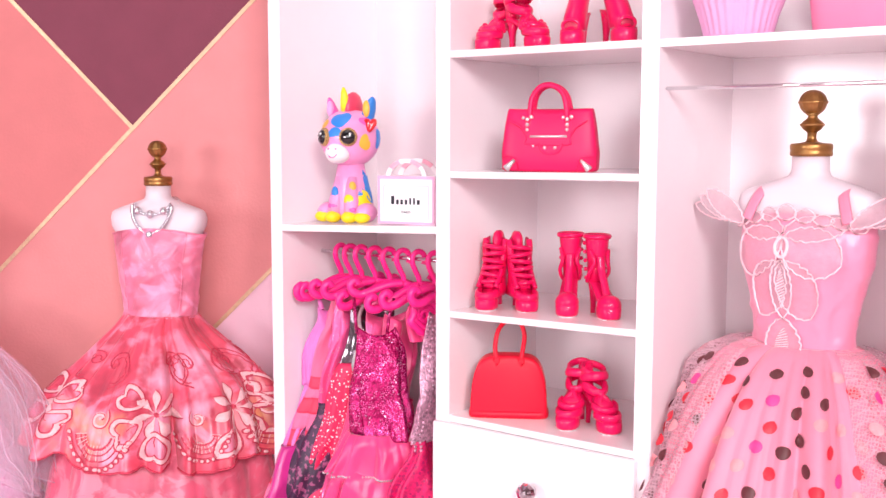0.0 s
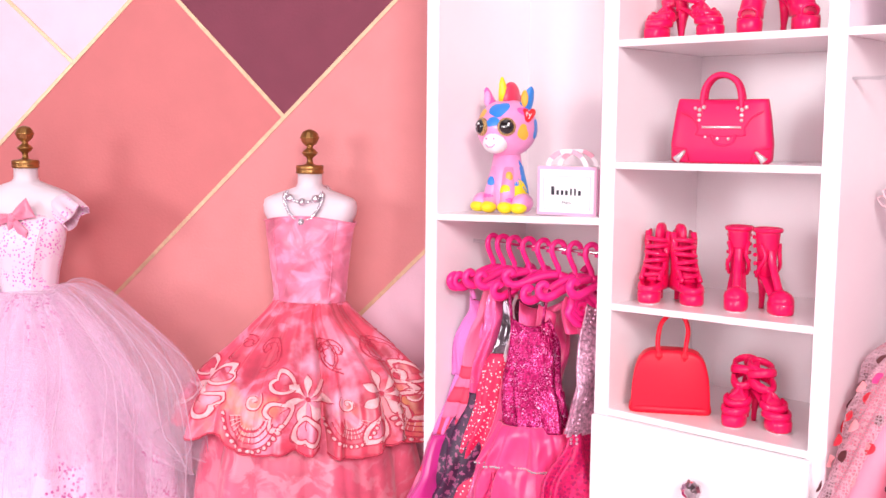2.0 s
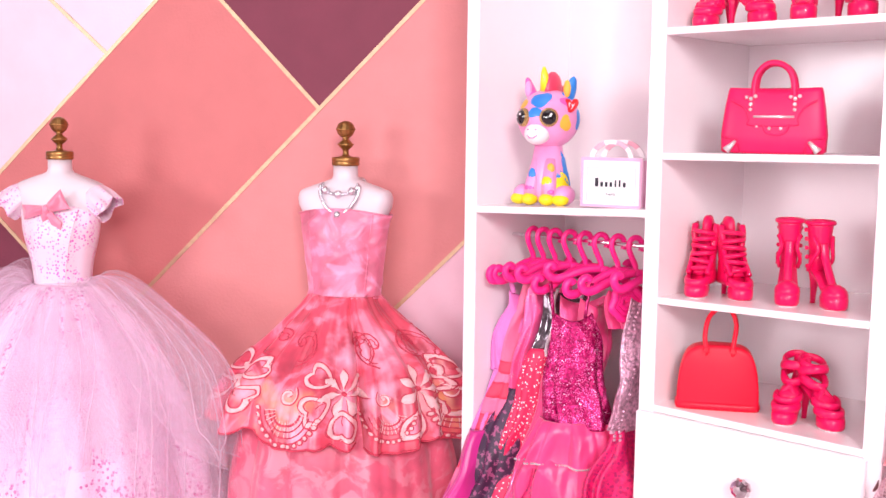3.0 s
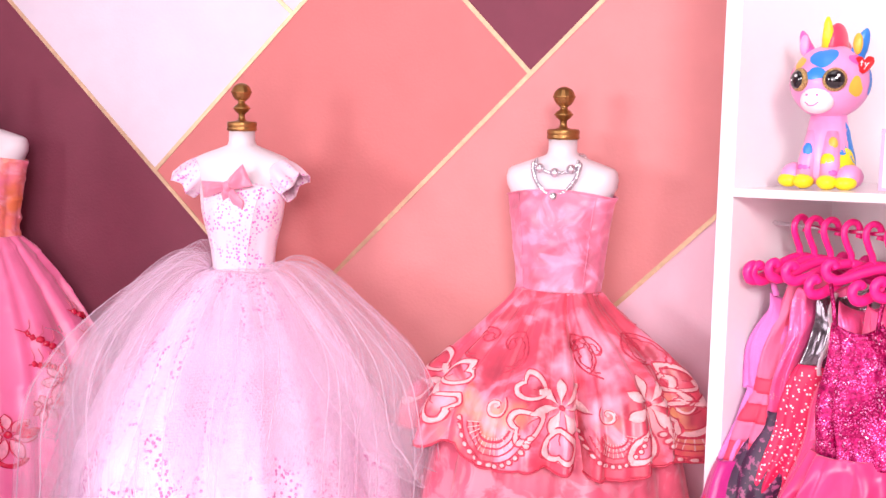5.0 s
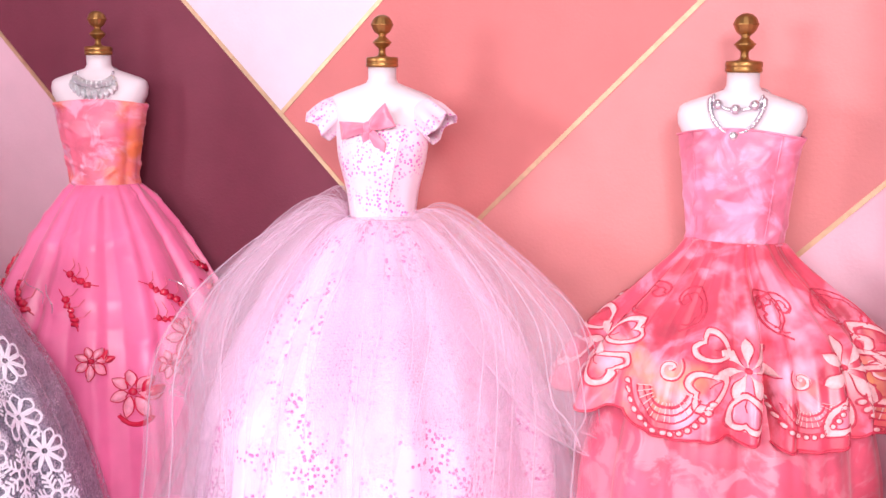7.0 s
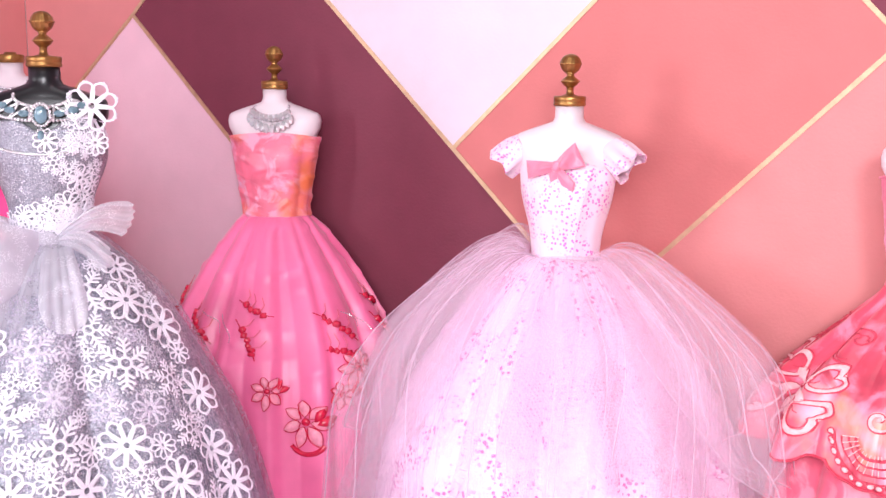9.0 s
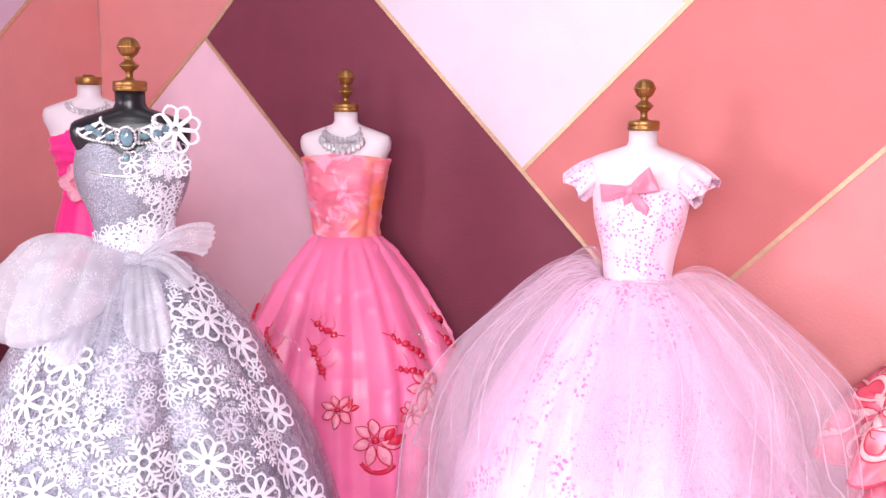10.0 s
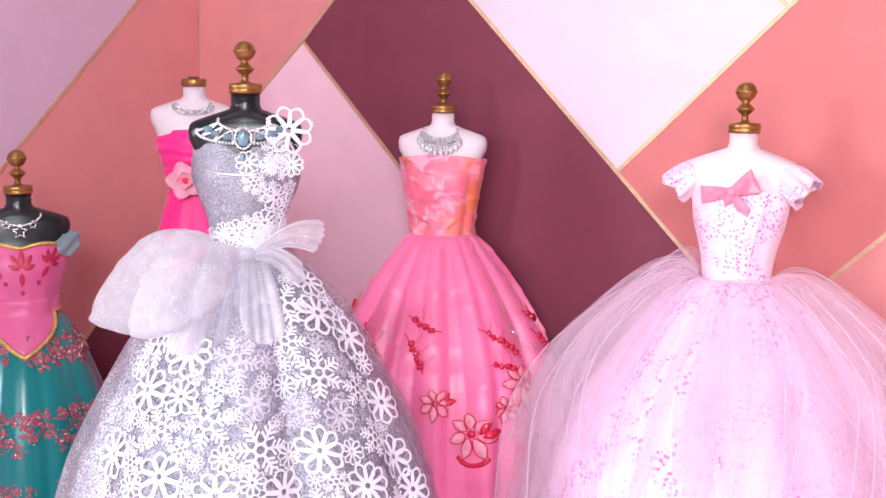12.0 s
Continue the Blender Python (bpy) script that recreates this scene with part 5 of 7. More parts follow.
# silver gown: snowflakes, organza peplum, crystal collar
def snow_daisy(n=8, r=1.0, slim=0.66, stroke=0.105):
    g = Geo()
    g.join(strip(arc(0.17 * r, 0, 2 * math.pi * 11 / 12, 11), 0.09 * r, 0, 0.02, True))
    for i in range(n):
        a = 2 * math.pi * i / n
        w = r * math.pi / n * slim
        out = [(0.02 * r, 0.2 * r), (w * 0.6, 0.55 * r), (w, 0.8 * r), (w * 0.5, 0.97 * r), (0, 1.0 * r), (-w * 0.5, 0.97 * r), (-w, 0.8 * r), (-w * 0.6, 0.55 * r), (-0.02 * r, 0.2 * r)]
        g.join(strip(smooth_line(out, 2, True), stroke * r, 0, 0.02, True), spin(a))
        b = a + math.pi / n
        g.join(strip([(0, 0.2 * r), (0, 0.62 * r)], 0.075 * r, 0, 0.02), spin(b))
        g.join(disc(0.1 * r, 0, 0.02, 6), spin(b) @ Matrix.Translation((0, 0.66 * r, 0)))
        for o in (-0.4, 0.0, 0.4):
            g.join(disc(0.075 * r, 0, 0.02, 6), spin(a) @ Matrix.Translation((o * w, (1.04 - 0.12 * abs(o)) * r, 0)))
    return g


def snow_star(n=6, r=1.0):
    g = Geo()
    g.join(strip(arc(0.24 * r, 0, 2 * math.pi * 11 / 12, 11), 0.13 * r, 0, 0.02, True))
    for i in range(n):
        a = 2 * math.pi * i / n
        g.join(strip([(0, 0.25 * r), (0, r)], 0.13 * r, 0, 0.02), spin(a))
        for y, l in ((0.45, 0.26), (0.68, 0.26), (0.88, 0.16)):
            for s in (-1, 1):
                g.join(strip([(0, y * r), (s * l * r, (y + 0.18) * r)], 0.11 * r, 0, 0.02), spin(a))
                g.join(disc(0.075 * r, 0, 0.02, 6), spin(a) @ Matrix.Translation((s * l * r, (y + 0.18) * r, 0)))
    return g


FLAKES = [snow_daisy(8, 1.0, 0.7), snow_daisy(10, 1.0, 0.74), snow_star(6), snow_daisy(9, 1.0, 0.7), snow_star(6)]
rng = random.Random(7)
spots = []
for size, tries in ((0.86, 160), (0.66, 400), (0.46, 1100), (0.3, 1500)):
    for _ in range(tries):
        th, z = rng.uniform(-0.85, 1.1), -rng.uniform(7.2, 17.6)
        t = drop_at(veil5, z)
        p = veil5.at(th, t)
        if z > -9.8 + 0.9 * size and abs(th - 0.8) > 0.42:
            continue
        if all(np.linalg.norm(p - q) > (size + s) * 0.88 for q, s in spots) and len(spots) < 200:
            spots.append((p, size))
            part("snowflake", veil5.lay(rng.choice(FLAKES), th, t, rng.uniform(0, 3), size * 1.02, 0.05 + 0.04 * rng.random() - (0.2 if rng.random() < 0.15 else 0.0)), FELT, overlay5)
for th, t, size in ((0.35, 0.95, 0.55), (0.0, 0.9, 0.5), (-0.4, 0.93, 0.5), (0.75, 0.9, 0.5), (-0.75, 0.9, 0.45), (0.5, 0.7, 0.5), (0.15, 0.72, 0.42), (0.7, 0.5, 0.48), (0.45, 0.45, 0.4), (0.8, 0.25, 0.5), (0.6, 0.1, 0.42), (-0.2, 0.76, 0.4), (-0.55, 0.78, 0.38), (1.1, 0.75, 0.45), (-1.1, 0.85, 0.4), (0.95, 0.0, 0.5)):
    part("snowflake", b5.lay(rng.choice(FLAKES), th, t, rng.uniform(0, 3), size * 1.08, 0.06 + 0.05 * rng.random()), FELT, bodice5)
for k in range(16):
    part("snowflake", b5.lay(rng.choice(FLAKES), rng.uniform(0.05, 1.4), rng.uniform(0.15, 0.9), rng.uniform(0, 3), rng.uniform(0.3, 0.46), 0.05 + 0.008 * k), FELT, bodice5)
g = snow_daisy(8, 1.0, 0.74, 0.1)
m5 = Matrix.Translation((1.75, -0.95, -1.4)) @ Matrix.Rotation(math.radians(78), 4, "X") @ Matrix.Rotation(0.3, 4, "Z")
part("snowflake", Geo().join(g, m5 @ Matrix.Scale(0.9, 4)), FELT, bodice5, "large white snowflake on the shoulder", thick=0.03)
part("snowflake", Geo().join(snow_daisy(10, 1.0, 0.74, 0.13), Matrix.Translation((1.85, -1.1, -2.75)) @ Matrix.Rotation(math.radians(80), 4, "X") @ Matrix.Scale(0.46, 4)), FELT, bodice5, thick=0.03)
wing = Drape([(-6.3, 1.45, 1.45, 1.15, 1.0), (-5.75, 2.0, 2.1, 1.8, 1.6), (-5.4, 2.7, 2.9, 2.4, 2.2), (-5.75, 3.6, 3.6, 3.2, 2.8), (-6.9, 4.5, 3.9, 3.9, 3.3), (-8.3, 5.2, 3.9, 4.5, 3.7), (-9.2, 5.2, 3.6, 4.8, 3.8), (-9.5, 4.7, 3.2, 4.4, 3.6)],
             [(4, 0.1), (7, 0.12), (12, 0.1), (19, 0.05), (33, 0.02)], 0.25, 83, pinch=1.0)
part("organza_bow", crumple(wing.sheet(260, 60, th0=-2.4, th1=-0.12, gather=0.4), 0.18, 5), ORGANZA, dress5, "puffed white glitter organza loop at the waist")
def flared_ribbon(start, end, wide, seed, rows=26, cols=30):
    """A gathered ribbon end that opens out in crimped folds."""
    p, q = Vector(start), Vector(end)
    side = Vector((0.25, 0.2, 1)).normalized()
    off = (q - p).cross(side).normalized()
    verts = []
    for j in range(rows + 1):
        u = j / rows
        mid = p.lerp(q, u) + Vector((0, 0, 0.45 * math.sin(math.pi * u * 0.9)))
        for i in range(cols + 1):
            s = -1 + 2 * i / cols
            fold = (0.1 * math.sin(7.5 * s + seed) + 0.05 * math.sin(15 * s + 2 * u + seed)) * (0.3 + u)
            ragged = 0.05 * math.sin(16 * s + seed) * (u > 0.98) + 0.25 * (1 - s * s) * (u > 0.98)
            verts.append(tuple(mid + side * (s * wide * (0.22 + 0.78 * u ** 0.7)) + off * fold + (q - p).normalized() * ragged))
    c = cols + 1
    return Geo().add(verts, [(j * c + i, j * c + i + 1, (j + 1) * c + i + 1, (j + 1) * c + i) for j in range(rows) for i in range(cols)])


part("organza_bow", flared_ribbon((0.35, -1.35, -6.3), (2.85, -1.1, -5.75), 0.68, 2), ORGANZA, dress5, "flared white glitter organza bow end")
part("organza_bow", flared_ribbon((0.3, -1.4, -6.4), (2.1, -1.9, -7.2), 0.55, 5), ORGANZA, dress5, "flared white glitter organza bow end")
tail5 = Drape([(-6.3, 1.45, 1.45, 1.2, 1.0), (-7.0, 2.5, 2.4, 2.35, 1.8), (-8.2, 3.6, 3.4, 3.5, 2.6), (-9.6, 4.6, 4.3, 4.5, 3.4)], [(6, 0.06), (13, 0.08), (29, 0.04), (61, 0.015)], 0.4, 87, pinch=1.0)
part("organza_bow_tail", tail5.sheet(90, 24, th0=-0.8, th1=-0.02, gather=0.25), ORGANZA, dress5, "white glitter organza bow tail")
part("organza_bow_tail", tail5.sheet(50, 24, 0.0, 0.9, th0=-0.05, th1=0.5, gather=0.25), ORGANZA, dress5, "white glitter organza bow tail")
part("organza_knot", ball(0.0, -1.35, -6.35, 0.4, 14, 8, 0, 1.2, 0.6, 0.9), ORGANZA, dress5)

n5 = necklace(M5, T5, D5, "silver crystal collar with aqua stones")
inner5, outer5 = loop_points(1.0, 1.0, -0.7, -1.45, 84, 1.1), loop_points(1.85, 1.14, -0.98, -1.95, 84, 0.95)
mid5 = loop_points(1.42, 1.1, -0.85, -1.72, 84, 1.0)
for line in (inner5, outer5):
    part("chain", beads([(x, y - 0.04, z) for x, y, z in line], 0.068), CRYSTAL, n5, "row of crystal beads")
for i in range(18, 67, 6):  # lattice of crystal struts with a stone in each gap
    for j in (-3, 3):
        line = [Vector(inner5[i]).lerp(Vector(outer5[i + j]), q) for q in np.linspace(0, 1, 8)]
        part("strut", tube([(p.x, p.y - 0.07, p.z) for p in line], [0.06, 0.045] * 4, 8), CRYSTAL, n5)
    if i != 42:
        x, y, z = mid5[i]
        part("stone", ball(x, y - 0.12, z, 0.16, 8, 6, 0, 1.25, 0.6, 0.8), AQUAGEM, n5, "aqua marquise stone", smooth=False)
part("centre_stone", ball(0, -1.26, -1.72, 0.25, 16, 10, 0, 0.95, 0.45, 1.3), AQUAGEM, n5, "oval aqua centre stone")
part("setting", beads([(0.32 * math.cos(a), -1.24, -1.72 + 0.41 * math.sin(a)) for a in np.linspace(0, 6.28, 21)[:-1]], 0.065), CRYSTAL, n5)
part("drop_stone", ball(0, -1.4, -2.5, 0.14, 8, 6, 0, 1, 0.7, 1.5), AQUAGEM, n5)
part("drop_setting", beads([(0.17 * math.cos(a), -1.38, -2.5 + 0.26 * math.sin(a)) for a in np.linspace(0, 6.28, 13)[:-1]], 0.055), CRYSTAL, n5)
part("drop_bead", ball(0, -1.42, -2.9, 0.09, 8, 6), CRYSTAL, n5)

# neon gown: flower and crystal necklace
def silk_petal(length, width, seed):
    """A rounded, cupped petal with a ruffled rim, from the origin along +y."""
    verts, rows, cols = [], 8, 10
    for j in range(rows + 1):
        u = j / rows
        half = width / 2 * math.sin(math.pi * (0.12 + 0.76 * u)) ** 0.7
        for i in range(cols + 1):
            v = -1 + 2 * i / cols
            verts.append((half * v, 0.05 + length * u * (1 - 0.14 * v * v), 0.22 * u * u + 0.07 * u * math.sin(5 * v + seed) + 0.1 * v * v * u))
    c = cols + 1
    return Geo().add(verts, [(j * c + i, j * c + i + 1, (j + 1) * c + i + 1, (j + 1) * c + i) for j in range(rows) for i in range(cols)])


for k in range(9):  # two rings of ruffled petals
    near = 0.6 if k > 4 else 1.0
    a = k * 2 * math.pi / 5 + 0.3 if k < 5 else k * 2 * math.pi / 4
    m = Matrix.Translation((-0.4, -1.42, -4.8)) @ Matrix.Rotation(math.radians(84), 4, "X") @ Matrix.Rotation(a, 4, "Z") @ Matrix.Translation((0, 0, 0.08 * (k > 4))) @ Matrix.Rotation(0.5 * (k > 4), 4, "X")
    part("flower_petal", silk_petal(0.95 * near, 0.92 * near, k).turned(m), PETAL, dress6, "soft pink silk petal", thick=0.012)
part("flower_centre", ball(-0.4, -1.56, -4.8, 0.17, 10, 6), FLOWERRED, dress6)
n6 = necklace(M6, T6, D6, "clustered silver crystal necklace")
line6 = loop_points(0.85, 0.92, -0.65, -1.25, 60, 1.3)
part("chain", beads(line6, 0.07), CHAIN, n6)
for i in range(14, 47, 3):
    part("crystal", ball(line6[i][0] * 1.12, line6[i][1] - 0.1, line6[i][2] - 0.12, 0.14, 6, 4), CRYSTAL, n6, smooth=False)

# pink and teal dress
part("neckline_braid", tube([(*(b7.at(a, 0.0) * 1.04)[:2], b7.at(a, 0.0)[2] + 0.15 * math.cos(a * 2) - 0.25 * math.exp(-(a / 0.3) ** 2)) for a in np.linspace(-math.pi, math.pi, 80)[:-1]], 0.1, 7, closed=True), GOLDTRIM, bodice7, "glittering gold braid")
angles7 = np.linspace(-math.pi, math.pi, 91)[:-1]


def on_teal(a, z, grow):
    """A place on the corset or, lower down, on the skirt beneath it."""
    p = b7.at(a, min(1.0, (z + 2.25) / (-5.6 + 2.25)))
    if z < -5.2:
        q = sk7.at(a, drop_at(sk7, z) if z < -5.5 else 0.0)
        p = p * max(1.0, math.hypot(q[0], q[1]) / math.hypot(p[0], p[1]))
    return (p[0] * grow, p[1] * grow, z)


tip7 = [-5.35 - 1.75 * max(0.0, 1 - abs(a) / 1.0) for a in angles7]
part("waist_braid", tube([on_teal(a, z, 1.05) for a, z in zip(angles7, tip7)], 0.1, 7, closed=True), GOLDTRIM, dress7, "gold braid in a point at the waist")
rows = [[on_teal(a, -4.7 + (z + 4.7) * q, 1.012 + 0.02 * q) for a, z in zip(angles7, tip7)] for q in np.linspace(0, 1, 9)]
part("bodice_point", loft(rows, False), CORSET, dress7, thick=0.02)
for th, t, turn, s in ((0.0, 0.36, 0, 1.0), (-0.62, 0.3, 0.5, 0.9), (0.62, 0.3, -0.5, 0.9)):
    g = Geo()
    for a, l in ((0, 0.75), (0.55, 0.6), (-0.55, 0.6), (1.1, 0.42), (-1.1, 0.42)):
        g.join(leaf(l, 0.2, 0, 0.01, 0.08), spin(a))
    g.join(leaf(0.5, 0.2, 0, 0.01, 0.05), spin(math.pi))
    g.join(disc(0.09, 0, 0.01), Matrix.Translation((0, -0.75, 0)))
    part("scroll_print", b7.lay(g, th, t, turn, s * 1.25, 0.025), WINE, bodice7)
rng7 = random.Random(5)
lace7 = Geo()
for k in range(230):
    th = rng7.uniform(-1.7, 1.7)
    z = rng7.choice((-6.6, -7.2, -9.7, -10.3, -10.8, -12.8, -13.4)) + rng7.uniform(-0.25, 0.25)
    g = Geo()
    for _ in range(9):  # lacy cluster of small lobes, with bright flakes on it
        ang, far = rng7.uniform(0, 6.28), rng7.uniform(0.1, 0.5)
        g.join(disc(rng7.uniform(0.07, 0.13), 0, 0.012, 8), Matrix.Translation((far * math.cos(ang), far * 0.8 * math.sin(ang), 0)))
    for _ in range(5):
        ang, far = rng7.uniform(0, 6.28), rng7.uniform(0.0, 0.5)
        g.join(ball(far * math.cos(ang), far * 0.8 * math.sin(ang), 0.03, rng7.uniform(0.022, 0.045), 6, 4, 1))
    lace7.join(sk7.lay(g, th, drop_at(sk7, z), 0, rng7.uniform(0.6, 1.15), 0.015 + 0.0002 * k))
tagged(part("glitter_print", lace7, [GLITTERLACE, GLINT], skirt7, "mauve lace print with rose gold glitter flakes"), kind="stuff")
sleeve7 = []
for q in np.linspace(0, 1, 13):
    up7 = Vector((1.45 + 1.15 * q, -0.85 + 0.75 * q, -2.15 + 0.45 * math.sin(math.pi * q * 0.8)))
    low7 = Vector((1.5 + 0.85 * q, -1.0 + 0.6 * q, -2.35 - 0.5 * math.sin(math.pi * (0.15 + 0.6 * q))))
    sleeve7.append([tuple(up7.lerp(low7, k / 8) + Vector((0.1, -0.16, 0)) * math.sin(math.pi * k / 8) + Vector((0.05, -0.05, 0)) * math.sin(9 * q + k)) for k in range(9)])
verts7 = [v for row in sleeve7 for v in row]
part("sleeve", Geo().add(verts7, [(9 * j + i, 9 * j + i + 1, 9 * j + i + 10, 9 * j + i + 9) for j in range(12) for i in range(8)]), AQUA, dress7, "sheer aqua glitter sleeve", thick=0.02)
n7 = necklace(M7, T7, D7, "silver chain necklace with star pendant")
line7 = loop_points(0.9, 0.95, -0.65, -1.35, 70, 1.4)
part("chain", beads(line7, 0.06), CHAIN, n7)
star = [((0.33 if i % 2 == 0 else 0.15) * math.sin(math.pi * i / 5), (0.33 if i % 2 == 0 else 0.15) * math.cos(math.pi * i / 5)) for i in range(10)]
for dx, s in ((0, 1.0), (-0.55, 0.6), (0.55, 0.6)):
    g = strip([(x * s, y * s) for x, y in star], 0.1 * s, 0, 0.06, True)
    part("star", g.turned(Matrix.Translation((dx, -1.12 + abs(dx) * 0.2, -1.6 + abs(dx) * 0.5)) @ Matrix.Rotation(math.radians(80), 4, "X")), CHAIN, n7, "open silver star", thick=0.04)

# polka dot dress: net overlay, dots, lace and straps
net2 = Drape([(r[0], r[1] + 0.35, r[2] + 0.35, r[3] + 0.3, r[4] + 0.1) for r in ((-5.9, 1.6, 1.6, 1.15, 1.08), (-6.2, 2.6, 2.4, 2.2, 1.6), (-7.6, 3.6, 3.5, 3.4, 2.2), (-10, 4.7, 4.5, 4.6, 2.8), (-13, 5.6, 5.2, 5.4, 3.0), (-23.6, 6.6, 6.2, 6.4, 3.2))],
             [(11, 0.09), (18, 0.08), (27, 0.04)], 0.35, 71, limit=keep_in(M2, T2, D2, x_min=-70, wardrobe_too=True), pinch=1.0)
part("net_overlay", net2.sheet(130, 40, th0=-2.2, th1=-0.45, gather=0.1), DOTNET, dress2, "fine pink net over the skirt")
part("net_overlay", net2.sheet(110, 40, th0=0.8, th1=2.2, gather=0.1), DOTNET, dress2, "fine pink net over the skirt")
rng2 = random.Random(11)
placed = []
for _ in range(9000):
    th, z = rng2.uniform(-2.0, 2.0), -rng2.uniform(6.3, 14.8)
    cloth = net2 if th < -0.55 or th > 0.9 else sk2
    t = drop_at(cloth, z)
    p = cloth.at(th, t)
    if len(placed) < 260 and all(np.linalg.norm(p - q) > 0.68 for q in placed):
        placed.append(p)
        part("polka_dot", cloth.lay(disc(0.205, 0, 0.012, 14), th, t, 0, 1.0, 0.03), DOTS[rng2.choice((0, 0, 0, 1, 1, 1, 2, 3, 3))], skirt2)
for side in (-1, 1):
    pts = smooth_line([(side * 1.6, -0.98, -2.0), (side * 1.45, -0.86, -1.5), (side * 1.3, -0.6, -1.1), (side * 1.25, 0.0, -0.98), (side * 1.25, 0.75, -1.4)], 5)
    part("strap", tube(pts, 0.04, 8, flat=4.4), ROSEBOW, dress2, "rose satin shoulder strap")



def lace_petal(length, width, stitched=False):
    """A rounded loop of corded edge over thin net; some are filled with satin stitch."""
    g = Geo()
    n = 22
    edge = [(max(0.0, math.sin(math.pi * q / n)) ** 0.55 * width / 2 * (1 + 0.05 * math.sin(q * 2.1)), length * q / n) for q in range(n + 1)]
    g.join(leaf(length, width, 0, 0.03, 0, 14, 1.0, 0.55))
    out = edge + [(-x, y) for x, y in edge[::-1]]
    g.join(strip([(x + 0.02 * math.sin(i * 2.4), y) for i, (x, y) in enumerate(out)], 0.048, 1, 0.06, True))
    if stitched:
        for i in range(14):
            y = length * (0.18 + 0.6 * i / 13)
            w = width * 0.2 * math.sin(math.pi * (0.1 + 0.8 * i / 13))
            g.join(strip([(-w, y - 0.05), (w, y + 0.07)], 0.05, 1, 0.06))
    return g


petals2 = [(-0.12, 0.16, 1.3, 2.3, 1.0), (-0.12, 0.16, -1.3, 2.3, 1.0), (-0.12, 0.2, 1.95, 2.2, 1.5), (-0.12, 0.2, -1.95, 2.0, 1.5), (-0.12, 0.36, 2.55, 1.9, 1.3), (-0.12, 0.36, -2.55, 1.9, 1.3),
           (-0.12, 0.34, math.pi, 1.7, 0.75), (-0.12, 0.72, math.pi, 1.95, 1.2)]
petals2 += [(-0.12 + 0.26 * k, 0.06 + 0.02 * abs(k), -0.1 * k, 0.62 - 0.05 * abs(k), 0.62) for k in range(-4, 5)]
for k, (th, t, turn, l, w) in enumerate(petals2):
    part("lace_petal", b2.lay(lace_petal(l, w, turn == math.pi), th, t, turn, 1.0, 0.06 + 0.002 * k), [LACE, LACECORD], bodice2, "pale pink corded lace loop")
part("lace_centre", b2.lay(strip([(0.2 * math.cos(a), 0.3 * math.sin(a)) for a in np.linspace(0, 6.28, 25)[:-1]], 0.13, 0, 0.12, True), -0.12, 0.26), LACECORD, bodice2, "thick white corded oval")
for side, lift in ((-1, 0.15), (1, 0.3)):
    for k in range(3):
        g = lace_petal(1.75, 0.6)
        m = Matrix.Translation((side * (1.7 + 0.12 * k), -1.05 + 0.25 * k, -2.1 + 0.08 * k)) @ Matrix.Rotation(math.radians(72), 4, "X") @ Matrix.Rotation(-side * (0.95 + 0.22 * k), 4, "Z")
        part("lace_petal", g.turned(m), [LACE, LACECORD], bodice2, "stiff pale lace petal standing off the shoulder")


# ---- things in the wardrobe: places are given along its front, into its depth, and in height ----
def in_ward(u, v, z):
    a = math.radians(WTURN)
    return (WARD[0] + math.cos(a) * u - math.sin(a) * v, WARD[1] + math.sin(a) * u + math.cos(a) * v, z)


def oval(cx, cy, w, l, z, n=20, e=2.3):
    return [(x + cx, y + cy, z) for x, y, _ in ring(0, w, l, e, n)]


def shoe_base(root, mat, heel_h=1.1, sole=0.36, toe=-0.75):
    """Platform sole, arch, heel and white underside of a doll's high-heeled shoe; the toe points to -y."""
    part("sole_pad", loft([oval(0, toe + 0.02, 0.33, 0.42, 0.0), oval(0, toe + 0.02, 0.35, 0.44, 0.05)]), SOLE, root, "white rubber sole")
    part("platform", loft([oval(0, toe, 0.36, 0.46, 0.05), oval(0, toe, 0.4, 0.5, 0.12), oval(0, toe, 0.41, 0.51, sole), oval(0, toe + 0.02, 0.38, 0.47, sole + 0.08)]), mat, root)
    rows = []
    for q in np.linspace(0, 1, 10):
        y = toe - 0.25 + (0.72 - toe + 0.25) * q
        z = sole + 0.02 + (heel_h - sole) * (3 * q * q - 2 * q ** 3)
        rows.append([(x, y, z + dz) for x, dz in ((-0.36 + 0.12 * q, 0), (0.36 - 0.12 * q, 0), (0.36 - 0.12 * q, 0.1), (-0.36 + 0.12 * q, 0.1))])
    part("arch", loft(rows), mat, root)
    part("heel", tube([(0, 0.72, 0.0), (0, 0.7, 0.35), (0, 0.66, 0.75), (0, 0.6, heel_h + 0.06)], [0.09, 0.1, 0.15, 0.25], 10), mat, root)


def wrap(y, z, w, d, r, tilt=0.0, n=20, a0=0.0, a1=2 * math.pi, flat=1.0):
    """A strap round the foot or ankle."""
    pts = [(w * math.cos(a), y + d * math.sin(a), z + tilt * math.sin(a)) for a in np.linspace(a0, a1, n + 1)]
    if abs(a1 - a0 - 2 * math.pi) < 1e-6:
        return tube(pts[:-1], r, 8, closed=True, flat=flat)
    return tube(pts, r, 8, flat=flat)


def shell(spine, slot=0, n=18, open_front=0.0):
    """An upper: ovals along a line of (y, z, half width, half depth, lean)."""
    rings = []
    for y, z, w, d, lean in spine:
        rings.append([(x, y + yy * math.cos(lean), z + yy * math.sin(lean)) for x, yy, _ in ring(0, w, d, 2.2, n)])
    return loft(rings, True, slot)


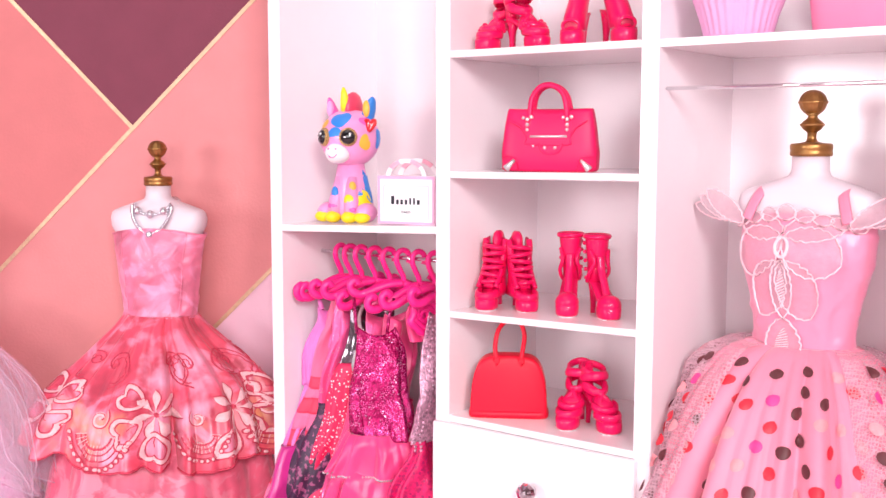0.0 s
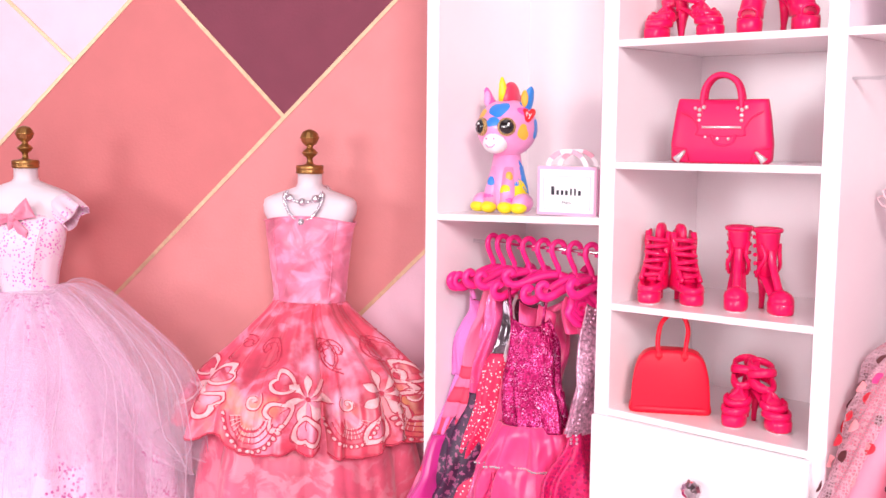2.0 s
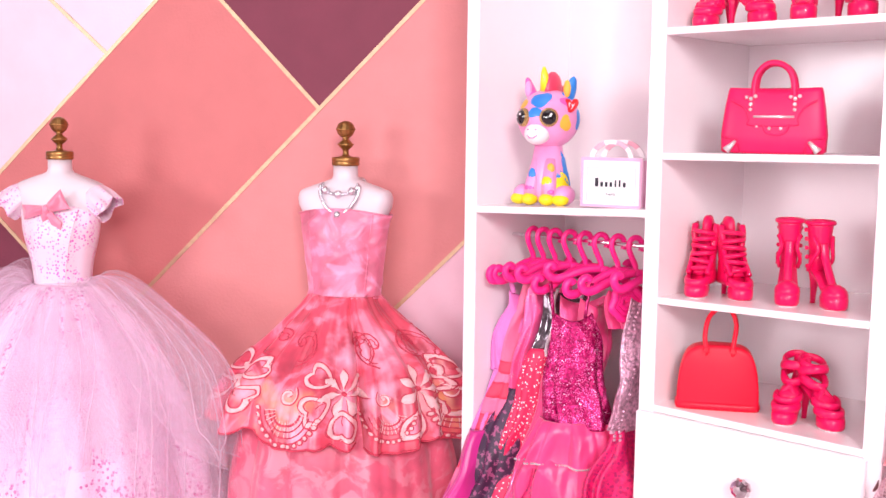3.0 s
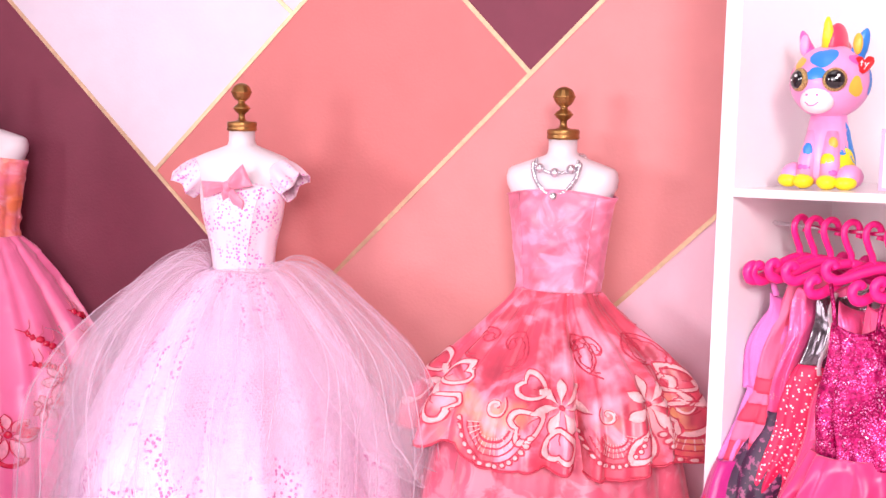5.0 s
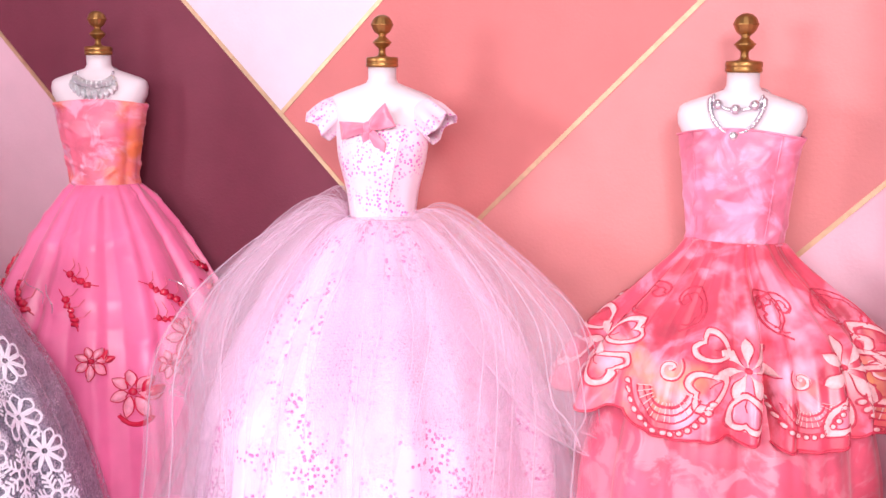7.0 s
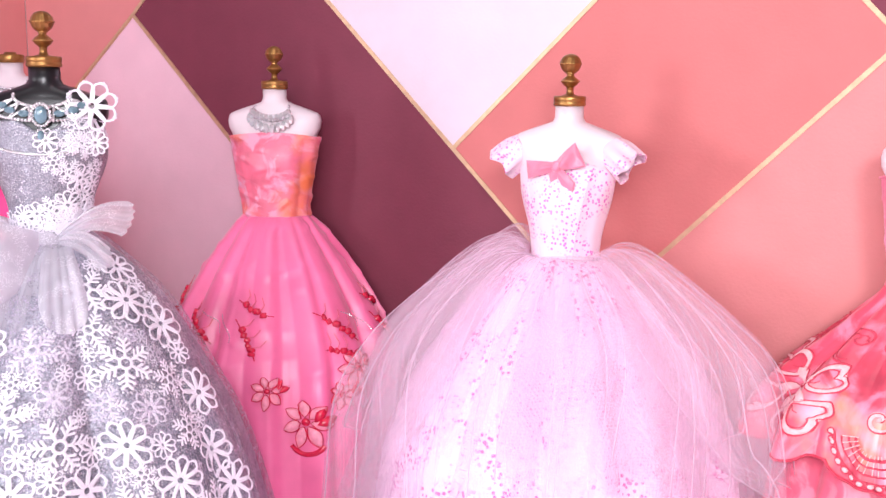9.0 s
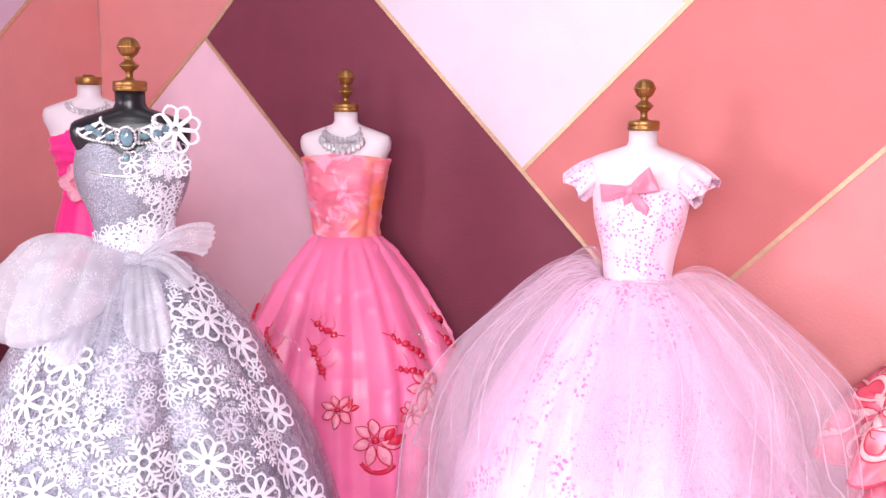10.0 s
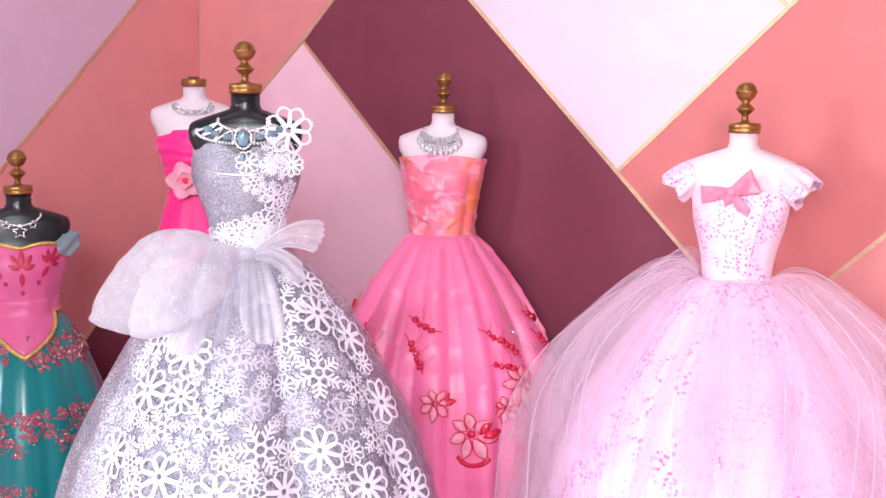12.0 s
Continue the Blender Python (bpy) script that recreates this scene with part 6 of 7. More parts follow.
def laced_boot(mat, label):
    """A lace-up boot, open in front: two winged side panels, a row of cross laces and a peep toe."""
    root = thing("shoe", (0, 0, 0), 0, label, "shoe", "doll shoes in the wardrobe")
    shoe_base(root, mat, 1.05)
    part("toe_cap", wrap(-0.68, 0.62, 0.34, 0.42, 0.11, 0.1, 18, math.pi - 0.25, 2 * math.pi + 0.25, 1.5), mat, root)
    part("tongue", shell([(-0.4, 0.75, 0.27, 0.26, -0.5), (0.05, 1.15, 0.24, 0.24, -0.4), (0.32, 1.6, 0.24, 0.24, -0.2), (0.42, 2.2, 0.26, 0.26, 0.0)]), mat, root)
    for s in (-1, 1):
        rows = []
        for q in np.linspace(0, 1, 14):  # side panel: front edge and back edge rising to a rounded wing
            z0 = 0.5 + 1.95 * q
            front, back = -0.95 + 1.25 * min(1, q * 1.35) ** 0.8, 0.55 + 0.3 * q - 0.1 * math.sin(math.pi * q)
            wide = 0.4 - 0.1 * math.sin(math.pi * q) + 0.05 * q
            tip = 1 - max(0, (q - 0.8) / 0.2) ** 2 * 0.25
            mid, half = (front + back) / 2, (back - front) / 2 * tip
            rows.append([(s * (wide + o * 0.05), mid + half * k, z0 + 0.12 * k * q) for k, o in ((-1, 0.3), (-0.6, 1.4), (0, 1.6), (0.6, 1.2), (1, 0.2), (0.9, -1), (0, -1.2), (-0.9, -1))])
        part("side_panel", loft(rows), mat, root)
        part("eyelet_band", tube(smooth_line([(s * 0.33, -0.72, 0.85), (s * 0.35, -0.25, 1.25), (s * 0.33, 0.08, 1.75), (s * 0.37, 0.12, 2.2), (s * 0.38, 0.25, 2.5)], 4), [0.09] * 8 + [0.12] * 9, 7), mat, root)
    part("back_seam", tube(smooth_line([(0, 0.68, 1.0), (0, 0.62, 1.6), (0, 0.56, 2.3), (0, 0.52, 2.8)], 4), [0.3] * 4 + [0.36, 0.4, 0.42, 0.42, 0.42, 0.41, 0.38, 0.32, 0.2], 14, flat=0.5), mat, root)
    for k in range(6):
        q = k / 5
        g = wrap(-0.28 + 0.4 * q ** 0.7 , 0.98 + 1.25 * q, 0.36, 0.34, 0.088, -0.04, 14, math.pi, 2 * math.pi)
        g.v = [(x, y, z + 0.12 * (-1) ** k * x) for x, y, z in g.v]
        part("lace", g, mat, root)
    return root


def strap_boot(mat, label):
    root = thing("shoe", (0, 0, 0), 0, label, "shoe", "doll shoes in the wardrobe")
    shoe_base(root, mat, 1.15, 0.4)
    part("toe_cap", ball(0, -0.78, 0.5, 0.42, 14, 8, 0, 1.0, 1.15, 0.85), mat, root)
    part("shaft", shell([(0.4, 1.7, 0.3, 0.36, 0), (0.42, 2.1, 0.35, 0.38, 0), (0.42, 2.6, 0.4, 0.42, 0), (0.42, 2.8, 0.42, 0.44, 0)]), mat, root)
    part("cuff", wrap(0.42, 2.76, 0.42, 0.44, 0.09), mat, root)
    part("heel_counter", shell([(0.55, 1.1, 0.26, 0.26, 0), (0.52, 1.5, 0.28, 0.28, 0), (0.46, 1.8, 0.3, 0.34, 0)]), mat, root)
    part("instep_strap", tube(smooth_line([(0, -0.6, 0.8), (0, -0.35, 1.15), (0, -0.05, 1.6), (0, 0.08, 2.1)], 5), 0.15, 8, flat=0.55), mat, root)
    for s in (-1, 1):
        part("side_strap", tube(smooth_line([(s * 0.3, 0.55, 1.15), (s * 0.36, 0.2, 1.5), (s * 0.25, 0.0, 1.9), (s * 0.34, 0.2, 2.3)], 5), 0.07, 7), mat, root)
        for k in range(5):
            part("stud", ball(s * 0.36, 0.5 + 0.05 * k, 1.3 + 0.3 * k, 0.075, 8, 5), mat, root)
    return root


def strappy_sandal(mat, label, ankle=1.55, beaded=False):
    root = thing("shoe", (0, 0, 0), 0, label, "shoe", "doll shoes in the wardrobe")
    shoe_base(root, mat, 1.05)
    part("toe_band", wrap(-0.6, 0.6, 0.4, 0.5, 0.09, 0.05, 18, math.pi - 0.3, 2 * math.pi + 0.3, 1.8), mat, root)
    part("toe_band", wrap(-0.42, 0.86, 0.4, 0.42, 0.09, 0.1, 18, math.pi - 0.3, 2 * math.pi + 0.3, 1.8), mat, root)
    part("vamp", shell([(-0.5, 0.7, 0.4, 0.22, -0.6), (-0.3, 0.92, 0.36, 0.2, -0.7), (-0.1, 1.1, 0.3, 0.16, -0.8)]), mat, root)
    for y, z, w, d, r, tl in ((0.3, ankle - 0.12, 0.38, 0.48, 0.085, 0.16), (0.36, ankle + 0.2, 0.42, 0.48, 0.085, -0.12), (0.4, ankle + 0.44, 0.38, 0.42, 0.075, 0.12)):
        part("ankle_strap", wrap(y, z, w, d, r, tl, flat=1.9), mat, root)
    part("back_strap", tube([(0, 0.7, 1.05), (0, 0.78, 1.4), (0, 0.74, ankle + 0.55)], [0.24, 0.2, 0.16], 8), mat, root)
    for s in (-1, 1):
        for k in range(5 if beaded else 0):
            part("bead", ball(s * (0.36 + 0.04 * (k % 2)), -0.75 + 0.13 * k, 0.75 + 0.11 * (k % 3), 0.1, 10, 6), mat, root, "moulded bead")
        part("cross_strap", tube(smooth_line([(s * 0.34, -0.45, 0.75), (s * 0.05, -0.3, 1.15), (-s * 0.28, 0.05, 1.45), (-s * 0.38, 0.35, ankle)], 5), 0.1, 7), mat, root)
    return root


def peep_toe_bootie(mat, label):
    """A smooth platform bootie with an open toe."""
    root = thing("shoe", (0, 0, 0), 0, label, "shoe", "doll shoes in the wardrobe")
    shoe_base(root, mat, 1.15, 0.42)
    part("upper", shell([(-0.55, 0.55, 0.39, 0.5, 0.0), (-0.48, 0.85, 0.38, 0.5, -0.25), (-0.25, 1.2, 0.36, 0.46, -0.4), (0.1, 1.65, 0.33, 0.42, -0.3), (0.32, 2.2, 0.33, 0.4, -0.1), (0.36, 2.8, 0.37, 0.42, 0.0)]), mat, root)
    part("toe_lip", tube([(0.29 * math.cos(a), -0.98 - 0.06 * math.sin(a), 0.66 + 0.19 * math.sin(a)) for a in np.linspace(0, 2 * math.pi, 25)[:-1]], 0.06, 8, closed=True), mat, root)
    # Wine-dark ball plugs the toe, its colour painting the shade inside
    part("toe_shade", ball(0, -0.97, 0.66, 0.27, 14, 8, 0, 1.0, 0.22, 0.64), WINE, root, "dark ball painted as shade inside the peep toe")
    return root


def put(root, u, v, z, turn):
    x, y, zz = in_ward(u, v, z)
    root.matrix_world = pose(x * C, y * C, zz * C, 0, 0, WTURN + turn)
    return root


def pair(root, z, left, right):
    put(root, *left[:2], z, left[2])
    a = in_ward(*right[:2], z)
    copy_thing(root, pose(a[0] * C, a[1] * C, a[2] * C, 0, 0, WTURN + right[2]))


pair(laced_boot(HOT, "hot pink plastic lace-up platform ankle boot"), 19.65, (0.8, 1.69, 15), (1.8, 2.0, 50))
pair(strap_boot(HOT, "hot pink plastic strapped high-heeled boot"), 19.71, (3.88, 1.95, 25), (5.1, 2.02, 50))
pair(strappy_sandal(HOT, "hot pink plastic strappy platform sandal"), 15.775, (4.29, 1.79, 10), (5.19, 1.83, 58))
pair(strappy_sandal(HOT, "hot pink plastic crossed-strap sandal with moulded beads", 1.6, True), 28.975, (0.85, 2.0, -5), (2.17, 1.48, 70))
pair(peep_toe_bootie(HOT, "hot pink plastic peep-toe platform bootie"), 28.975, (4.2, 1.76, 15), (5.63, 1.68, 52))


def tote_bag(u, v, z, turn):
    root = thing("handbag", in_ward(u, v, z), WTURN + turn, "raspberry pink moulded doll tote with silver studs", "handbag", "doll handbags")
    rings = []
    for q, w, d in ((0, 1.55, 0.5), (0.04, 1.66, 0.56), (0.3, 1.68, 0.58), (0.7, 1.58, 0.5), (0.93, 1.5, 0.42), (1.0, 1.46, 0.36)):
        ringp = ring(0, w, d, 5.0, 40)
        rings.append([(x, y, q * 2.15 - (0.14 * math.cos(x * 1.15) ** 2 * (q > 0.9) if abs(x) < 1.35 else 0) + 0.02) for x, y, _ in ringp])
    part("body", loft(rings), BAGPINK, root)
    for y in (-0.36, 0.36):
        part("handle", tube(smooth_line([(-0.62, y * 1.15, 1.4), (-0.66, y, 1.95), (-0.6, y * 0.8, 2.55), (-0.3, y * 0.7, 2.92), (0.1, y * 0.7, 2.95), (0.45, y * 0.8, 2.7), (0.6, y, 2.2), (0.62, y * 1.15, 1.4)], 6), 0.1, 8), BAGPINK, root)
    front = lambda x, zz: (x, -0.5 - 0.09 * (1 - zz / 2.15), zz)
    part("zip", tube([front(-0.62, 1.22), front(0.66, 1.22)], 0.045, 6), SILVERPAINT, root, "silver painted zip")
    part("pocket_seam", tube([front(*p) for p in smooth_line([(-1.35, 1.75), (-0.9, 1.5), (-0.75, 1.15), (-0.7, 0.95), (0.7, 0.95), (0.75, 1.15), (0.95, 1.5), (1.35, 1.75)], 4)], 0.035, 5), BAGPINK, root)
    part("front_tab", tube([front(*p) for p in smooth_line([(-0.3, 0.98), (-0.2, 0.72), (0.1, 0.62), (0.4, 0.72), (0.5, 0.98)], 4)], 0.05, 6), BAGPINK, root)
    for x, zz, r in ((-0.72, 1.8, .07), (-0.58, 1.88, .07), (-0.86, 1.85, .06), (-0.72, 1.62, .07), (-0.72, 1.45, .06), (0.66, 1.8, .07), (0.8, 1.88, .07), (0.52, 1.86, .06), (0.66, 1.62, .07), (0.66, 1.45, .06), (-0.1, 0.84, .06), (0.26, 0.84, .06), (-0.5, 0.9, .05)):
        part("stud", ball(*front(x, zz), r, 8, 5), SILVERPAINT, root)
    for s in (-1, 1):
        part("corner_tab", tube([front(s * 1.45, 0.1), front(s * 1.15, 0.42)], [0.13, 0.05], 8), SILVERPAINT, root, "silver painted corner tab")
        part("corner_seam", tube([front(*p) for p in ((s * 1.0, 0.04), (s * 1.12, 0.48), (s * 1.6, 0.55))], 0.03, 5), BAGPINK, root)
    return root


def dome_bag(u, v, z, turn):
    root = thing("handbag", in_ward(u, v, z), WTURN + turn, "glossy coral red moulded dome handbag with arched handle", "handbag", "doll handbags")
    outline = smooth_line([(-1.4, 0.12), (-1.38, 0.7), (-1.3, 1.4), (-1.1, 1.96), (-0.72, 2.22), (0, 2.27), (0.72, 2.22), (1.1, 1.96), (1.3, 1.4), (1.38, 0.7), (1.4, 0.12)], 4)
    rows = []
    for y, k in ((-0.5, 0.93), (-0.47, 0.985), (-0.38, 1.0), (0.38, 1.0), (0.47, 0.985), (0.5, 0.93)):
        rows.append([(x * k, y * (1.05 if zz < 1 else 0.95), 0.12 + (zz - 0.12) * k) for x, zz in outline])
    part("body", loft(rows), RED, root)
    part("base_rim", loft([ring(0.0, 1.42, 0.56, 6, 36), ring(0.1, 1.46, 0.6, 6, 36), ring(0.2, 1.45, 0.59, 6, 36), ring(0.26, 1.38, 0.54, 6, 36)]), RED, root)
    part("handle", tube(smooth_line([(-0.45, -0.38, 2.2), (-0.5, -0.3, 2.6), (-0.38, -0.12, 3.2), (0.0, 0.0, 3.55), (0.38, 0.0, 3.42), (0.55, -0.1, 3.0), (0.5, -0.3, 2.5), (0.45, -0.4, 2.2)], 6), 0.085, 8), RED, root)
    for x in (-0.45, 0.45):
        part("handle_loop", tube([(x - 0.1, -0.52, 2.2), (x - 0.1, -0.55, 2.05), (x + 0.1, -0.55, 2.05), (x + 0.1, -0.52, 2.2)], 0.04, 6), RED, root)
        part("stud", ball(x, -0.53, 1.98, 0.06, 8, 5), RED, root)
    return root


tote_bag(3.55, 1.1, 24.73, 20)
dome_bag(1.75, 1.35, 15.775, 31)

# unicorn figurine, one moulded piece
UNI_PINK = material("figurine_pink", (0.88, 0.33, 0.6), 0.35, vary=0.08, scale=120, coat=0.2, subsurface=0.1)
UNI_YELLOW = material("figurine_yellow", (0.92, 0.72, 0.01), 0.35, vary=0.04, coat=0.2)
UNI_BLUE = material("figurine_blue", (0.03, 0.24, 0.72), 0.35, vary=0.06, coat=0.2)
UNI_ORANGE = material("figurine_amber", (0.9, 0.46, 0.05), 0.35, vary=0.06, coat=0.2)
UNI_MAGENTA = material("figurine_magenta", (0.84, 0.12, 0.46), 0.35, vary=0.06, coat=0.2)
UNI_RED = material("figurine_red_mane", (0.86, 0.05, 0.12), 0.35, vary=0.05, coat=0.2)
UNI_WHITE = material("figurine_white_muzzle_and_glint", (0.88, 0.84, 0.84), 0.4, vary=0.02)
UNI_BLACK = material("figurine_black_eye", (0.006, 0.005, 0.006), 0.08, vary=0.1, coat=0.8)
UNI_GLITTER = material("figurine_gold_glitter_iris", (0.55, 0.36, 0.14), 0.3, 0.7, vary=0.8, scale=2500, bump=0.8, bump_scale=2500)
HEARTRED = material("red_card_tag", (0.72, 0.015, 0.02), 0.4, vary=0.05)


def patch(centre, radii, way, size, slot, seed=0, lift=0.012, squash=1.0):
    """An uneven painted patch on an ellipsoid."""
    w = Vector(way).normalized()
    a = w.cross(Vector((0.1, 0.2, 1))).normalized()
    b = w.cross(a)
    verts, faces, n = [], [], 20
    for j in range(5):
        for i in range(n):
            ang = 2 * math.pi * i / n
            r = size * (j / 4) * (1 + 0.16 * math.sin(2 * ang + seed) + 0.12 * math.sin(3 * ang + 2 * seed)) + 0.001
            d = (w + a * math.tan(r) * math.cos(ang) * squash + b * math.tan(r) * math.sin(ang)).normalized()
            verts.append(tuple(centre[k] + (radii[k] + lift) * d[k] for k in range(3)))
    for j in range(4):
        for i in range(n):
            faces.append((j * n + i, (j + 1) * n + i, (j + 1) * n + (i + 1) % n, j * n + (i + 1) % n))
    return Geo().add(verts, faces, slot)


def ellipsoid(c, r, slot=0, seg=28, rows=18):
    g = ball(0, 0, 0, 1, seg, rows, slot)
    g.v = [(c[0] + x * r[0], c[1] + y * r[1], c[2] + z * r[2]) for x, y, z in g.v]
    return g


def unicorn(u, v, z, turn):
    g = Geo()
    head, hr = (0, -0.05, 3.6), (1.33, 1.22, 1.25)
    g.join(ellipsoid(head, hr))
    rings = [oval(0, 0.1, 0.85, 0.75, 0.15, 24, 2), oval(0, 0.1, 1.0, 0.85, 0.5, 24, 2), oval(0, 0.05, 0.92, 0.78, 1.1, 24, 2), oval(0, 0, 0.72, 0.62, 1.8, 24, 2), oval(0, 0, 0.6, 0.52, 2.5, 24, 2)]
    g.join(loft(rings))
    for x, y in ((-0.42, -0.62), (0.42, -0.62)):
        g.join(tube([(x, y, 0.3), (x * 0.95, y + 0.05, 0.9), (x * 0.7, y + 0.3, 1.9)], [0.33, 0.32, 0.26], 12))
        g.join(ellipsoid((x, y - 0.16, 0.24), (0.35, 0.4, 0.26), 1, 16, 10))
    for x in (-0.98, 0.98):
        g.join(ellipsoid((x, -0.3, 0.42), (0.42, 0.6, 0.42), 0, 16, 10))
        g.join(ellipsoid((x * 1.02, -0.68, 0.24), (0.37, 0.36, 0.25), 1, 16, 10))
    g.join(tube([(0, -0.3, 4.7), (0.0, -0.42, 5.1), (0.0, -0.5, 5.55), (0, -0.53, 5.75)], [0.26, 0.2, 0.13, 0.05], 12, 1))
    for s in (-1, 1):
        ear = tube(smooth_line([(s * 0.75, 0.1, 4.4), (s * 0.95, 0.05, 4.8), (s * 1.08, 0.02, 5.2), (s * 1.12, 0.0, 5.36)], 4), [0.34, 0.34, 0.33, 0.32, 0.3, 0.28, 0.25, 0.22, 0.19, 0.15, 0.11, 0.07, 0.04], 12, 2 if s > 0 else 4, flat=0.7)
        g.join(ear)
        g.join(ellipsoid((s * 0.93, -0.19, 4.85), (0.17, 0.12, 0.36), 3 if s > 0 else 0, 12, 8))
    g.join(ellipsoid((0.12, 0.05, 4.86), (0.3, 0.62, 0.72), 5, 18, 12))
    g.join(ellipsoid((0.05, 0.65, 4.5), (0.3, 0.6, 0.6), 5, 16, 10))
    g.join(ellipsoid((0, -0.98, 2.98), (0.56, 0.5, 0.46), 6, 20, 12))
    g.join(tube([(-0.22, -1.42, 2.92), (-0.08, -1.47, 2.8), (0.1, -1.47, 2.8), (0.24, -1.41, 2.92)], 0.018, 5, 4))
    for x in (-0.18, 0.18):
        g.join(ellipsoid((x, -1.43, 3.15), (0.05, 0.03, 0.035), 4, 8, 5))
    for s in (-1, 1):
        way = Vector((s * 0.53, -1.0, 0.05)).normalized()
        p = Vector(head) + Vector((way.x * hr[0], way.y * hr[1], way.z * hr[2]))
        m = Matrix.Translation(p) @ way.to_track_quat("Z", "Y").to_matrix().to_4x4()
        g.join(lathe([(0.39, -0.1), (0.39, 0.02), (0.34, 0.08), (0.2, 0.12), (0.01, 0.13)], 24, slot=8), m)
        g.join(lathe([(0.31, 0.02), (0.31, 0.1), (0.25, 0.17), (0.13, 0.21), (0.01, 0.22)], 20, slot=7), m)
        # Two white balls on each pupil, modelled as its highlights
        for hx, hy, hr2 in ((0.1, 0.12, 0.055), (-0.1, -0.02, 0.035)):
            g.join(ball(hx, hy, 0.2, hr2, 8, 5, 6), m)
    for way, size, slot, sd, sq in (((0.12, -0.85, 0.72), 0.36, 2, 1, 0.8), ((-0.55, -0.7, 0.5), 0.22, 3, 2, 0.8), ((0.9, -0.5, -0.15), 0.26, 3, 3, 0.8), ((1.0, 0.25, 0.0), 0.3, 2, 5, 1.0),
                                    ((-0.9, -0.4, 0.1), 0.3, 4, 2, 1.0), ((0.0, -1, 0.2), 0.16, 2, 6, 1.8), ((0.8, -0.3, 0.6), 0.2, 4, 1, 1.0), ((-0.9, 0.3, 0.5), 0.3, 3, 1, 1.0)):
        g.join(patch(head, hr, way, size, slot, sd, 0.012, sq))
    for c, r, slot in (((0.38, -0.72, 0.95), (0.26, 0.17, 0.3), 1), ((-0.36, -0.66, 1.2), (0.2, 0.16, 0.36), 2), ((0.42, -0.55, 1.5), (0.2, 0.16, 0.28), 3), ((-0.42, -0.75, 0.7), (0.26, 0.17, 0.2), 4), ((0.5, -0.74, 0.55), (0.24, 0.17, 0.16), 4)):
        g.join(ellipsoid(c, r, slot, 14, 8))
    zs, ws, ds = (0.15, 0.5, 1.1, 1.8, 2.5), (0.85, 1.0, 0.92, 0.72, 0.6), (0.75, 0.85, 0.78, 0.62, 0.52)
    for ang, zc, size, slot, sd in ((0.95, 1.75, 0.5, 2, 1), (1.15, 0.85, 0.45, 1, 2), (-0.95, 1.3, 0.3, 3, 3), (0.5, 0.75, 0.3, 4, 4), (1.8, 1.4, 0.5, 2, 5), (-1.4, 0.7, 0.3, 2, 2), (0.05, 2.1, 0.26, 4, 1)):
        verts = [(0.0, 0.0)] + [(size * r * (1 + 0.18 * math.sin(2 * a + sd) + 0.12 * math.sin(3 * a + 2 * sd)) * math.cos(a), size * r * 1.2 * math.sin(a)) for r in (0.5, 1.0) for a in np.linspace(0, 2 * math.pi, 21)[:-1]]
        place = []
        for du, dv in verts:
            zz = zc + dv
            w, d = np.interp(zz, zs, ws) + 0.012, np.interp(zz, zs, ds) + 0.012
            a = ang + du / w
            place.append((w * math.sin(a), 0.06 - d * math.cos(a), zz))
        g.add(place, [(0, 1 + i, 1 + (i + 1) % 20) for i in range(20)] + [(1 + i, 21 + i, 21 + (i + 1) % 20, 1 + (i + 1) % 20) for i in range(20)], slot)
    heart = smooth_line([(0, -0.3), (0.3, 0.02), (0.27, 0.24), (0.1, 0.26), (0, 0.14), (-0.1, 0.26), (-0.27, 0.24), (-0.3, 0.02)], 3, True)
    m = Matrix.Translation((1.28, -0.45, 4.15)) @ Matrix.Rotation(math.radians(80), 4, "X")
    g.join(Geo().add([(x, y, 0.03) for x, y in heart] + [(x, y, -0.03) for x, y in heart], [tuple(range(len(heart))), tuple(range(len(heart), 2 * len(heart)))[::-1]] + [(i, i + len(heart), (i + 1) % len(heart) + len(heart), (i + 1) % len(heart)) for i in range(len(heart))], 9), m)
    for k, (a, b) in enumerate((((-0.12, 0.08), (-0.02, 0.08)), ((-0.07, 0.14), (-0.07, -0.06)), ((0.04, 0.06), (0.1, -0.06)), ((0.16, 0.06), (0.04, -0.16)))):
        g.join(tube([(a[0], a[1], 0.035), (b[0], b[1], 0.035)], 0.018, 5, 6), m)
    ob = solid("unicorn_figurine", g, [UNI_PINK, UNI_YELLOW, UNI_BLUE, UNI_ORANGE, UNI_MAGENTA, UNI_RED, UNI_WHITE, UNI_BLACK, UNI_GLITTER, HEARTRED], in_ward(u, v, z), WTURN + turn,
               "pink plastic unicorn figurine with big eyes and coloured patches", "figurine")
    return ob


unicorn(-6.3, 1.75, 22.49, 8).scale = (0.94, 0.94, 0.94)

# gift bag
CARD = material("white_card", (0.88, 0.83, 0.84), 0.6, vary=0.02)
CARDPINK = material("pink_card_edge", (0.84, 0.42, 0.6), 0.6, vary=0.03)
INK = material("black_ink", (0.02, 0.018, 0.03), 0.6)
GREYINK = material("grey_ink", (0.45, 0.42, 0.5), 0.6)
RIBBON_A = material("pink_gingham_ribbon", (0.86, 0.4, 0.5), 0.5, vary=0.1, scale=400)
RIBBON_B = material("white_gingham_ribbon", (0.88, 0.78, 0.8), 0.5, vary=0.05, scale=400)
gift = thing("gift_bag", in_ward(-2.62, 1.15, 22.62), WTURN + 13, "small white paper gift bag with pink border and ribbon handles", "gift bag")
part("body", box(-1.2, 1.2, -0.55, 0.55, 0, 1.84, 0.02), CARD, gift, smooth=False)
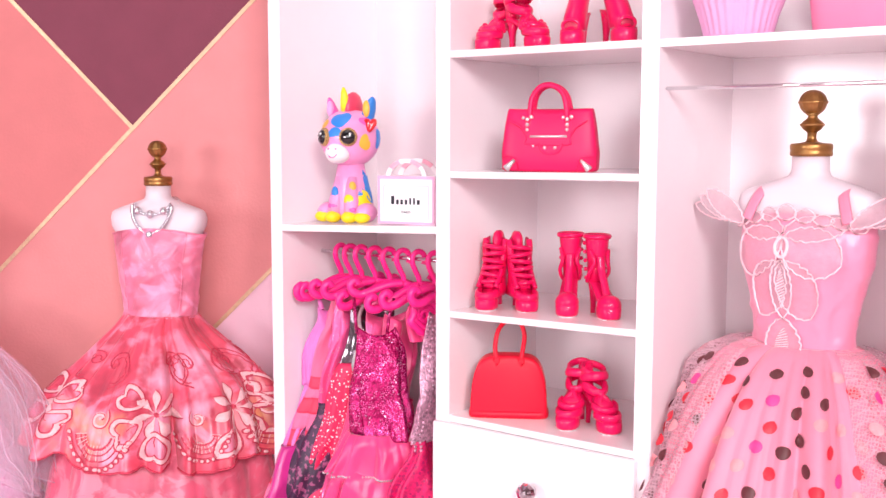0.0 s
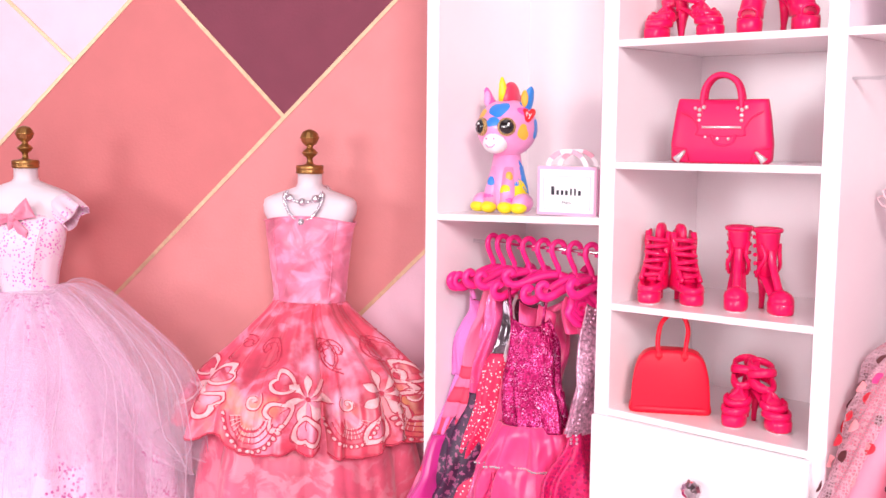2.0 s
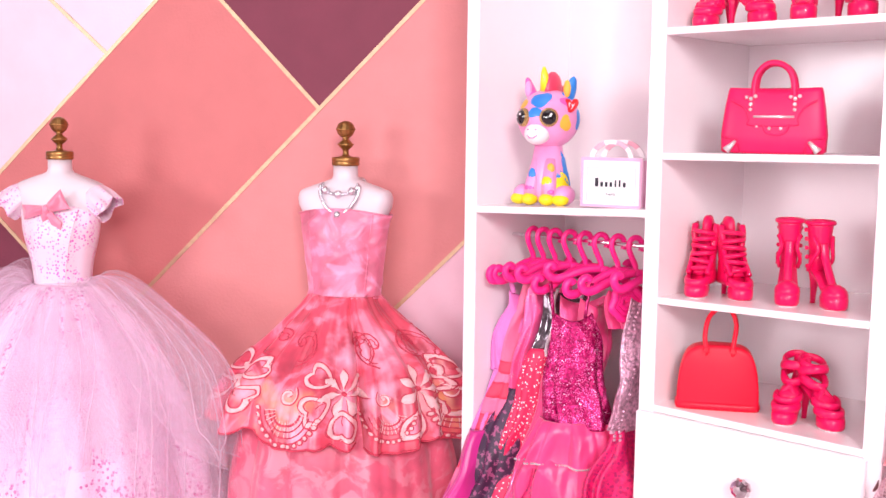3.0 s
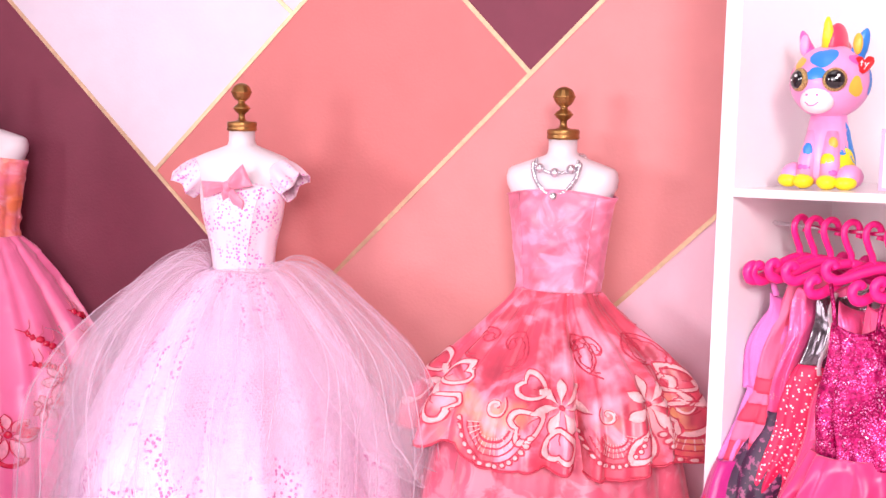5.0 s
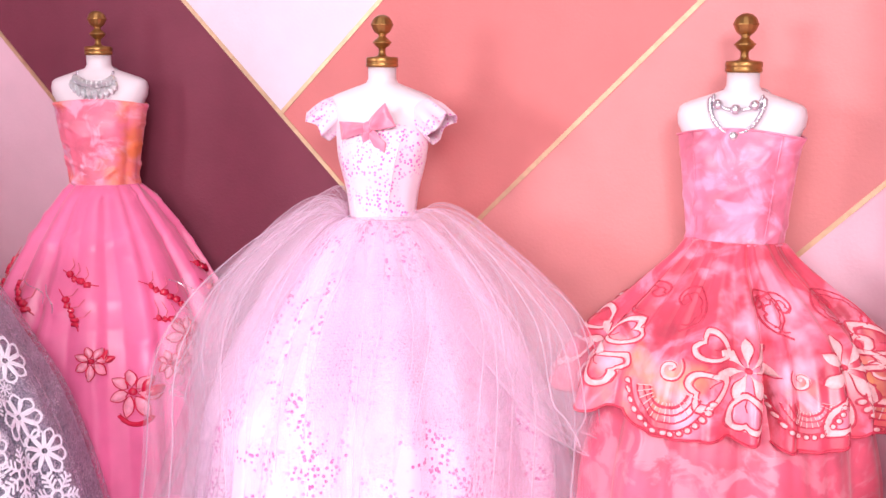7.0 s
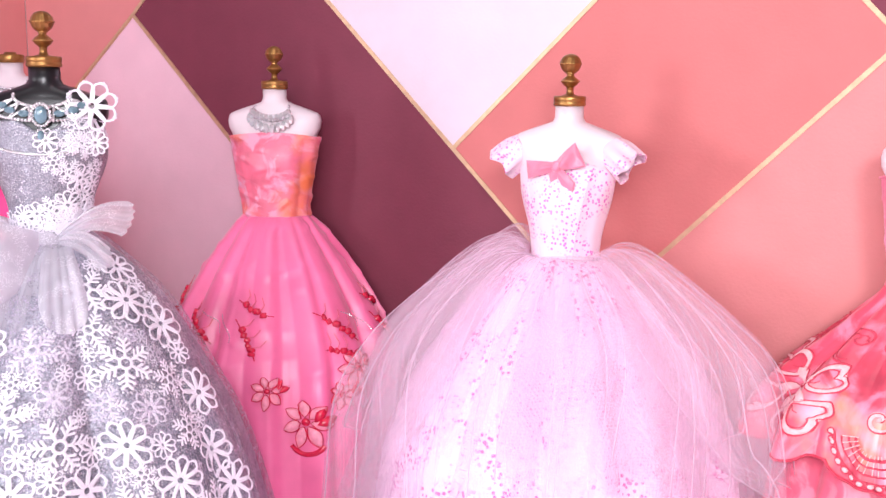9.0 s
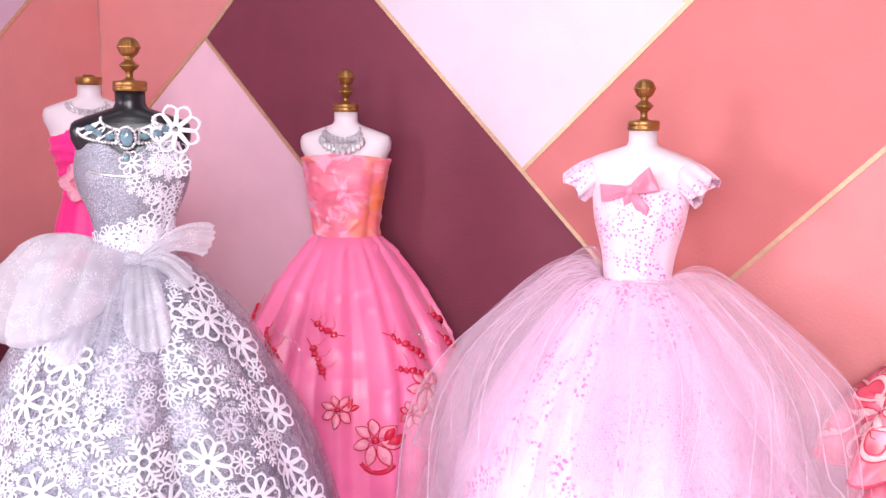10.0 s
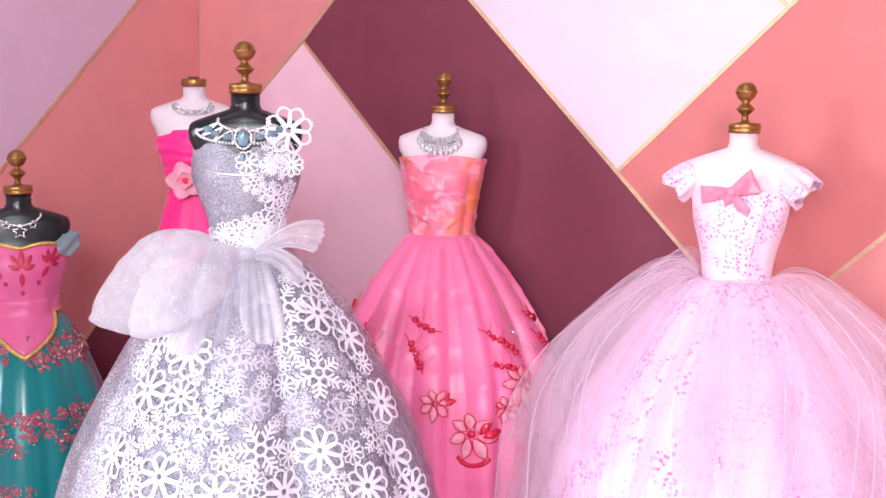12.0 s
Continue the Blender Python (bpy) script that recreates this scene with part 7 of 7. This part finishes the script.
part("side_fold", box(1.2, 1.225, -0.5, 0.5, 0.05, 1.75, 0.004), CARDPINK, gift, "pale pink side panel", smooth=False)
for x0, x1, z0, z1 in ((-1.2, 1.2, 0.0, 0.1), (-1.2, 1.2, 1.72, 1.84), (-1.2, -1.1, 0.1, 1.72), (1.1, 1.2, 0.1, 1.72)):
    part("border", box(x0, x1, -0.575, -0.552, z0, z1, 0.004), CARDPINK, gift, smooth=False)
for x0, x1, z0, z1 in ((-0.95, 0.95, 0.22, 0.235), (-0.95, 0.95, 1.45, 1.465), (-0.95, -0.935, 0.235, 1.45), (0.935, 0.95, 0.235, 1.45)):
    part("frame_line", box(x0, x1, -0.567, -0.552, z0, z1, 0.002), GREYINK, gift, smooth=False)
for k, (x, w, zt) in enumerate(((-0.56, 0.13, 1.08), (-0.36, 0.1, 0.94), (-0.18, 0.1, 0.94), (0.0, 0.1, 0.94), (0.18, 0.07, 1.02), (0.34, 0.07, 1.02), (0.52, 0.11, 0.94))):
    part("logo_bar", box(x - w / 2, x + w / 2, -0.57, -0.552, 0.76, zt, 0.004), INK, gift, smooth=False)
word = bpy.data.curves.new("lettering", "FONT")
word.body, word.size, word.align_x, word.extrude = "PARIS", 0.0016, "CENTER", 0.00003
word_ob = new("lettering", word)
word_ob.data.materials.append(INK)
word_ob.parent = gift
word_ob.matrix_local = pose(0.0, -0.558 * C, 0.42 * C, 90, 0, 0)
for y in (-0.38, 0.38):
    n = 26
    for k in range(n):
        a0, a1 = math.pi * k / n, math.pi * (k + 1) / n
        rows = [[(-0.85 * math.cos(a) * r + 0.2 * y, yy, 1.75 + 0.72 * math.sin(a) * r) for r, yy in ((1.02, y - 0.03), (1.02, y + 0.03), (0.8, y + 0.05), (0.8, y - 0.01))] for a in (a0, a1)]
        part("ribbon_check", loft(rows), RIBBON_A if (k // 5) % 2 else RIBBON_B, gift, smooth=False)

# ribbed cup and pink box on the upper shelf
CUP = material("lilac_pink_plastic", (0.82, 0.42, 0.66), 0.4, vary=0.03, subsurface=0.1)
cup = solid("ribbed_cup", lathe([(0.95, 0), (1.0, 0.05), (1.15, 0.6), (1.4, 1.3), (1.7, 2.1), (1.62, 2.1), (1.3, 1.3), (0.9, 0.2), (0.02, 0.15)], 120, flute=0.03, flutes=30), CUP, in_ward(10.15, 1.1, 28.955), WTURN,
            "lilac pink ribbed plastic cupcake cup on the upper shelf", "cup")
BOXPINK = material("rose_pink_box", (0.85, 0.24, 0.4), 0.45, vary=0.05)
pink_box = thing("pink_case", in_ward(14.0, 1.5, 28.955), WTURN, "rose pink plastic case on the upper shelf", "case")
part("body", loft([ring(0, 1.45, 1.1, 5, 32), ring(0.06, 1.52, 1.16, 5, 32), ring(1.4, 1.68, 1.25, 5, 32), ring(2.2, 1.7, 1.28, 5, 32)]), BOXPINK, pink_box)
part("lid", loft([ring(2.2, 1.76, 1.33, 5, 32), ring(2.3, 1.78, 1.35, 5, 32), ring(2.6, 1.6, 1.2, 4, 32), ring(2.7, 1.2, 0.9, 4, 32)]), BOXPINK, pink_box)


# ---- hangers and hanging clothes ----
LILACKNIT = material("lilac_cotton", (0.76, 0.2, 0.55), 0.6, vary=0.06, scale=120, bump=0.3, bump_scale=600)
MAGENTA = material("magenta_satin", (0.62, 0.02, 0.25), 0.35, vary=0.1, scale=80, sheen=0.3, bump=0.2, bump_scale=200)
CANDY = material("candy_pink_cotton", (0.86, 0.17, 0.33), 0.6, vary=0.08, scale=120, bump=0.2, bump_scale=600)
REDSTRIPE = material("coral_red_cotton", (0.85, 0.05, 0.12), 0.6, vary=0.06, scale=120, bump=0.2, bump_scale=600)
SEQUIN = material("magenta_sequins", (0.42, 0.004, 0.11), 0.22, 0.6, vary=0.5, scale=900, bump=1.0, bump_scale=900)
add_spots(SEQUIN, (0.95, 0.16, 0.5), 1500, 0.42, rough=0.16, metal=0.6, mask_scale=260, mask_low=0.38, mask_high=0.62)
add_spots(SEQUIN, (0.98, 0.6, 0.9), 1100, 0.3, rough=0.1, metal=0.6, mask_scale=330, mask_low=0.56, mask_high=0.62)
REDDOT = material("raspberry_dotted_cotton", (0.72, 0.015, 0.1), 0.55, vary=0.05)
add_spots(REDDOT, (0.88, 0.75, 0.78), 760, 0.3)
GRAPHITE = material("dark_mirror_satin", (0.2, 0.16, 0.19), 0.16, 0.8, vary=0.3, scale=100)
DARKPRINT = material("violet_black_print", (0.05, 0.015, 0.05), 0.5, vary=0.3, second=(0.36, 0.08, 0.2), second_scale=520, low=0.53, high=0.6)
PINKLAME = material("pink_lame", (0.85, 0.08, 0.27), 0.3, 0.25, vary=0.15, scale=150, sheen=0.3, bump=0.4, bump_scale=500)
add_spots(PINKLAME, (0.95, 0.8, 0.88), 1200, 0.25, rough=0.15, metal=0.6, mask_scale=250, mask_low=0.55, mask_high=0.6)
FISHNET = material("hot_pink_fishnet", (0.66, 0.008, 0.12), 0.45, vary=0.3, scale=600, bump=1.0, bump_scale=500)
add_spots(FISHNET, (0.4, 0.005, 0.1), 620, 0.38)
PINKRUFFLE = material("pink_satin_ruffle", (0.84, 0.05, 0.22), 0.34, vary=0.1, scale=80, sheen=0.3, bump=0.25, bump_scale=200)
SILVERLACE = material("silver_sequin_lace", (0.72, 0.4, 0.52), 0.3, 0.5, vary=0.5, scale=700, bump=1.0, bump_scale=800)

HANG_Y, ROD_Z = 2.4, 21.08


def hanger(u, twist, tip=0.0):
    """Hook over the rod, drooping arms with curled ends."""
    root = thing("clothes_hanger", in_ward(u, HANG_Y, ROD_Z), WTURN + twist, "glossy hot pink plastic doll hanger", "hanger", "pink hangers on the rod")
    hook = [(0, 0.22, -0.22), (0, 0.27, 0.02), (0, 0.16, 0.25), (0, -0.06, 0.3), (0, -0.24, 0.14), (0, -0.26, -0.15), (0, -0.12, -0.5), (0, 0.02, -0.8), (0, 0.0, -1.1)]
    part("hook", tube(smooth_line(hook, 4), 0.115, 8), HANGER, root)
    for s in (-1, 1):
        arm = [(0, 0, -1.05), (0, s * 0.5, -1.15), (0, s * 1.0, -1.36), (0, s * 1.5, -1.62), (0, s * 1.85, -1.72), (0, s * 2.12, -1.58), (0, s * 2.14, -1.3), (0, s * 1.94, -1.18), (0, s * 1.82, -1.3)]
        arm = [(x, y, z + tip * y) for x, y, z in arm]
        part("arm", tube(smooth_line(arm, 4), [0.17] * 12 + [0.18] * 8 + [0.16] * 13, 8), HANGER, root)
    return root


def creased(g, seed, amp=0.16):
    """Soft crumples of hanging cloth."""
    rng = random.Random(seed)
    waves = [(rng.uniform(0.8, 3.6) * rng.choice((-1, 1)), rng.uniform(0.5, 2.2), rng.uniform(0, 6.28)) for _ in range(7)]
    out = []
    for x, y, z in g.v:
        h = sum(1 - 2 * abs(math.sin(ky * y * 0.5 + kz * z * 0.5 + ph)) for ky, kz, ph in waves) / 2.6
        out.append((x + amp * h, y + amp * 0.5 * math.sin(2.1 * z + seed) * (1 if abs(y) > 0.2 else 0.5), z))
    g.v = out
    return g


def hang_profile(z0, w0, z1, w1, th, first):
    prof = []
    for q in np.linspace(0, 1, 6):
        w = w0 + (w1 - w0) * q ** 0.8
        d = th * ((0.22 if first else 0.7) + (1.0 if first else 0.55) * q ** 0.5)
        prof.append((z0 + (z1 - z0) * q, d, d, w * (0.93 if first and q == 0 else 1), w * (0.93 if first and q == 0 else 1)))
    return prof


def garment(u, twist, label, rows, lean, seed, ahead=0.0):
    """Hanging clothes: rows of (part name, material, top z, half width along the hanger, bottom z, half width, thickness)."""
    root = thing("hanging_dress", in_ward(u, HANG_Y - ahead, ROD_Z), WTURN + twist, label, "dress", "clothes on the rod")
    top = rows[0][2]
    for k, (nm, mat, z0, w0, z1, w1, th) in enumerate(rows):
        frill = nm in ("ruffle", "frill")
        dr = Drape(hang_profile(z0, w0, z1, w1, th, k == 0), [(5, 0.14), (8, 0.13), (13, 0.08), (21, 0.04)] if frill else [(3, 0.12), (5, 0.1), (8, 0.06), (13, 0.02)], 0.25 if frill else 0.35, seed + k, pinch=1.0)
        g = dr.sheet(150, 34, top=(lambda a: -0.35 * abs(math.sin(a)) ** 2) if k == 0 else None)
        part(nm, shift(creased(g, seed + k), lean, top), mat, root, thick=0.025)
        if frill:
            edge = [tuple(dr.at(a, 1.0)) for a in np.linspace(-math.pi, math.pi, 150)[:-1]]
            e = Geo().add(edge, [])
            line = shift(creased(e, seed + k), lean, top).v
            part("ruffle_edge", beads(line, 0.05, 1, 0, 6), CRYSTAL, root, "glitter edge", smooth=False)
    return root, top


def shift(g, lean, top):
    g.v = [(x + lean[0] * (top - z) / 8, y + lean[1] * (top - z) / 8 * (1 + 0.06 * (top - z)), z) for x, y, z in g.v]
    return g


HU = (-7.5, -6.95, -6.35, -5.6, -4.85, -4.1, -3.3, -2.5, -1.5)
TW = (-15, -28, -28, -34, -28, -38, -30, -34, -14)
for u, tw in zip(HU, TW):
    hanger(u, tw, 0.16 * math.sin(u * 5))
lean = (0.0, -1.0)
r0, t0 = garment(HU[0], -15, "lilac cotton doll dress with magenta satin skirt on a hanger", [("top", LILACKNIT, -2.2, 1.35, -5.6, 1.2, 0.5), ("skirt", LILACKNIT, -5.5, 1.25, -8.0, 1.6, 0.6), ("hem_skirt", MAGENTA, -7.9, 1.9, -13.5, 3.3, 0.8)], lean, 1)
for y in (-1.15, 1.15):
    part("strap", tube([(0, y, -1.6), (0.15, y, -1.95), (0.25, y * 0.95, -2.3)], 0.11, 6), LILACKNIT, r0)
r1, t1 = garment(HU[1], -28, "candy pink halter doll dress with red and pink striped skirt", [("bodice", CANDY, -1.5, 0.75, -5.3, 1.2, 0.55)], lean, 7)
part("belt", shift(Drape([(-5.1, 0.62, 0.62, 1.24, 1.24), (-5.6, 0.62, 0.62, 1.26, 1.26)]).sheet(40, 3), lean, t1), REDSTRIPE, r1, "red ribbon belt", thick=0.03)
dr = Drape([(-5.5, 0.55, 0.55, 1.26, 1.26), (-7.5, 0.72, 0.72, 1.6, 1.6), (-10, 0.85, 0.85, 2.0, 2.0), (-13.5, 0.95, 0.95, 2.5, 2.5)], [(5, 0.14), (9, 0.1)], 0.4, 12)
for k in range(10):
    part("stripe", shift(creased(dr.sheet(120, 5, k / 10, (k + 1) / 10), 12), lean, t1), REDSTRIPE if k % 2 else CANDY, r1, thick=0.025)
r2, t2 = garment(HU[2], -24, "pink doll dress with dark violet printed skirt", [("bodice", PINKLAME, -1.9, 1.0, -6.2, 1.2, 0.42), ("skirt", DARKPRINT, -6.1, 1.3, -13.5, 2.6, 0.75)], lean, 15)
r3, t3 = garment(HU[3], -28, "raspberry doll dress with white polka dots and mirror top", [("bodice", GRAPHITE, -1.9, 0.9, -4.5, 0.95, 0.3), ("skirt", REDDOT, -4.4, 1.2, -13.5, 1.9, 0.5)], lean, 21)
part("bead_trim", shift(beads([(0.46, -0.7 - 0.1 * math.sin(q * 9), -2.0 - 2.6 * q) for q in np.linspace(0, 1, 30)], 0.085), lean, t3), CRYSTAL, r3, "silver bead trim", smooth=False)
r4, t4 = garment(HU[4], -28, "pink lame doll dress with magenta belt", [("bodice", PINKLAME, -2.2, 0.95, -5.0, 0.9, 0.42), ("skirt", PINKLAME, -4.9, 1.0, -13.5, 2.0, 0.7)], lean, 27)
part("belt", shift(Drape([(-4.2, 0.56, 0.56, 1.0, 1.0), (-4.4, 0.6, 0.6, 1.04, 1.04), (-4.6, 0.56, 0.56, 1.0, 1.0)]).sheet(60, 6), lean, t4), MAGENTA, r4, thick=0.03)
r5, t5 = garment(HU[5], -20, "rose pink satin doll dress", [("bodice", PINKRUFFLE, -2.2, 0.85, -6.0, 0.85, 0.42), ("skirt", FISHNET, -5.9, 1.0, -13.5, 2.2, 0.7)], lean, 33)
r6, t6 = garment(HU[6] - 1.1, -62, "magenta sequinned doll dress with tiered pink ruffles", [("bodice", SEQUIN, -2.7, 0.8, -7.1, 1.25, 0.55), ("ruffle", PINKRUFFLE, -6.9, 1.5, -8.5, 2.1, 0.9), ("ruffle", PINKRUFFLE, -8.2, 1.8, -10.2, 2.4, 1.0), ("ruffle", FISHNET, -9.9, 2.0, -13.5, 2.7, 1.05)], (0.5, 0.4), 41, 1.3)
for y in (-0.75, 0.6):
    part("strap", tube([(0.1, y * 1.2, -1.5), (0.5, y, -2.2), (0.6, y * 0.9, -2.85)], 0.07, 6), SEQUIN, r6)
r7, t7 = garment(HU[7], -24, "hot pink ruffled doll top with a rosette", [("bodice", PINKRUFFLE, -1.7, 1.0, -3.2, 0.85, 0.4)], (0.0, -0.4), 47)
ros = Geo()
for k in range(3):
    ros.join(tube([(0.62 - 0.1 * k, -0.7 + (0.62 - 0.2 * k) * math.cos(a) * (1 + 0.1 * math.sin(6 * a)), -2.1 + (0.62 - 0.2 * k) * math.sin(a)) for a in np.linspace(0, 2 * math.pi, 61)[:-1]], 0.15, 12, closed=True))
part("rosette", ros, HANGER, r7, "shiny hot pink rosette")
part("brooch", ball(0.66, -0.1, -3.1, 0.18, 8, 5), GOLDTRIM, r7)
r8, t8 = garment(HU[8], -8, "silver sequin trimmed hot pink doll gown", [("bodice", SILVERLACE, -1.8, 1.3, -6.8, 1.4, 0.4), ("skirt", FISHNET, -6.7, 1.45, -13.5, 2.4, 0.6)], lean, 53)
for off in (0.0, 0.15):
    part("sequin_edge", shift(beads([(0.1 + off + 0.05 * math.sin(q * 40), -1.35 + off - 0.15 * math.sin(q * 9), -2.0 - 5.0 * q) for q in np.linspace(0, 1, 34)], 0.06), lean, t8), SILVERLACE, r8, "silver sequin edging", smooth=False)
